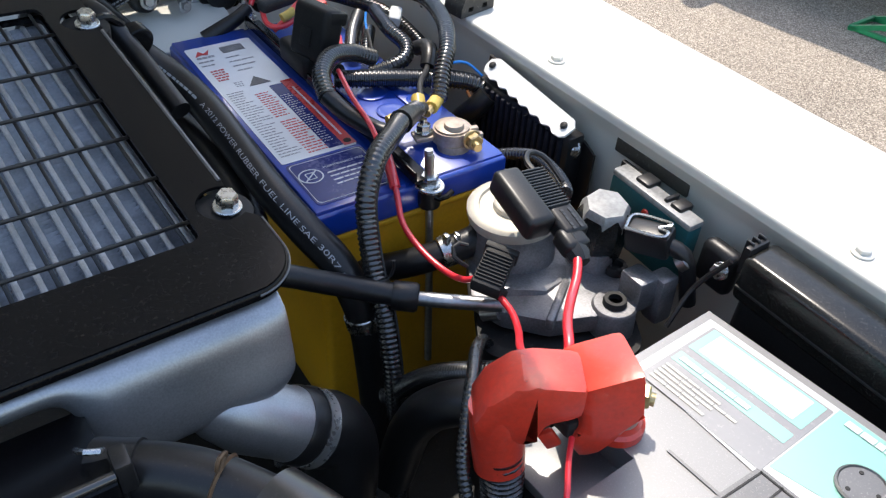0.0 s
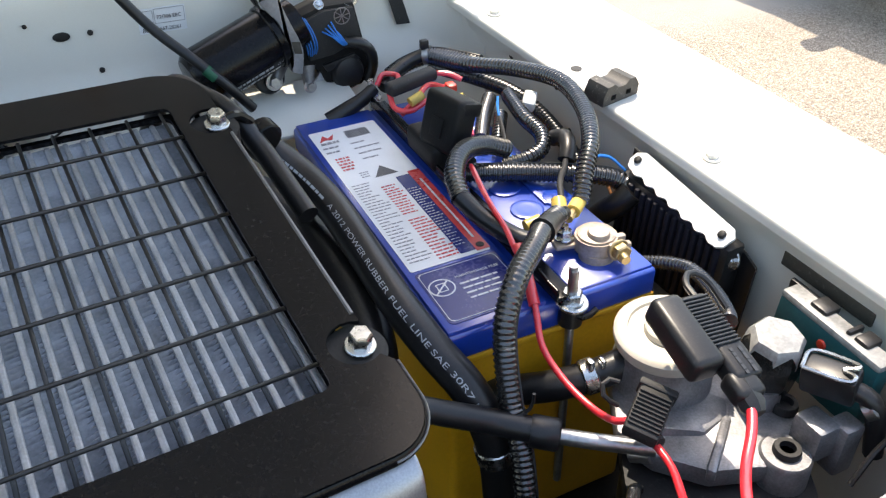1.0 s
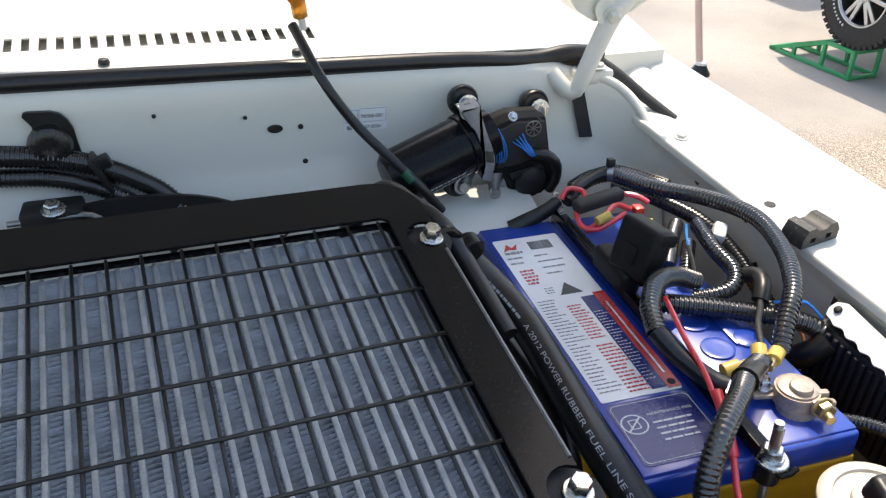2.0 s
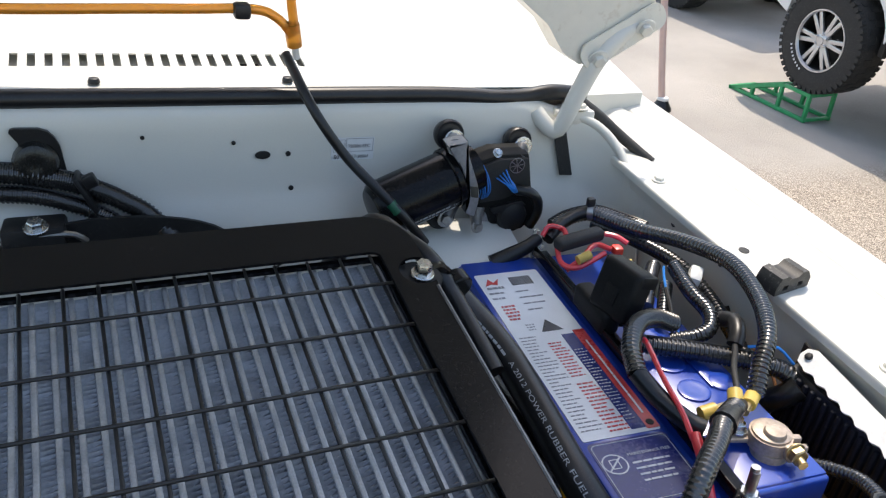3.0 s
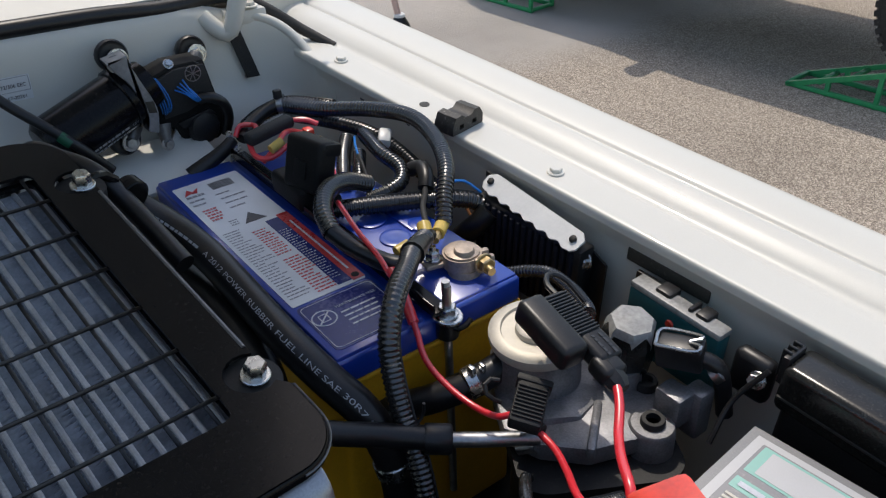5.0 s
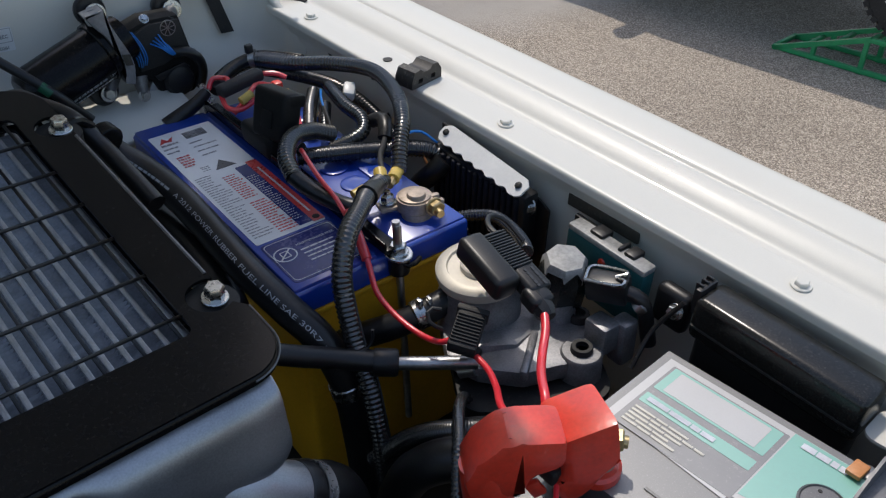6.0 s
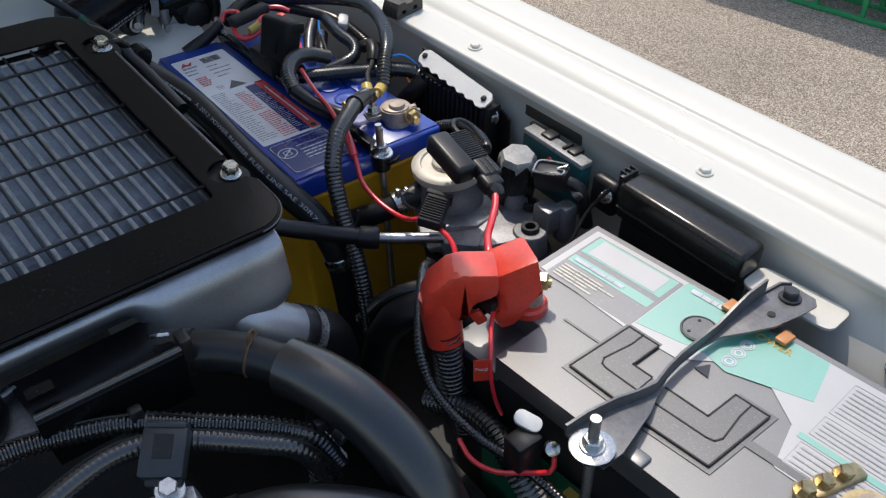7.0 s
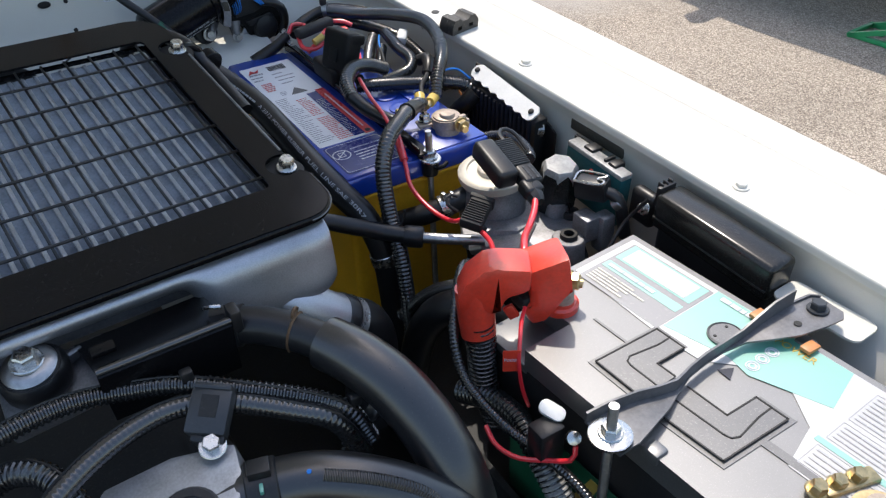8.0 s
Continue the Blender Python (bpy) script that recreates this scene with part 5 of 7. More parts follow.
hose("taped_loom", [(0.092, 0.318, 1.368), (0.110, 0.330, 1.376), (0.135, 0.338, 1.382), (0.150, 0.334, 1.384)], 0.0065, "taped black loom behind the battery", "loom", 0, TAPE)
main = hose("starter_cable", [(0.112, 0.043, 1.379), (0.093, 0.030, 1.383), (0.070, 0.007, 1.388), (0.046, -0.014, 1.387), (0.031, -0.0275, 1.3705), (0.0255, -0.037, 1.352), (0.021, -0.054, 1.325), (0.0195, -0.070, 1.303), (0.0165, -0.083, 1.280), (0.014, -0.093, 1.250), (0.012, -0.100, 1.20), (0.012, -0.100, 1.10)], 0.0076, "heavy black corrugated cable from the terminal", "cable", 0.0007, pitch=0.0036)
part("cable_lug", tube([(0.088, 0.025, 1.384), (0.106, 0.038, 1.3805), (0.120, 0.046, 1.377)], 0.0095, 12, taper=0.005), TAPE, main)
part("cable_tie", lathe([(0.0088, -0.002), (0.0093, 0), (0.0088, 0.002)], axis_pose((0.0205, -0.058, 1.319), (0.0, -0.6, -1)), 18), BLACK, main)
part("cable_tie_tail", tube([(0.024, -0.063, 1.322), (0.030, -0.064, 1.328), (0.031, -0.064, 1.338)], 0.0012, 6), BLACK, main)
hose("red_wire", [(0.096, 0.142, 1.370), (0.085, 0.121, 1.384), (0.076, 0.080, 1.382), (0.074, 0.050, 1.376), (0.071, 0.030, 1.370)], 0.0021, "thin red wire along the loom", "wire", 0, REDWIRE, sides=8)
red = hose("red_wire", [(0.073, 0.030, 1.371), (0.067, 0.004, 1.362), (0.063, -0.012, 1.350), (0.057, -0.031, 1.338), (0.058, -0.055, 1.330), (0.062, -0.080, 1.327), (0.065, -0.099, 1.332), (0.072, -0.107, 1.338), (0.078, -0.109, 1.340)], 0.0023, "red wire drooping to an inline fuse", "wire", 0, REDWIRE, sides=10)
part("shrink_sleeve", tube([(0.0735, 0.032, 1.372), (0.069, 0.012, 1.365), (0.064, -0.008, 1.353)], 0.0040, 10), REDWIRE, red, "dark red shrink sleeve")
hose("red_wire", [(0.076, -0.123, 1.331), (0.074, -0.140, 1.331), (0.064, -0.160, 1.336), (0.046, -0.184, 1.352), (0.038, -0.200, 1.360)], 0.0024, "red wire from the small fuse to the terminal", "wire", 0, REDWIRE, sides=10)
hose("red_wire", [(0.1215, -0.142, 1.3625), (0.109, -0.157, 1.359), (0.092, -0.172, 1.357), (0.074, -0.190, 1.364), (0.060, -0.208, 1.368), (0.054, -0.216, 1.360)], 0.0030, "thicker red wire from the large fuse", "wire", 0, REDWIRE, sides=10)
hose("wiring_conduit", [(0.176, 0.022, 1.330), (0.184, 0.006, 1.337), (0.189, -0.014, 1.343), (0.181, -0.046, 1.349), (0.170, -0.070, 1.353), (0.160, -0.082, 1.358)], 0.0054, "slim black corrugated conduit leaving the battery", "conduit", 0.0008, pitch=0.003)
hose("wire_loop", [(0.160, -0.078, 1.366), (0.158, -0.060, 1.376), (0.150, -0.052, 1.380), (0.140, -0.060, 1.380), (0.138, -0.074, 1.378)], 0.0022, "looped black wire at the fuse holder", "wire", 0, BLACK, sides=8)

# fuel line with its printing
FUEL = [(-0.074, 0.205, 1.424), (-0.055, 0.190, 1.406), (-0.036, 0.165, 1.389), (-0.0255, 0.130, 1.379), (-0.0215, 0.086, 1.371), (-0.0180, 0.028, 1.360), (-0.0080, -0.009, 1.343), (0.003, -0.034, 1.326), (0.010, -0.048, 1.300), (0.014, -0.053, 1.27), (0.020, -0.050, 1.18), (0.022, -0.045, 1.08)]
fuel = hose("fuel_hose", FUEL, 0.0122, "black rubber fuel hose with printed lettering", "hose", sides=20)
fps = frames(spline(FUEL, 0.001))


def along_hose(co):
    i = max(0, min(len(fps) - 1, int(co.x / 0.001)))
    p, t, u, w = fps[i]
    side = t.cross(Vector((-0.25, -0.55, 0.80))).normalized()
    up = side.cross(t).normalized()
    a = co.y / 0.0129
    return p + t * (co.x - i * 0.001) + (up * math.cos(a) - side * math.sin(a)) * 0.01235


part("lettering", words("A 2012 POWER RUBBER FUEL LINE SAE 30R7 I.D", 0.0056, None, 0.0, warp=lambda c: along_hose(Vector((c.x * 1.57 + 0.113, c.y - 0.0045, 0)))), FADEDLETTER, fuel, "pale printed lettering", flip=False)
dash = bmesh.new()
gd = random.Random(21)
s0 = 0.050
while s0 < 0.106:
    wide = gd.uniform(0.003, 0.006)
    dash.faces.new([dash.verts.new(along_hose(Vector((s0 + a * wide, -0.0040 + b, 0)))) for a, b in ((0, 0), (1, 0), (1, 0.0021), (0, 0.0021))])
    s0 += wide + (0.0012 if gd.random() < 0.8 else 0.006)
part("lettering", dash, FADEDLETTER, fuel, "worn pale marks", flip=False)
# steel band holding the fuel line
band = solo("hose_band", lathe([(0.0126, -0.006), (0.0135, -0.005), (0.0135, 0.005), (0.0126, 0.006)], axis_pose((-0.057, 0.175, 1.421), (0.3, -0.85, -0.3)), 24), BLACKPAINT, "black steel band round the fuel hose by the bolt", "clamp")
part("band_strap", tube([(-0.084, 0.160, 1.4475), (-0.074, 0.166, 1.446), (-0.064, 0.172, 1.436)], 0.0035, 8), BLACKPAINT, band)
hose("vacuum_hose", [(-0.13, 0.29, 1.38), (-0.105, 0.25, 1.44), (-0.088, 0.21, 1.445), (-0.074, 0.182, 1.440), (-0.062, 0.16, 1.42), (-0.05, 0.10, 1.395)], 0.0075, "black hose looping round the intercooler corner", "hose")

# dark hose added to fill the black gap beside the yellow case
hose("filler_hose", [(-0.062, 0.26, 1.33), (-0.048, 0.19, 1.350), (-0.038, 0.12, 1.347), (-0.033, 0.06, 1.337), (-0.042, 0.015, 1.318), (-0.064, -0.010, 1.29), (-0.085, -0.02, 1.24)], 0.0165, "thick black filler hose below the fuel line", "hose", sides=20)
h12 = hose("coolant_hose", [(-0.075, -0.035, 1.345), (-0.045, -0.043, 1.343), (-0.020, -0.050, 1.332), (0.005, -0.058, 1.321), (0.025, -0.069, 1.315), (0.040, -0.079, 1.312)], 0.0076, "black rubber hose ending on a steel pipe", "hose", taper=0.0085)
part("pipe", tube([(0.036, -0.077, 1.3125), (0.060, -0.094, 1.311), (0.088, -0.112, 1.309)], 0.0052, 14), STEEL, h12, "bright steel pipe")
part("hose_end", lathe([(0.0100, -0.012), (0.0104, -0.010), (0.0104, 0.004), (0.0090, 0.006)], axis_pose((0.036, -0.0765, 1.3128), (0.8, -0.57, -0.08)), 20), RUBBER, h12)
h13 = hose("coolant_hose", [(0.113, -0.050, 1.318), (0.090, -0.046, 1.312), (0.066, -0.034, 1.302), (0.040, -0.012, 1.288), (0.020, 0.010, 1.27)], 0.0108, "black rubber hose clipped to the filter housing", "hose")
clip = part("spring_clip", lathe([(0.0112, -0.005), (0.0122, -0.004), (0.0122, 0.004), (0.0112, 0.005)], axis_pose((0.086, -0.0445, 1.311), (0.9, -0.25, 0.25)), 22), ZINC, h13, "zinc spring clip")
part("clip_ear", box(0.083, -0.048, 1.3255, 0.004, 0.006, 0.008, pose(0, 0, 0), 0.001), ZINC, clip)
part("clip_ear", box(0.091, -0.050, 1.3255, 0.003, 0.006, 0.007, pose(0, 0, 0), 0.001), ZINC, clip)
part("spring_clip", lathe([(0.0126, -0.006), (0.0136, -0.005), (0.0136, 0.005), (0.0126, 0.006)], axis_pose((0.0125, -0.0515, 1.284), (0.15, -0.15, -1)), 20), ZINC, fuel, "zinc spring clip")

# ---- fuel filter head ----
ff = thing("fuel_filter", "cast aluminium fuel filter head with a round plated cap", "fuel filter", (0.135, -0.10, 1.15))
part("primer_cap", lathe([(0.0335, -0.004), (0.0345, 0.0), (0.0345, 0.004), (0.032, 0.0062), (0.026, 0.0066), (0.025, 0.0045), (0.0155, 0.0045), (0.0150, 0.0085), (0.013, 0.0098), (0.002, 0.0098)], pose(0.1345, -0.058, 1.338, 2, -3), 40), CAP, ff, "pale plated primer cap")
part("primer_body", lathe([(0.034, -0.05), (0.033, -0.02), (0.0295, -0.012), (0.0305, -0.004)], pose(0.1345, -0.058, 1.338), 36), ALLOY, ff)
deck = [(0.080, -0.085), (0.089, -0.112), (0.112, -0.137), (0.142, -0.148), (0.172, -0.157), (0.187, -0.142), (0.197, -0.110), (0.186, -0.070), (0.160, -0.045), (0.100, -0.050)]
part("housing", moulded(deck, 0.016, pose(0, 0, 1.302), 0.004), ALLOY, ff, "rough cast aluminium housing", 35)
part("housing_shoulder", moulded([(0.097, -0.098), (0.126, -0.114), (0.150, -0.108), (0.176, -0.094), (0.165, -0.050), (0.105, -0.055)], 0.02, pose(0, 0, 1.312, -4, 6), 0.007), ALLOY, ff, "", 35)
part("housing_rib", box(0, 0, 0, 0.052, 0.006, 0.010, pose(0.128, -0.124, 1.301, 0, 4, 38), 0.002), ALLOY, ff)
part("housing_boss", lathe([(0.0165, -0.02), (0.016, 0.0), (0.0145, 0.002), (0.009, 0.002)], pose(0.160, -0.1465, 1.302), 24), ALLOY, ff)
part("hose_stub", tube([(0.090, -0.108, 1.298), (0.083, -0.098, 1.292)], 0.0055, 12), STEEL, ff)
part("flange", plate([rrect(-0.055, -0.05, 0.06, 0.045, 0.02)], 0.012, pose(0.135, -0.110, 1.282, 0, 0, -30)), DARKBAY, ff, "dark lower housing")
part("outlet_neck", tube([(0.112, -0.056, 1.318), (0.130, -0.066, 1.320)], 0.0092, 16), ALLOY, ff)
for fp in ((0.160, -0.1465, 1.299), (0.186, -0.118, 1.299)):
    f = part("socket_bolt", lathe([(0.0085, 0), (0.0085, 0.008), (0.0078, 0.0095), (0.005, 0.0095), (0.0048, 0.005), (0.001, 0.005)], pose(*fp), 20), DARKBAY, ff, "recessed dark bolt")
part("side_block", box(0.181, -0.146, 1.309, 0.018, 0.022, 0.026, pose(0, 0, 0), 0.003), ALLOY, ff)
part("side_block", box(0.195, -0.155, 1.302, 0.016, 0.016, 0.04, pose(0, 0, 0), 0.003), ALLOY, ff)
part("canister", lathe([(0.045, -0.13), (0.050, -0.12), (0.050, -0.005), (0.046, 0)], pose(0.135, -0.108, 1.272), 32), BLACK, ff, "black filter canister")
part("sensor", lathe([(0.0195, -0.03), (0.0205, -0.004), (0.0195, 0.010), (0.0165, 0.018), (0.012, 0.021), (0.002, 0.0212)], pose(0.182, -0.100, 1.334, 8, -6, 20), 9), DUSTYBLACK, ff, "black sensor body with a pale top", 30)
# sun on the sensor top is put in as a paler grey cap
part("sensor_cap", lathe([(0.0190, 0.0060), (0.0178, 0.0180), (0.0150, 0.0220), (0.003, 0.0235)], pose(0.182, -0.100, 1.334, 8, -6, 20), 7), WORNLITGREY, ff, "grey sensor top painted as sunlit")
part("sensor_neck", lathe([(0.012, -0.035), (0.012, 0)], pose(0.178, -0.105, 1.318), 20), ALLOY, ff)
con = thing("wiring_plug", "black wiring plug with a steel spring clip", "plug", (0.193, -0.138, 1.325))
PM = pose(0.193, -0.137, 1.342, 6, -6, -64)
part("plug_body", box(0, 0, 0, 0.032, 0.018, 0.020, PM, 0.003), BLACK, con)
part("plug_tail", tube([PM @ Vector((0.014, 0, -0.002)), PM @ Vector((0.026, 0.0, -0.010)), PM @ Vector((0.030, 0.0, -0.05))], 0.006, 10), BLACK, con)
clipw = tube([PM @ Vector(p) for p in ((-0.015, -0.008, 0.011), (0.010, -0.0085, 0.011), (0.014, -0.004, 0.0125), (0.006, 0.0, 0.011), (0.014, 0.004, 0.0125), (0.008, 0.0085, 0.011), (-0.014, 0.008, 0.011), (-0.015, -0.008, 0.011))], 0.0013, 6, step=0.002)
part("spring_clip", clipw, ZINC, con, "bright spring wire clip")
part("end_nut", lathe([(0.007, 0), (0.007, 0.006), (0.005, 0.008), (0.002, 0.008)], axis_pose((0.203, -0.158, 1.330), (0.5, -0.5, 0.7)), 12), STEEL, con)

# ---- inline fuse holders ----
fh = thing("fuse_holder", "large black inline fuse holder with ribbed grips", "fuse holder", (0.125, -0.11, 1.35))
FHM = pose(0.1205, -0.101, 1.3725, 4, -13, 86)
part("fuse_cap", box(0.006, 0.0105, 0.001, 0.052, 0.021, 0.019, FHM, 0.0045, 3), BLACK, fh, "square black fuse cap")
part("fuse_body", box(-0.001, -0.009, 0, 0.062, 0.020, 0.015, FHM, 0.004, 3), BLACK, fh)
# ribs get a paler grey that carries their highlights
for k in range(14):
    part("grip_rib", box(0.0255 - 0.0026 * k, -0.0075, 0.0082, 0.0012, 0.019, 0.0022, FHM, 0.0004, 1), CLIPGREY, fh)
bars(fh, FHM @ pose(0, 0, 0.0076), -0.030, -0.012, -0.016, -0.004, 2, CLIPGREY, 31, 0.35, 0.1)
part("tail", box(-0.033, -0.005, -0.001, 0.018, 0.019, 0.014, FHM, 0.004, 3), BLACK, fh)
part("wire_collar", lathe([(0.0078, -0.010), (0.0078, 0.004), (0.005, 0.009)], axis_pose(FHM @ Vector((-0.041, -0.004, -0.002)), (-0.1, -0.95, -0.3)), 8), BLACK, fh)
fs = thing("fuse_holder", "small black ribbed inline blade fuse holder", "fuse holder", (0.08, -0.11, 1.325))
FSM = pose(0.0800, -0.1095, 1.340, 12, 10, -52) @ Matrix.Scale(0.84, 4)
part("fuse_body", box(0, 0, 0, 0.040, 0.025, 0.014, FSM @ pose(0, 0, 0, 0, 0, 90), 0.003), MATT, fs)
for k in range(9):
    part("grip_rib", box(0, -0.0155 + 0.0034 * k, 0.0077, 0.0225, 0.0014, 0.0022, FSM, 0.0004, 1), MATT, fs)
part("cap_edge", box(0, 0.0195, 0.001, 0.0280, 0.006, 0.015, FSM, 0.0015), MATT, fs)
part("wire_collar", lathe([(0.0045, -0.006), (0.0045, 0.003), (0.003, 0.004)], axis_pose((0.0775, -0.1215, 1.332), (0.0, -1, -0.1)), 12), MATT, fs)
part("wire_loop", tube([(0.070, -0.094, 1.338), (0.062, -0.090, 1.346), (0.066, -0.084, 1.352), (0.074, -0.088, 1.350)], 0.0016, 8), MATT, fs)

# ---- modules on the inner wing ----
rg = thing("control_module", "black ribbed control module with a bare metal cover", "module", (0.215, 0.035, 1.27))
RM = FEND @ pose(-0.015, 0.037, -0.045, 0, 0, 0)
part("housing", box(-0.004, 0, -0.02, 0.018, 0.118, 0.075, RM, 0.003), BLACK, rg)
for k in range(15):
    part("cooling_rib", box(-0.0135, -0.050 + 0.0072 * k, -0.019, 0.006, 0.0046, 0.066, RM, 0.0018, 2), INKPL, rg)
part("mount_plate", plate([[(-0.072, -0.062), (-0.072, 0.004), (-0.060, 0.010), (0.066, 0.030), (0.068, -0.062)]], 0.002, RM @ Matrix(((0, 0, 1, 0.006), (1, 0, 0, 0), (0, 1, 0, 0), (0, 0, 0, 1)))), BLACK, rg)
cov = [(-0.060, 0.006), (-0.056, 0.0095)] + [(-0.049 + 0.0023 * k, 0.0092 + 0.0013 * math.cos(2 * math.pi * k * 0.0023 / 0.0155)) for k in range(43)] + [(0.055, 0.0085), (0.059, 0.003), (0.059, -0.004), (0.052, -0.009), (-0.055, -0.009), (-0.061, -0.004)]
COV = FEND @ Matrix.Translation((-0.022, 0.037, -0.019)) @ Matrix(((0, -0.82, -0.57, 0), (1, 0, 0, 0), (0, -0.57, 0.82, 0), (0, 0, 0, 1))) @ pose(0.002, 0, 0, 0, 0, -4.5) @ Matrix.Diagonal((0.96, 1, 1, 1))
part("cover", plate([cov], 0.002, COV), WHITEPL, rg, "pale metal cover with rounded ends")
for sy in (-0.052, 0.052):
    part("screw", lathe([(0.0032, 0), (0.0032, 0.0014), (0.0022, 0.0024), (0.0007, 0.0026)], COV @ pose(sy, 0, 0.0002), 16), DARKBAY, rg)
bolt((0.2235, -0.017, 1.342), (-1, 0.05, 0.25), 0.0062, ZINC, rg, 0.006, 1.35)
hose("dark_cable", [(0.205, 0.078, 1.352), (0.196, 0.083, 1.340), (0.19, 0.10, 1.32), (0.19, 0.13, 1.28)], 0.010, "taped black cable tail of the module", "cable", 0, TAPE)
hose("orange_wire", [(0.192, 0.125, 1.36), (0.197, 0.105, 1.352), (0.199, 0.09, 1.335)], 0.0013, "thin orange wires by the module", "wire", 0, ORANGE, sides=6)
hose("blue_wire", [(0.176, 0.113, 1.371), (0.196, 0.104, 1.374), (0.209, 0.094, 1.362)], 0.0013, "thin blue wire over the conduit", "wire", 0, BLUEWIRE, sides=6)

tm2 = thing("relay_module", "teal relay module with a pale worn top edge", "module", (0.222, -0.11, 1.27))
TM = FEND @ pose(-0.023, -0.110, -0.036, 0, 0, -3)
part("housing", box(0, 0, -0.02, 0.015, 0.080, 0.055, TM, 0.003), TEALBOX, tm2)
part("top_cap", box(0, 0, 0.0085, 0.0150, 0.080, 0.006, TM, 0.0022), WORNLITGREY, tm2, "pale worn plastic top edge")
for ky, kl in ((0.014, 0.014), (-0.010, 0.004), (-0.020, 0.011)):
    part("clip", box(0.004, ky, 0.0105, 0.014, kl, 0.008, TM, 0.002), BLACK, tm2)
part("bracket", box(0.010, 0.034, -0.004, 0.004, 0.026, 0.026, TM, 0.001), BLACK, tm2)
part("reset_dot", lathe([(0.0035, 0), (0.003, 0.0015), (0.001, 0.002)], TM @ axis_pose((-0.0078, 0.000, -0.004), (-1, 0, 0)), 14), RED, tm2)
part("foam_strip", box(0, 0, 0, 0.003, 0.074, 0.012, FEND @ pose(0.0010, -0.082, -0.0265, 0, 0, 0), 0.001), BRONZE, apron, "dark foam strip on the inner wing")

part("square_hole", box(0, 0, 0, 0.0012, 0.0085, 0.0075, FEND @ pose(-0.0090, -0.3727, -0.038, 0, -20, 0), 0.0003), DARKBAY, apron, "small dark square hole")
bolt(FEND @ Vector((-0.0185, -0.447, -0.0476)), (-0.8, 0, 0.55), 0.0058, ZINC, apron, 0.006, 1.6, "bolt", "zinc bolt with yellow paint mark")
part("paint_mark", lathe([(0.0085, 0), (0.0080, 0.0006), (0.003, 0.0007)], axis_pose(FEND @ Vector((-0.0185, -0.4530, -0.0480)), (-0.8, 0, 0.55)), 16), YELLOWSLEEVE, apron, "yellow paint dab")
eb = thing("relay_box", "long black relay box with a dusty lid by the inner wing", "box", (0.225, -0.265, 1.24))
EM = FEND @ pose(-0.030, -0.268, -0.020, 0, 0, -1.5)
part("lid", box(0.001, 0.0065, -0.008, 0.032, 0.127, 0.036, EM, 0.0055, 3), DUSTYBLACK, eb, "rounded black lid with a dusty top")
part("body", box(0.003, 0.0065, -0.068, 0.026, 0.119, 0.095, EM, 0.006, 3), BLACK, eb)
part("seam", box(-0.002, 0.0065, -0.014, 0.0275, 0.123, 0.002, EM, 0.0006), DARKBAY, eb)
part("end_ribs", box(0.0, 0.071, 0.002, 0.020, 0.005, 0.022, EM, 0.001), BLACK, eb)
for k in range(3):
    part("end_rib", box(-0.005 + 0.006 * k, 0.0735, 0.004, 0.002, 0.006, 0.022, EM, 0.0005, 1), BLACK, eb)
part("bracket_arm", tube([EM @ Vector((-0.012, 0.078, -0.002)), EM @ Vector((-0.024, 0.090, -0.03)), EM @ Vector((-0.045, 0.088, -0.055))], 0.0019, 8), BLACK, eb)
mount = part("rubber_mount", box(0.004, 0.094, -0.026, 0.014, 0.030, 0.036, EM, 0.006, 3), RUBBER, eb, "black mount lobe")
bolt(EM @ Vector((-0.006, 0.086, -0.020)), (-1, 0, 0.4), 0.005, ZINC, eb, 0.006, 1.3)

# rubber bump stop on the wing flange
bs = thing("bump_stop", "black rubber bonnet bump stop on the wing flange", "bump stop", (0.243, 0.15, 1.392))
bso = [(-0.021, 0.0), (0.021, 0.0), (0.021, 0.009), (0.016, 0.0165), (0.009, 0.0172), (0.004, 0.0135), (-0.004, 0.0135), (-0.009, 0.0172), (-0.017, 0.0165), (-0.021, 0.008)]
part("bumper", plate([bso, [(-0.012, 0.0035), (-0.012, 0.008), (-0.006, 0.008), (-0.006, 0.0035)], [(0.006, 0.0035), (0.006, 0.008), (0.012, 0.008), (0.012, 0.0035)]], 0.022, FEND @ pose(0.009, 0.149, 0.0004, 90, 0, 8) @ pose(0, 0, 0)), LITDUSTYRUBBER, bs)

# ---- wiper motor ----
wm = thing("wiper_motor", "black wiper motor with blue wires bolted to the firewall", "motor", (0.02, 0.37, 1.36))
wa, wb = Vector((-0.070, 0.356, 1.395)), Vector((0.020, 0.372, 1.422))
ax = (wb - wa).normalized()
L = (wb - wa).length
WMX = axis_pose(wa, ax)
wb = wb - ax * 0.014
L = (wb - wa).length
part("can", lathe([(0.010, -0.006), (0.022, -0.005), (0.0262, -0.001), (0.0280, 0.006), (0.0280, L - 0.004), (0.027, L)], WMX, 40), BLACKPAINT, wm, "glossy black motor can")
# neck added behind the yoke to stop sun leaking onto the ledge
part("motor_gap_filler", lathe([(0.024, L - 0.002), (0.0245, L + 0.010), (0.0225, L + 0.026), (0.010, L + 0.028)], WMX, 28), BLACKPAINT, wm)
pr = bmesh.new()
gg = random.Random(8)
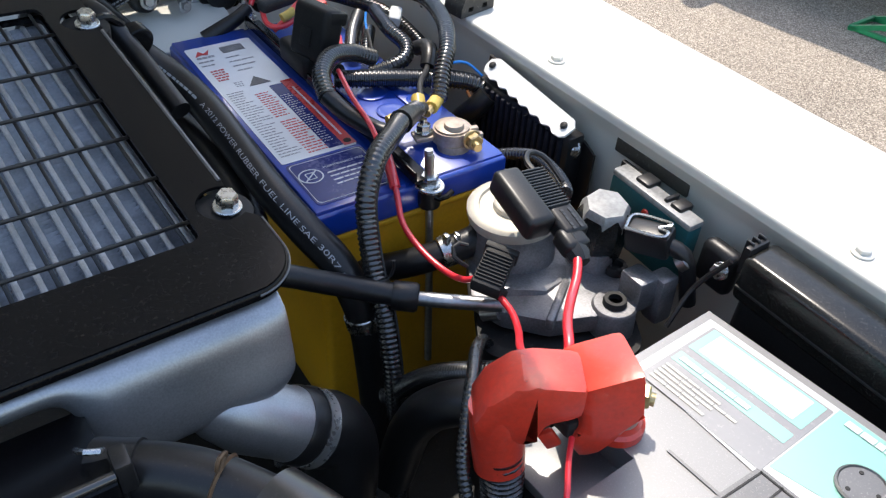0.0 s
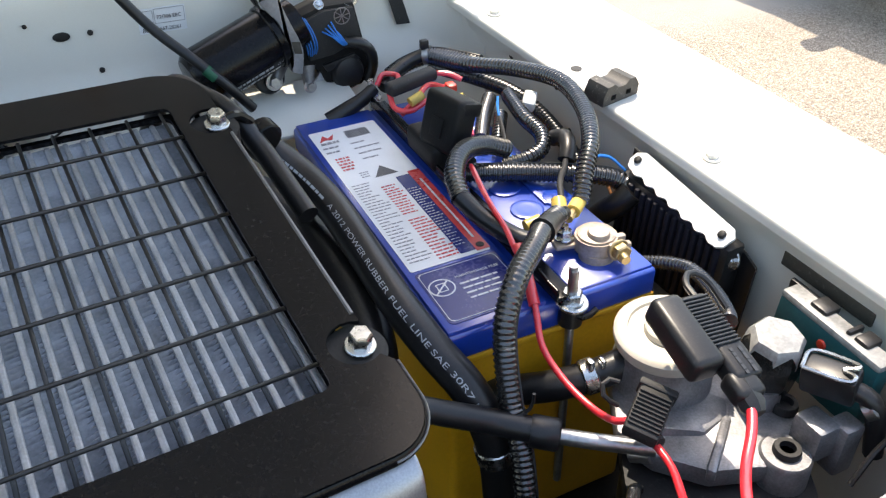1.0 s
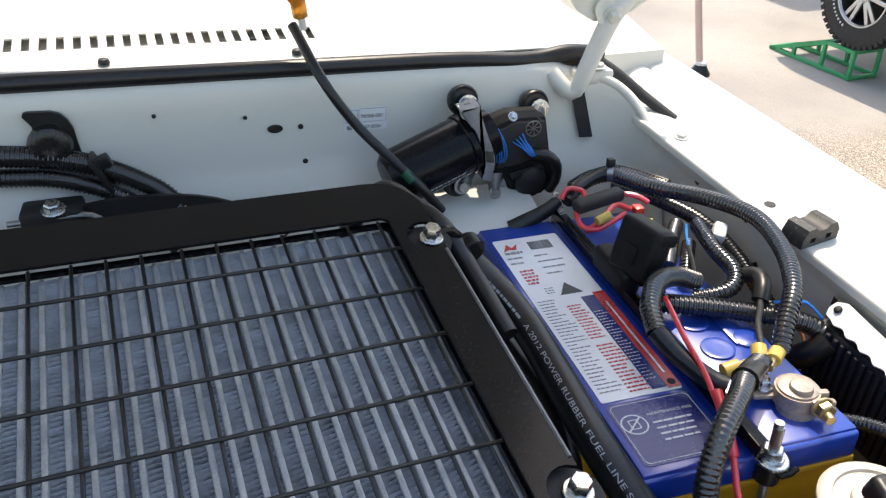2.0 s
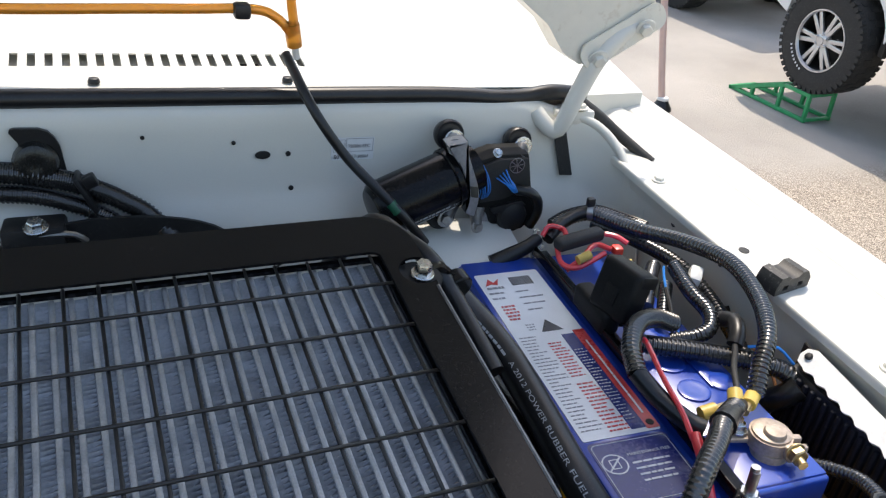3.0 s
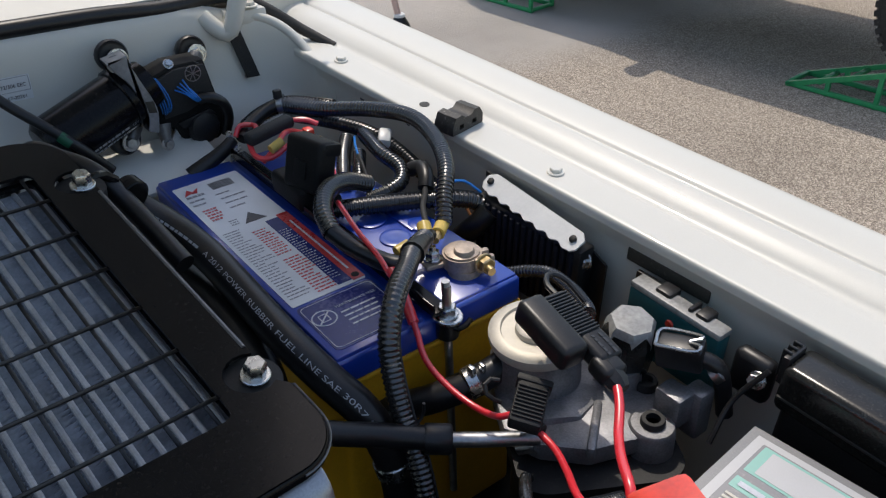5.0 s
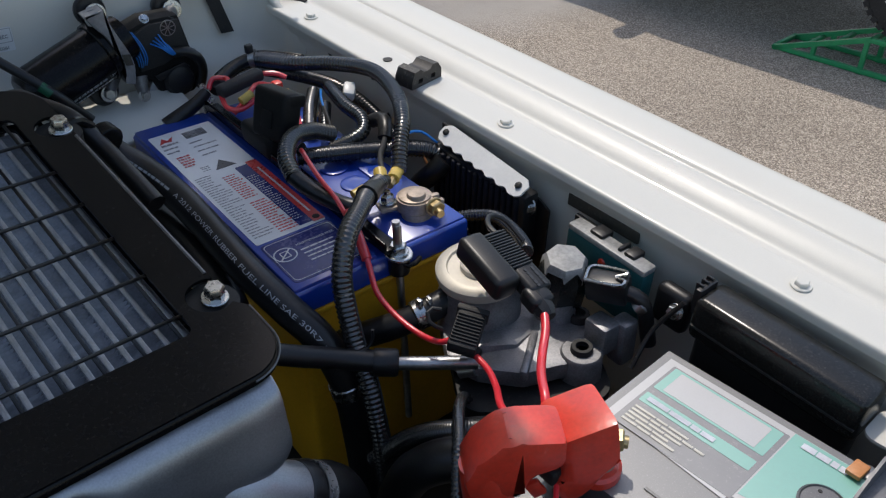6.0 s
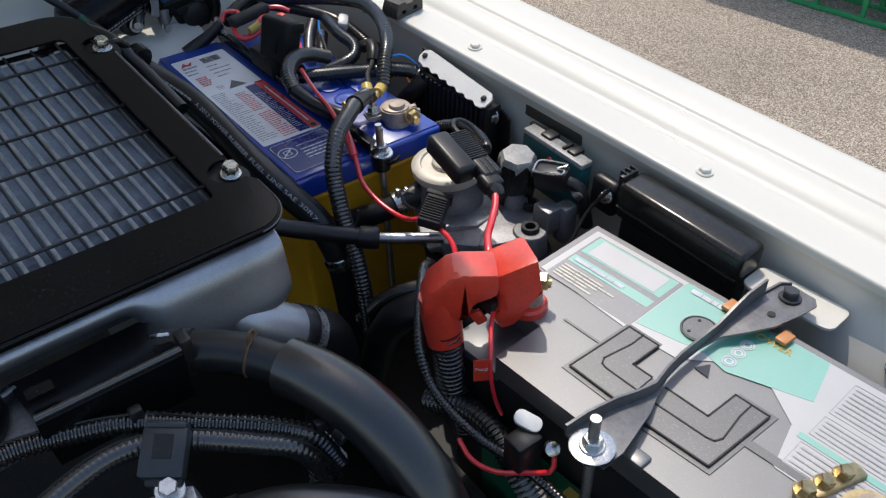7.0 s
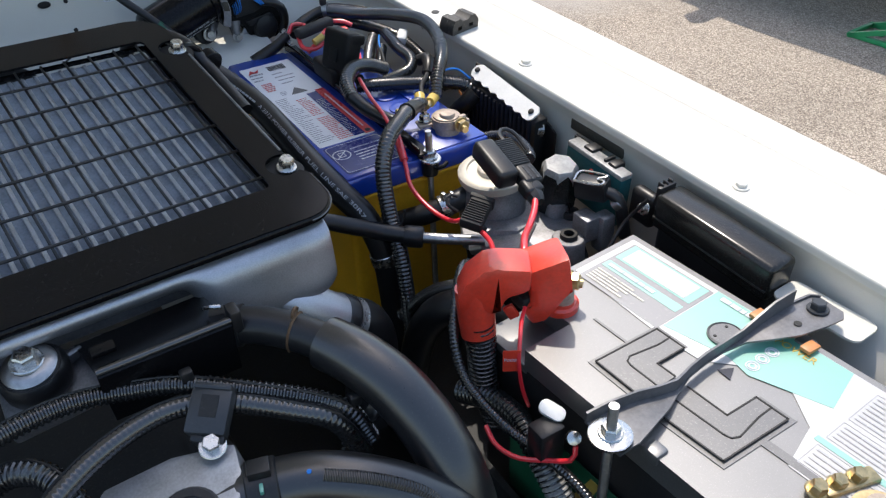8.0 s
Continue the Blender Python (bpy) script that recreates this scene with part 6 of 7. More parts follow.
for row, (a0, ln) in enumerate(((3.62, 0.042), (3.85, 0.050))):
    xx = 0.018
    while xx < 0.018 + ln:
        w = gg.uniform(0.002, 0.006)
        mm = WMX @ Matrix.Rotation(a0, 4, "Z") @ Matrix.Translation((0.0286, 0, xx + w / 2))
        box(0, 0, 0, 0.0003, 0.0026, w, mm, bm=pr)
        xx += w + 0.0012
part("print", pr, STEEL, wm)
part("can_rim", lathe([(0.0290, L - 0.006), (0.0300, L - 0.005), (0.0300, L), (0.028, L + 0.002)], WMX, 32), BLACKPAINT, wm)
BACK = Matrix.Translation((0.0107, 0.0131, -0.0733)) @ Matrix.Scale(1.042, 4)
WF = BACK @ pose(0, 0.350, 0, 90)
band_l = smooth_line([(-0.0085, 1.461), (-0.0005, 1.448), (0.0075, 1.437), (0.0125, 1.420), (0.0150, 1.407), (0.0135, 1.390)], 4)
band_r = smooth_line([(0.0105, 1.465), (0.0125, 1.453), (0.0190, 1.434), (0.0245, 1.419), (0.0270, 1.405), (0.0235, 1.385)], 4)
part("yoke", moulded([tuple(p) for p in band_r] + [tuple(p) for p in band_l[::-1]], 0.020, pose(0, 0.344, 0, 90), 0.0022), YOKE, wm, "grey cast motor yoke", 40)
part("yoke_arm", tube([(0.0020, 0.352, 1.4560), (0.0075, 0.372, 1.4520), (0.0140, 0.394, 1.4455)], 0.0085, 10, taper=0.0075), YOKE, wm)
part("brush_cover", moulded([(0.0165, 1.419), (0.0245, 1.4175), (0.0255, 1.406), (0.0180, 1.4075)], 0.003, pose(0, 0.343, 0, 90), 0.0008), BRONZE, wm, "small brown plate")
part("foot_plate", moulded([(0.0305, 1.371), (0.0410, 1.386), (0.0475, 1.366), (0.0400, 1.357), (0.0310, 1.3585)], 0.004, WF @ pose(0, 0, -0.004), 0.0012), BRIGHTALLOY, wm, "bright alloy foot")
case = [(0.021, 1.440), (0.044, 1.447), (0.077, 1.446), (0.085, 1.401), (0.095, 1.380), (0.078, 1.363), (0.046, 1.364), (0.038, 1.386), (0.023, 1.391)]
part("gear_case", moulded(case, 0.030, WF, 0.004), DEEPBLACK, wm, "black gear case", 40)
part("gear_cover", moulded([(0.025, 1.436), (0.045, 1.4435), (0.0745, 1.4425), (0.080, 1.412), (0.052, 1.401), (0.028, 1.399)], 0.006, WF @ pose(0, 0, 0.0045), 0.0015), MATT, wm, "flat black connector plate", 30)
part("gear_rib", moulded([(0.040, 1.392), (0.072, 1.398), (0.078, 1.392), (0.044, 1.385)], 0.006, WF @ pose(0, 0, 0.004), 0.0012), BLACK, wm)
part("worm_end", lathe([(0.016, 0), (0.0165, 0.004), (0.014, 0.008), (0.006, 0.010)], BACK @ axis_pose((0.064, 0.352, 1.380), (0.1, -1, 0.1)), 24), BLACK, wm)
part("mark_ring", plate([disc(0, 0, 0.0080), disc(0, 0, 0.0071)[::-1]], 0.0003, BACK @ axis_pose((0.0625, 0.3448, 1.4365), (0, -1, 0))), STEEL, wm)
for turn in (10, 55, 100, 145):
    part("mark_cross", plate([rrect(-0.0068, -0.0004, 0.0068, 0.0004, 0.0001)], 0.0003, BACK @ axis_pose((0.0625, 0.3448, 1.4365), (0, -1, 0), turn)), STEEL, wm)
bolt(BACK @ Vector((0.043, 0.350, 1.4485)), (0, -0.8, 0.6), 0.0038, ZINC, wm, 0.005, 1.3, "screw")
arms = (((0.0155, 0.398, 1.4450), (0.0140, 0.394, 1.4430)), ((0.096, 0.410, 1.428), (0.080, 0.380, 1.425)), ((-0.001, 0.362, 1.377), (0.012, 0.372, 1.392)), ((0.032, 0.358, 1.367), (0.034, 0.366, 1.384)))
for i, (p, q) in enumerate(arms):
    big = i < 3
    d = Vector((0.05, -1, 0.2))
    part("mount_arm", tube([Vector(p), Vector(p).lerp(Vector(q), 0.5), Vector(q)], 0.007 if big else 0.005, 10, taper=0.008), STRAP, wm)
    if big:
        part("grommet", lathe([(0.0140, -0.012), (0.0155, -0.006), (0.0155, -0.002), (0.0140, 0.0), (0.0120, -0.001), (0.0105, -0.001)], axis_pose(Vector(p) + Vector((-0.0025, 0.002, 0.0035)), d), 28), RUBBER, wm, "black rubber grommet")
    bolt(Vector(p) + d * 0.002, d, (0.0068, 0.0068, 0.0055, 0.0042)[i], ZINC if i < 2 else STEEL, wm, 0.006, 1.5)
for k in range(5):
    o = Vector((0.0021 * k, -0.001 * (k % 2), -0.0012 * (k % 3)))
    part("blue_wire", tube([BACK @ p for p in [Vector((0.0195, 0.348, 1.4405)) + o, Vector((0.0215 + 0.0005 * k, 0.3385, 1.430)) + o, Vector((0.0245 + 0.0004 * k, 0.3385, 1.4165)) + o, Vector((0.0275 - 0.0004 * k, 0.347, 1.405)) + o]], 0.0007, 6), BLUEWIRE, wm)
for k in range(5):
    part("blue_wire", tube([BACK @ p for p in [Vector((0.0425 + 0.0030 * k, 0.345, 1.425 + 0.0026 * (k % 4))), Vector((0.049 + 0.0018 * k, 0.333, 1.4225)), Vector((0.0555 + 0.0012 * k, 0.334, 1.4150)), Vector((0.062 + 0.0005 * k, 0.339, 1.4105))]], 0.0008, 6), BLUEWIRE, wm)
tm12 = WMX @ Matrix.Rotation(3.70, 4, "Z") @ Matrix.Translation((0.0283, 0, 0.066)) @ Matrix(((0, 0, 1, 0), (0, -1, 0, 0), (1, 0, 0, 0), (0, 0, 0, 1)))
part("print", words("12V", 0.0048, tm12), STEEL, wm)
part("wire_sleeve", tube([BACK @ Vector(p) for p in ((0.062, 0.341, 1.413), (0.074, 0.336, 1.412), (0.084, 0.336, 1.402), (0.087, 0.340, 1.386), (0.083, 0.345, 1.370))], 0.0055, 12), TAPE, wm)
part("lower_shelf", box(0, 0, 0, 0.13, 0.075, 0.006, pose(0.012, 0.352, 1.350, 16, 3, 4), 0.002), WHITE, car, "white ledge under the wiper motor")

# washer hose: black part, amber tubes and tee
hose("washer_hose", [(-0.143, 0.424, 1.527), (-0.126, 0.376, 1.490), (-0.100, 0.362, 1.450), (-0.072, 0.342, 1.421), (-0.052, 0.330, 1.400), (-0.03, 0.33, 1.37)], 0.0046, "black washer hose hanging from the bonnet", "hose")
part("cap_sleeve", tube([(-0.064, 0.336, 1.412), (-0.057, 0.332, 1.404)], 0.0056, 10), GREENDARK, wm)
am = thing("amber_washer_tube", "translucent amber washer tubes joined by a tee", "tube", (-0.15, 0.43, 1.54))
part("tube", tube([CARB @ Vector(p) for p in ((-0.75, -0.025, 0.104), (-0.45, -0.025, 0.092), (-0.25, -0.02, 0.094), (-0.18, -0.014, 0.094), (-0.158, -0.012, 0.086), (-0.145, -0.012, 0.072))], 0.0042, 12), AMBER, am)
part("tube", tube([CARB @ Vector(p) for p in ((-0.152, -0.03, 0.15), (-0.149, -0.018, 0.11), (-0.143, -0.012, 0.075))], 0.0042, 12), AMBER, am)
part("tee", tube([CARB @ Vector((-0.146, -0.012, 0.082)), CARB @ Vector((-0.142, -0.009, 0.062))], 0.0070, 12), AMBER, am)
part("tee_neck", tube([CARB @ Vector((-0.142, -0.009, 0.064)), CARB @ Vector((-0.139, -0.005, 0.050))], 0.0035, 10), WHITEPL, am)
part("tube_clip", box(-0.19, -0.02, 0.094, 0.014, 0.014, 0.013, CARB, 0.003), BLACK, am)

# ---- fuses and splices behind the blue battery ----
fx = thing("fuse_box", "matt black fuse box standing on the battery strap", "fuse box", (0.085, 0.21, 1.353))
FXM = pose(0.094, 0.181, 1.394, 0, 16, 14)
part("housing", box(0, 0, 0, 0.022, 0.043, 0.046, FXM, 0.005, 3), DEEPBLACK, fx)
part("cover_edge", box(0.004, 0.001, 0.016, 0.020, 0.046, 0.012, FXM, 0.003), DEEPBLACK, fx)
part("foot", box(0.084, 0.198, 1.366, 0.018, 0.056, 0.022, pose(0, 0, 0), 0.005, 3), DEEPBLACK, fx)
part("latch", box(-0.0115, 0.0, -0.004, 0.002, 0.014, 0.016, FXM, 0.0008), DEEPBLACK, fx)
for k in range(3):
    part("terminal", lathe([(0.006, 0), (0.006, 0.006), (0.004, 0.008)], axis_pose((0.094 + 0.002 * k, 0.178 - 0.010 * k, 1.366), (0.6, -0.6, 0.3)), 12), DEEPBLACK, fx)
ifu = thing("inline_fuse", "dark grey inline fuse with red wires", "fuse", (0.105, 0.28, 1.37))
part("fuse_body", box(0, 0, 0, 0.052, 0.014, 0.012, pose(0.106, 0.282, 1.386, 0, -4, 10), 0.004, 3), MATT, ifu)
for pts in (((0.086, 0.318, 1.372), (0.094, 0.322, 1.380), (0.104, 0.312, 1.381), (0.098, 0.292, 1.384)), ((0.084, 0.282, 1.380), (0.082, 0.266, 1.372), (0.092, 0.256, 1.371), (0.108, 0.258, 1.375), (0.124, 0.262, 1.380)), ((0.130, 0.285, 1.388), (0.142, 0.276, 1.388), (0.150, 0.268, 1.384)), ((0.086, 0.262, 1.366), (0.100, 0.262, 1.376), (0.118, 0.272, 1.384), (0.130, 0.262, 1.383)), ((0.118, 0.236, 1.380), (0.126, 0.210, 1.376), (0.120, 0.19, 1.37))):
    part("red_wire", tube(pts, 0.0026, 8, step=0.004), REDWIRE, ifu, "glossy red wire")
part("crimp", tube([(0.093, 0.256, 1.379), (0.106, 0.258, 1.383)], 0.0044, 10), YELLOWSLEEVE, ifu, "yellow crimp sleeve")
part("crimp", tube([(0.124, 0.236, 1.384), (0.133, 0.230, 1.386)], 0.0042, 10), YELLOWSLEEVE, ifu)
part("red_block", box(0.136, 0.262, 1.382, 0.009, 0.011, 0.008, pose(0, 0, 0), 0.002), RED, ifu)
hose("black_sleeve", [(0.036, 0.318, 1.346), (0.052, 0.318, 1.353), (0.072, 0.318, 1.362), (0.084, 0.322, 1.368)], 0.0090, "black rubber cable sleeve behind the battery", "sleeve", 0, RUBBER, taper=0.006)
wc = thing("wiring_plug", "small translucent white plug", "plug", (0.186, 0.208, 1.37))
part("plug_body", box(0, 0, 0, 0.012, 0.018, 0.012, pose(0.187, 0.209, 1.379, 20, 10, -35), 0.003), WHITEPL, wc)
thin = thing("signal_wire", "thin blue and white wires between the conduits", "wire", (0.15, 0.17, 1.36))
part("blue_wire", tube([(0.166, 0.228, 1.380), (0.158, 0.214, 1.379), (0.152, 0.200, 1.376)], 0.0012, 6), BLUEWIRE, thin)
part("white_wire", tube([(0.152, 0.200, 1.376), (0.145, 0.180, 1.372), (0.139, 0.165, 1.366)], 0.0018, 6), MATT, thin)
part("blue_wire", tube([(0.139, 0.165, 1.366), (0.138, 0.155, 1.362), (0.146, 0.148, 1.363)], 0.0012, 6), BLUEWIRE, thin)
# yellow lugs at the near post
for a, b in (((0.143, 0.060, 1.3745), (0.128, 0.048, 1.374)), ((0.122, 0.058, 1.380), (0.117, 0.048, 1.376)), ((0.092, 0.052, 1.369), (0.104, 0.052, 1.371))):
    lug = solo("cable_lug", tube([Vector(a), Vector(b)], 0.0056, 12), YELLOWSLEEVE, "yellow sleeved cable lug at the battery post", "lug", "yellow lugs")
    part("lug_tongue", tube([Vector(b), Vector(b) + (Vector(b) - Vector(a)).normalized() * 0.010], 0.0035, 8), BRASS, lug)
tied = thing("cable_tie", "black cable tie knob on the conduit", "cable tie", (0.147, 0.334, 1.385))
part("tie_head", box(0.143, 0.334, 1.396, 0.008, 0.006, 0.009, pose(0, 0, 0), 0.001), BLACK, tied)
part("tie_band", lathe([(0.0095, -0.003), (0.0100, 0), (0.0095, 0.003)], axis_pose((0.147, 0.336, 1.384), (0.7, -0.6, 0.1)), 18), STEEL, tied)

# ---- harness at the left of the firewall ----
hose("wiring_conduit", [(-0.52, 0.390, 1.452), (-0.44, 0.388, 1.449), (-0.387, 0.386, 1.444), (-0.360, 0.385, 1.440), (-0.333, 0.385, 1.432), (-0.311, 0.384, 1.422), (-0.292, 0.382, 1.411), (-0.272, 0.378, 1.396), (-0.24, 0.36, 1.36)], 0.0092, "black corrugated harness along the firewall", "conduit", 0.0011)
hose("wiring_conduit", [(-0.52, 0.388, 1.430), (-0.44, 0.386, 1.429), (-0.390, 0.383, 1.426), (-0.362, 0.381, 1.423), (-0.336, 0.380, 1.414), (-0.315, 0.378, 1.404), (-0.295, 0.374, 1.388), (-0.27, 0.36, 1.35)], 0.0078, "black corrugated harness along the firewall", "conduit", 0.0011)
tie2 = thing("cable_tie", "black cable tie round the harness", "cable tie", (-0.315, 0.39, 1.43))
part("tie_band", box(0, 0, 0, 0.005, 0.022, 0.036, pose(-0.322, 0.381, 1.424, 0, -22, 0), 0.002), BLACK, tie2)
part("tie_head", box(0, 0, 0, 0.011, 0.008, 0.012, pose(-0.317, 0.372, 1.438, 0, -22, 0), 0.002), BLACK, tie2)
gm = thing("rubber_grommet", "black rubber grommet on the firewall with a bracket", "grommet", (-0.36, 0.41, 1.44))
part("bracket", plate([[(-0.020, 0.019), (-0.019, 0.0215), (-0.016, 0.0225), (0.002, 0.022), (0.009, 0.0195), (0.014, 0.014), (0.0175, 0.006), (0.019, -0.006), (0.023, -0.030), (-0.014, -0.030), (-0.014, 0.010)]], 0.004, CARB @ pose(-0.356, -0.007, -0.032, 90)), BLACK, gm)
part("grommet", lathe([(0.0185, 0), (0.0185, 0.006), (0.016, 0.012), (0.010, 0.014), (0.006, 0.013)], axis_pose((-0.358, 0.392, 1.450), (0.05, -1, 0.15)), 24), DUSTYBLACK, gm)
fit_ = thing("brake_fitting", "brass and steel pipe fitting behind the intercooler", "fitting", (-0.36, 0.36, 1.39))
part("body", box(-0.365, 0.365, 1.392, 0.05, 0.03, 0.03, pose(0, 0, 0), 0.004), DARKBAY, fit_)
bolt((-0.362, 0.355, 1.406), (0, -0.2, 1), 0.007, ZINC, fit_, 0.008)
part("pipe", tube([(-0.40, 0.355, 1.398), (-0.34, 0.352, 1.400), (-0.325, 0.355, 1.390)], 0.0028, 8), STEEL, fit_)

# ---- front of the engine ----
cv = thing("engine_cover", "glossy black plastic cover under the intercooler tank", "cover", (-0.22, -0.16, 1.33))
lid_rows = []
for k in range(9):
    f = k / 8
    back, front = Vector((-0.267 + 0.090 * f, -0.130, 1.374 + 0.004 * f)), Vector((-0.261 + 0.088 * f, -0.198 + 0.006 * f, 1.401 - 0.004 * f))
    lid_rows.append([back, back.lerp(front, 0.4) + Vector((0, 0, 0.0015)), front, front + Vector((0, -0.0035, -0.003)), front + Vector((0, -0.003, -0.010)), front + Vector((0.002, 0.006, -0.05))])
part("panel", sheet(lid_rows, Matrix(), back=0.0022), BLACKPAINT, cv)
part("ledge", tube([lid_rows[0][2] + Vector((0, -0.001, 0)), lid_rows[4][2] + Vector((0, -0.001, 0)), lid_rows[8][2] + Vector((0, -0.001, 0))], 0.0026, 10), CONDUIT, cv)
part("end_tab", box(-0.252, -0.178, 1.4005, 0.016, 0.010, 0.004, pose(0, 0, 0), 0.0015), BLACKPAINT, cv)
part("clip", box(-0.169, -0.188, 1.394, 0.008, 0.014, 0.018, None, 0.002), BLACK, cv)
part("wire_latch", tube([(-0.184, -0.170, 1.396), (-0.182, -0.178, 1.402), (-0.176, -0.182, 1.403), (-0.174, -0.178, 1.398)], 0.0014, 8), ZINC, cv)
it = thing("intake_hose", "wide black rubber intake hose with a spring band", "hose", (-0.10, -0.27, 1.30))
part("inner_hose", tube([(-0.166, -0.178, 1.379), (-0.150, -0.189, 1.378), (-0.134, -0.204, 1.3755), (-0.112, -0.234, 1.371)], 0.0135, 28), RUBBER, it)
part("outer_hose", tube([(-0.119, -0.223, 1.372), (-0.107, -0.248, 1.370), (-0.095, -0.276, 1.360), (-0.086, -0.304, 1.340), (-0.081, -0.328, 1.312), (-0.080, -0.342, 1.27), (-0.080, -0.347, 1.18)], 0.0190, 32, taper=0.0225), SHINYRUBBER, it, "satin black outer hose")
sm = axis_pose((-0.134, -0.204, 1.3755), (0.66, -0.74, -0.12))
part("spring_band", lathe([(0.0137, -0.0010), (0.0149, 0), (0.0137, 0.0010)], sm, 32), RUSTY, it, "rusty spring band")
part("band_loop", tube([sm @ Vector((0.0, 0.0142, 0)), sm @ Vector((0.004, 0.019, 0)), sm @ Vector((-0.002, 0.022, 0)), sm @ Vector((-0.004, 0.0165, 0))], 0.0012, 8, step=0.002), RUSTY, it)
part("spout", tube([(-0.180, -0.170, 1.379), (-0.163, -0.181, 1.379)], 0.0152, 20), BLACK, it)
hose("wiring_conduit", [(-0.40, -0.235, 1.386), (-0.335, -0.205, 1.385), (-0.283, -0.193, 1.381), (-0.241, -0.200, 1.377), (-0.212, -0.213, 1.376), (-0.185, -0.230, 1.371), (-0.150, -0.250, 1.361), (-0.126, -0.262, 1.345), (-0.112, -0.264, 1.31)], 0.0068, "black corrugated conduit across the engine front", "conduit", 0.0011, pitch=0.0040)
hose("wiring_conduit", [(-0.345, -0.285, 1.36), (-0.303, -0.249, 1.367), (-0.267, -0.231, 1.371), (-0.230, -0.224, 1.372), (-0.197, -0.234, 1.369), (-0.162, -0.255, 1.360), (-0.138, -0.268, 1.347), (-0.122, -0.272, 1.31)], 0.0070, "black split conduit clipped to the engine", "conduit", 0.0004, pitch=0.0036)
for p in ((-0.212, -0.213, 1.384), (-0.120, -0.262, 1.352)):
    t3 = thing("cable_tie", "black cable tie round the front conduits", "cable tie", p, "front cable ties")
    part("tie_head", box(*p, 0.008, 0.007, 0.009, None, 0.0015), BLACK, t3)
cb = thing("conduit_clip", "black plastic conduit clip bolted to the engine", "clip", (-0.208, -0.242, 1.35))
CBM = pose(-0.2085, -0.2425, 1.374, 28, 4, -36)
part("clip_body", box(0, 0, 0, 0.026, 0.029, 0.012, CBM, 0.002), CLIPGREY, cb)
part("clip_hinge", box(0, 0.0155, 0.001, 0.024, 0.004, 0.012, CBM, 0.0015), CLIPGREY, cb)
part("clip_window", box(0, 0.003, 0.0055, 0.011, 0.014, 0.002, CBM), DARKBAY, cb)
part("clip_foot", box(0.002, -0.016, -0.012, 0.022, 0.006, 0.03, CBM, 0.002), BLACK, cb)
bolt((-0.2150, -0.2600, 1.364), (-0.1, -0.35, 1), 0.0060, ZINC, cb, 0.008, 1.45)
ec = thing("engine_casting", "cast aluminium engine bracket with a bolted flange", "casting", (-0.25, -0.28, 1.30))
ca = [(-0.062, -0.030), (-0.050, 0.000), (-0.010, 0.016), (0.030, 0.020), (0.036, 0.0), (0.038, -0.040), (0.0, -0.050), (-0.05, -0.052)]
part("bracket", moulded(ca, 0.03, pose(-0.237, -0.264, 1.354, 10, -6, -28), 0.004), BRIGHTALLOY, ec)
part("port", lathe([(0.020, -0.03), (0.020, 0.0), (0.018, 0.003), (0.013, 0.003), (0.012, -0.004), (0.002, -0.004)], pose(-0.243, -0.292, 1.350, 14, -8), 28), BLACK, ec)
part("port_ring", lathe([(0.0135, 0), (0.0135, 0.003), (0.010, 0.004), (0.008, 0.001)], pose(-0.243, -0.292, 1.348, 14, -8), 24), ALLOY, ec)
bh = thing("radiator_hose", "thick braided black radiator hose with a plastic strap", "hose", (-0.15, -0.31, 1.30))
part("hose", tube([(-0.225, -0.285, 1.335), (-0.200, -0.288, 1.339), (-0.168, -0.300, 1.341), (-0.138, -0.318, 1.335), (-0.112, -0.334, 1.320), (-0.09, -0.350, 1.295), (-0.08, -0.37, 1.24)], 0.0185, 28), SHINYRUBBER, bh)
stm = axis_pose((-0.197, -0.2895, 1.340), (0.95, -0.28, 0.02))
part("strap", lathe([(0.0190, -0.010), (0.0202, -0.009), (0.0202, 0.009), (0.0190, 0.010)], stm, 32), BLACK, bh)
part("strap_buckle", box(0.0, 0.0215, 0, 0.012, 0.007, 0.014, stm, 0.001), BLACK, bh)
part("green_mark", box(-0.010, 0.0168, 0.0, 0.010, 0.003, 0.0024, stm, 0.0005), TEAL, bh)
part("blue_dot", lathe([(0.0016, 0), (0.0014, 0.0005), (0.0004, 0.0007)], axis_pose((-0.172, -0.3055, 1.3585), (-0.2, -0.5, 0.9)), 12), BLUEWIRE, bh)
br = tube([(-0.165, -0.3105, 1.3555), (-0.138, -0.327, 1.350), (-0.114, -0.341, 1.336), (-0.095, -0.354, 1.312)], 0.0045, 8, ridge=0.0006, pitch=0.002)
part("braid", br, SHINYRUBBER, bh)
hose("wiring_conduit", [(-0.36, -0.225, 1.355), (-0.331, -0.212, 1.361), (-0.312, -0.221, 1.365), (-0.300, -0.237, 1.360), (-0.296, -0.25, 1.345), (-0.30, -0.27, 1.31)], 0.0085, "black corrugated conduit curling down", "conduit", 0.0011, pitch=0.0040)
em = thing("rubber_mount", "round rubber mount with a steel cap on a grey bracket", "mount", (-0.31, -0.155, 1.34))
MM = pose(-0.295, -0.150, 1.380, 10, -6, 0)
part("cushion", lathe([(0.021, -0.012), (0.0225, -0.008), (0.0225, 0.002), (0.0195, 0.006), (0.012, 0.006)], MM, 28), RUBBER, em)
part("cap", lathe([(0.018, 0.005), (0.018, 0.008), (0.015, 0.011), (0.010, 0.012), (0.002, 0.012)], MM, 28), STEEL, em)
bolt(MM @ Vector((0, 0, 0.012)), (0, -0.15, 1), 0.0075, ZINC, em, 0.009)
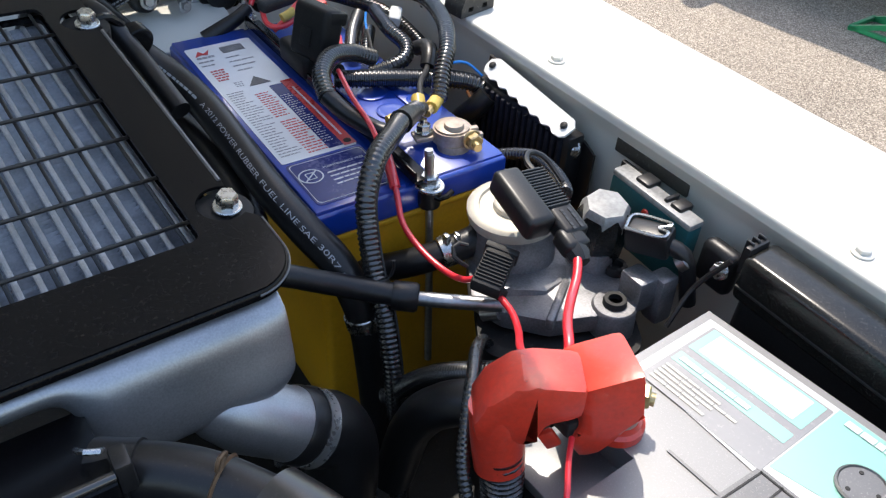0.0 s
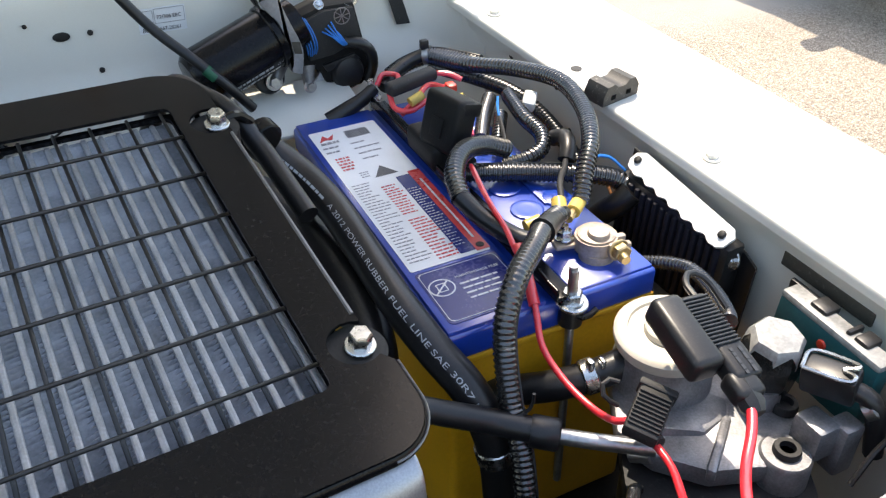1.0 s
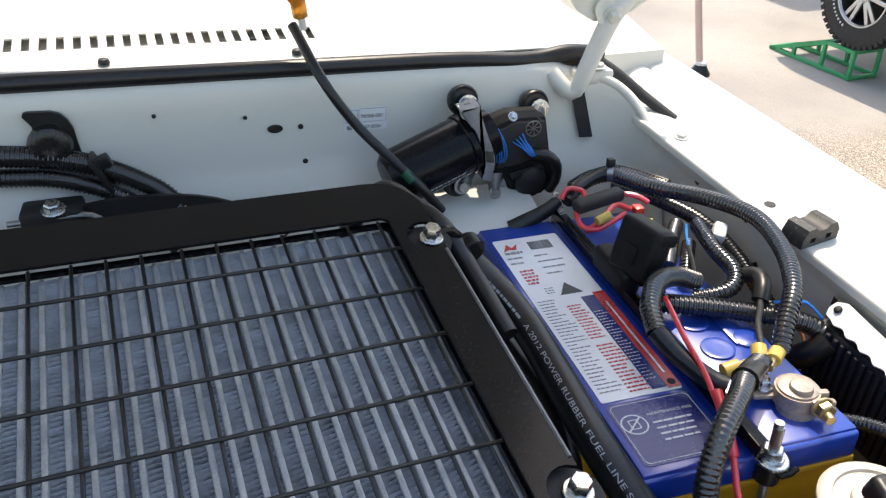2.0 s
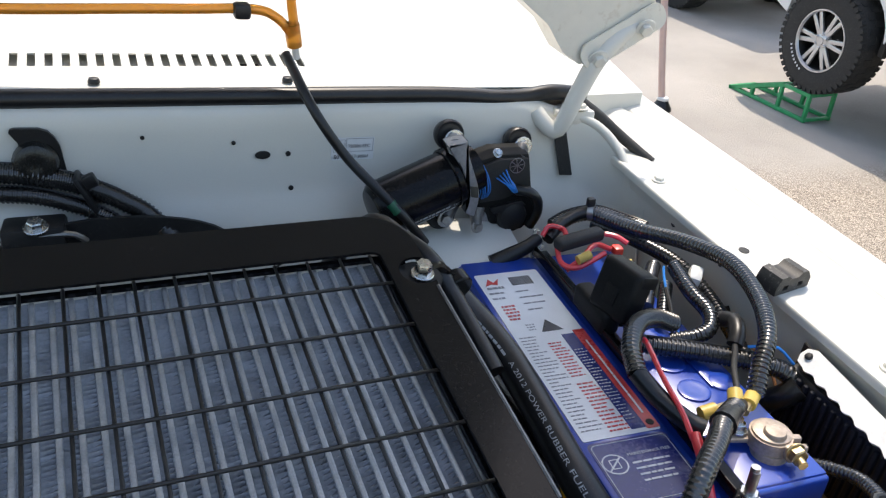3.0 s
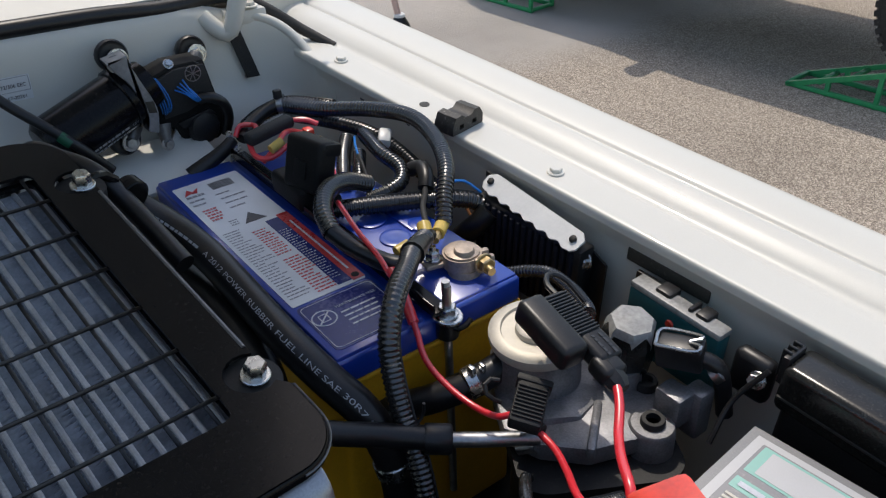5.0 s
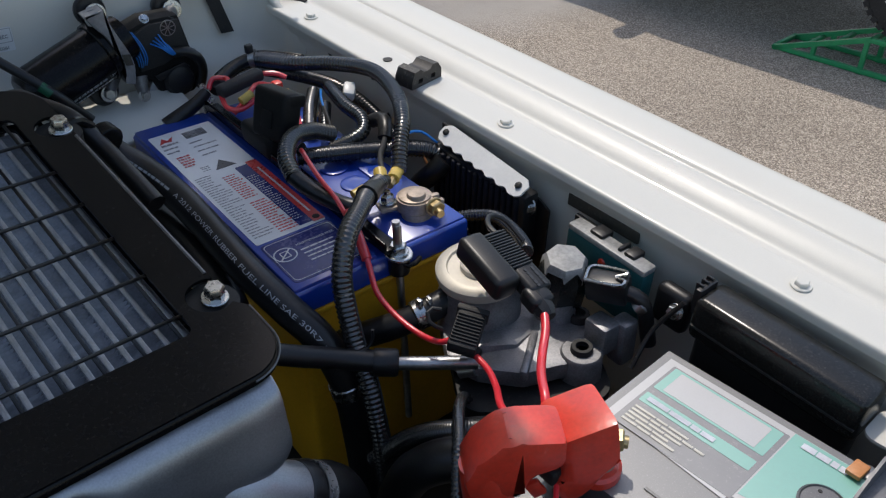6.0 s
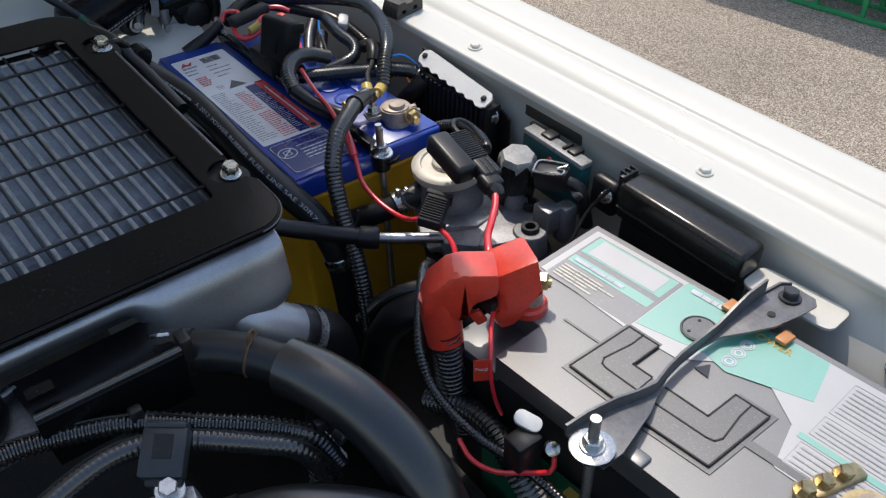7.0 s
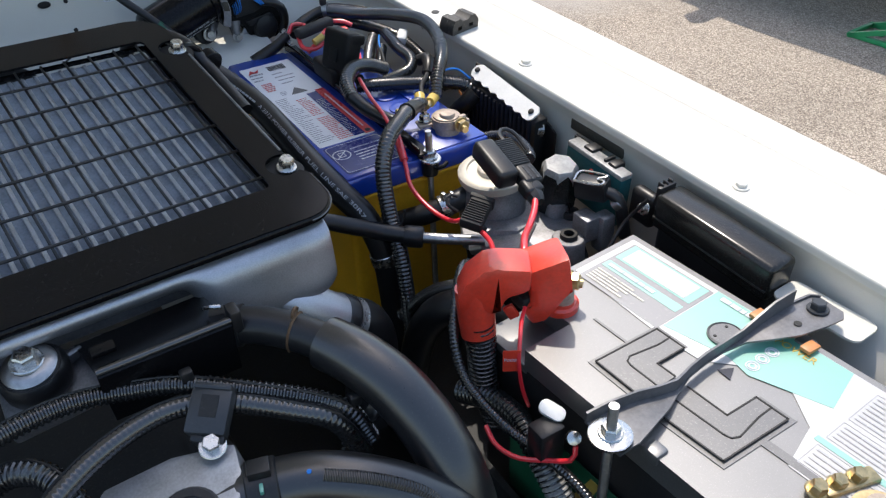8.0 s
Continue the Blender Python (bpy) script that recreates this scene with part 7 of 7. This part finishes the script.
part("bracket", box(0.010, -0.004, -0.020, 0.075, 0.050, 0.012, MM, 0.003), ALLOY, em)
part("ear", box(0.026, -0.006, -0.002, 0.012, 0.004, 0.022, MM @ pose(0, 0, 0, 20, 20, 30), 0.0015), ALLOY, em)
spv = hose("coil_conduit", [(-0.120, -0.250, 1.335), (-0.128, -0.262, 1.318), (-0.135, -0.272, 1.30)], 0.0050, "short black coiled conduit below the hose", "conduit", 0.0014, pitch=0.0036)
part("side_clip", box(0, 0, 0, 0.006, 0.010, 0.014, pose(-0.107, -0.262, 1.333, 20, 30, 20), 0.002), STEEL, spv)

# ---- cables by the second battery ----
hose("wiring_conduit", [(0.080, -0.112, 1.275), (0.060, -0.130, 1.305), (0.036, -0.156, 1.330), (0.012, -0.186, 1.346), (-0.004, -0.205, 1.337), (-0.015, -0.220, 1.321), (-0.019, -0.237, 1.301), (-0.018, -0.260, 1.290), (-0.012, -0.290, 1.281), (-0.003, -0.320, 1.277), (0.004, -0.360, 1.270), (0.006, -0.40, 1.25)], 0.0041, "slim black corrugated conduit by the battery", "conduit", 0.0007, pitch=0.003)
gc = hose("earth_cable", [(-0.010, -0.222, 1.262), (0.000, -0.250, 1.272), (0.004, -0.280, 1.274), (0.000, -0.308, 1.268), (0.000, -0.332, 1.252), (0.004, -0.36, 1.22)], 0.0100, "thick black corrugated cable beside the battery", "cable", 0.0012, pitch=0.0040)
# paler grey stretch of the cable
part("pale_stretch", tube([(0.0, -0.312, 1.2660), (0.0, -0.332, 1.252), (0.003, -0.352, 1.230)], 0.0103, 16, ridge=0.0012, pitch=0.0040), WORNLITGREY, gc, "pale stretch of the cable")
hose("black_hose", [(0.012, -0.085, 1.235), (0.026, -0.118, 1.278), (0.045, -0.150, 1.300), (0.070, -0.168, 1.302), (0.10, -0.176, 1.296)], 0.0075, "braided black hose under the filter", "hose", 0.0005, CONDUIT, pitch=0.002)
hose("black_hose", [(0.004, -0.105, 1.17), (0.010, -0.125, 1.245), (0.020, -0.150, 1.285), (0.040, -0.172, 1.292), (0.06, -0.19, 1.27)], 0.0150, "smooth black hose bend behind the red cover", "hose")
tagw = thing("cable_tag", "red cable with a small red tag", "cable", (0.003, -0.29, 1.30))
part("red_wire", tube([(0.030, -0.250, 1.352), (0.018, -0.262, 1.352), (0.008, -0.274, 1.349), (0.004, -0.279, 1.330), (0.005, -0.283, 1.308), (0.009, -0.286, 1.290)], 0.0016, 8), REDWIRE, tagw)
TG = Matrix.Translation((0.0015, -0.2765, 1.3330)) @ Matrix((E1, Vector((0.02, 0.03, 1)).normalized(), -E2)).transposed().to_4x4()
tg = part("tag", plate([rrect(-0.0085, -0.0100, 0.0045, 0.0100, 0.0006)], 0.0004, TG), RED, tagw, "folded red paper tag")
part("print", words("Positive", 0.0042, TG @ pose(-0.0078, 0.0, 0.0003)), PALEPRINT, tg)
hose("red_wire", [(-0.030, -0.286, 1.292), (-0.032, -0.302, 1.288), (-0.026, -0.320, 1.288), (-0.012, -0.336, 1.292), (-0.002, -0.350, 1.300), (0.002, -0.348, 1.310)], 0.0019, "loose red wire looping by the battery", "wire", 0, REDWIRE, sides=8)
wk = thing("white_post_cap", "grey-white plastic cap on a black holder", "cap", (0.0, -0.318, 1.29))
part("cap", moulded(rrect(-0.010, -0.0055, 0.010, 0.0055, 0.005, 4), 0.006, pose(0.002, -0.3215, 1.322, 25, 15, -62), 0.001), WHITEPL, wk)
part("holder", box(-0.006, -0.326, 1.300, 0.022, 0.018, 0.032, pose(0, 0, 0), 0.003), BLACK, wk)
part("stud", lathe([(0.005, 0), (0.005, 0.006), (0.002, 0.007)], axis_pose((0.004, -0.342, 1.312), (-0.3, -0.6, 0.6)), 14), ZINC, wk)
tray = solo("battery_tray", box(0.105, -0.20, 1.105, 0.22, 0.66, 0.010, None, 0.003), DARKBAY, "dark battery tray", "tray")
# unseen sheet added to keep yellow bounce off the inner wing
part("dark_side_sheet", box(0.193, 0.165, 1.205, 0.004, 0.27, 0.20), DARKBAY, tray)
part("dark_side_sheet", box(-0.002, -0.36, 1.15, 0.006, 0.3, 0.08, pose(0, 0, 0)), DARKBAY, tray)
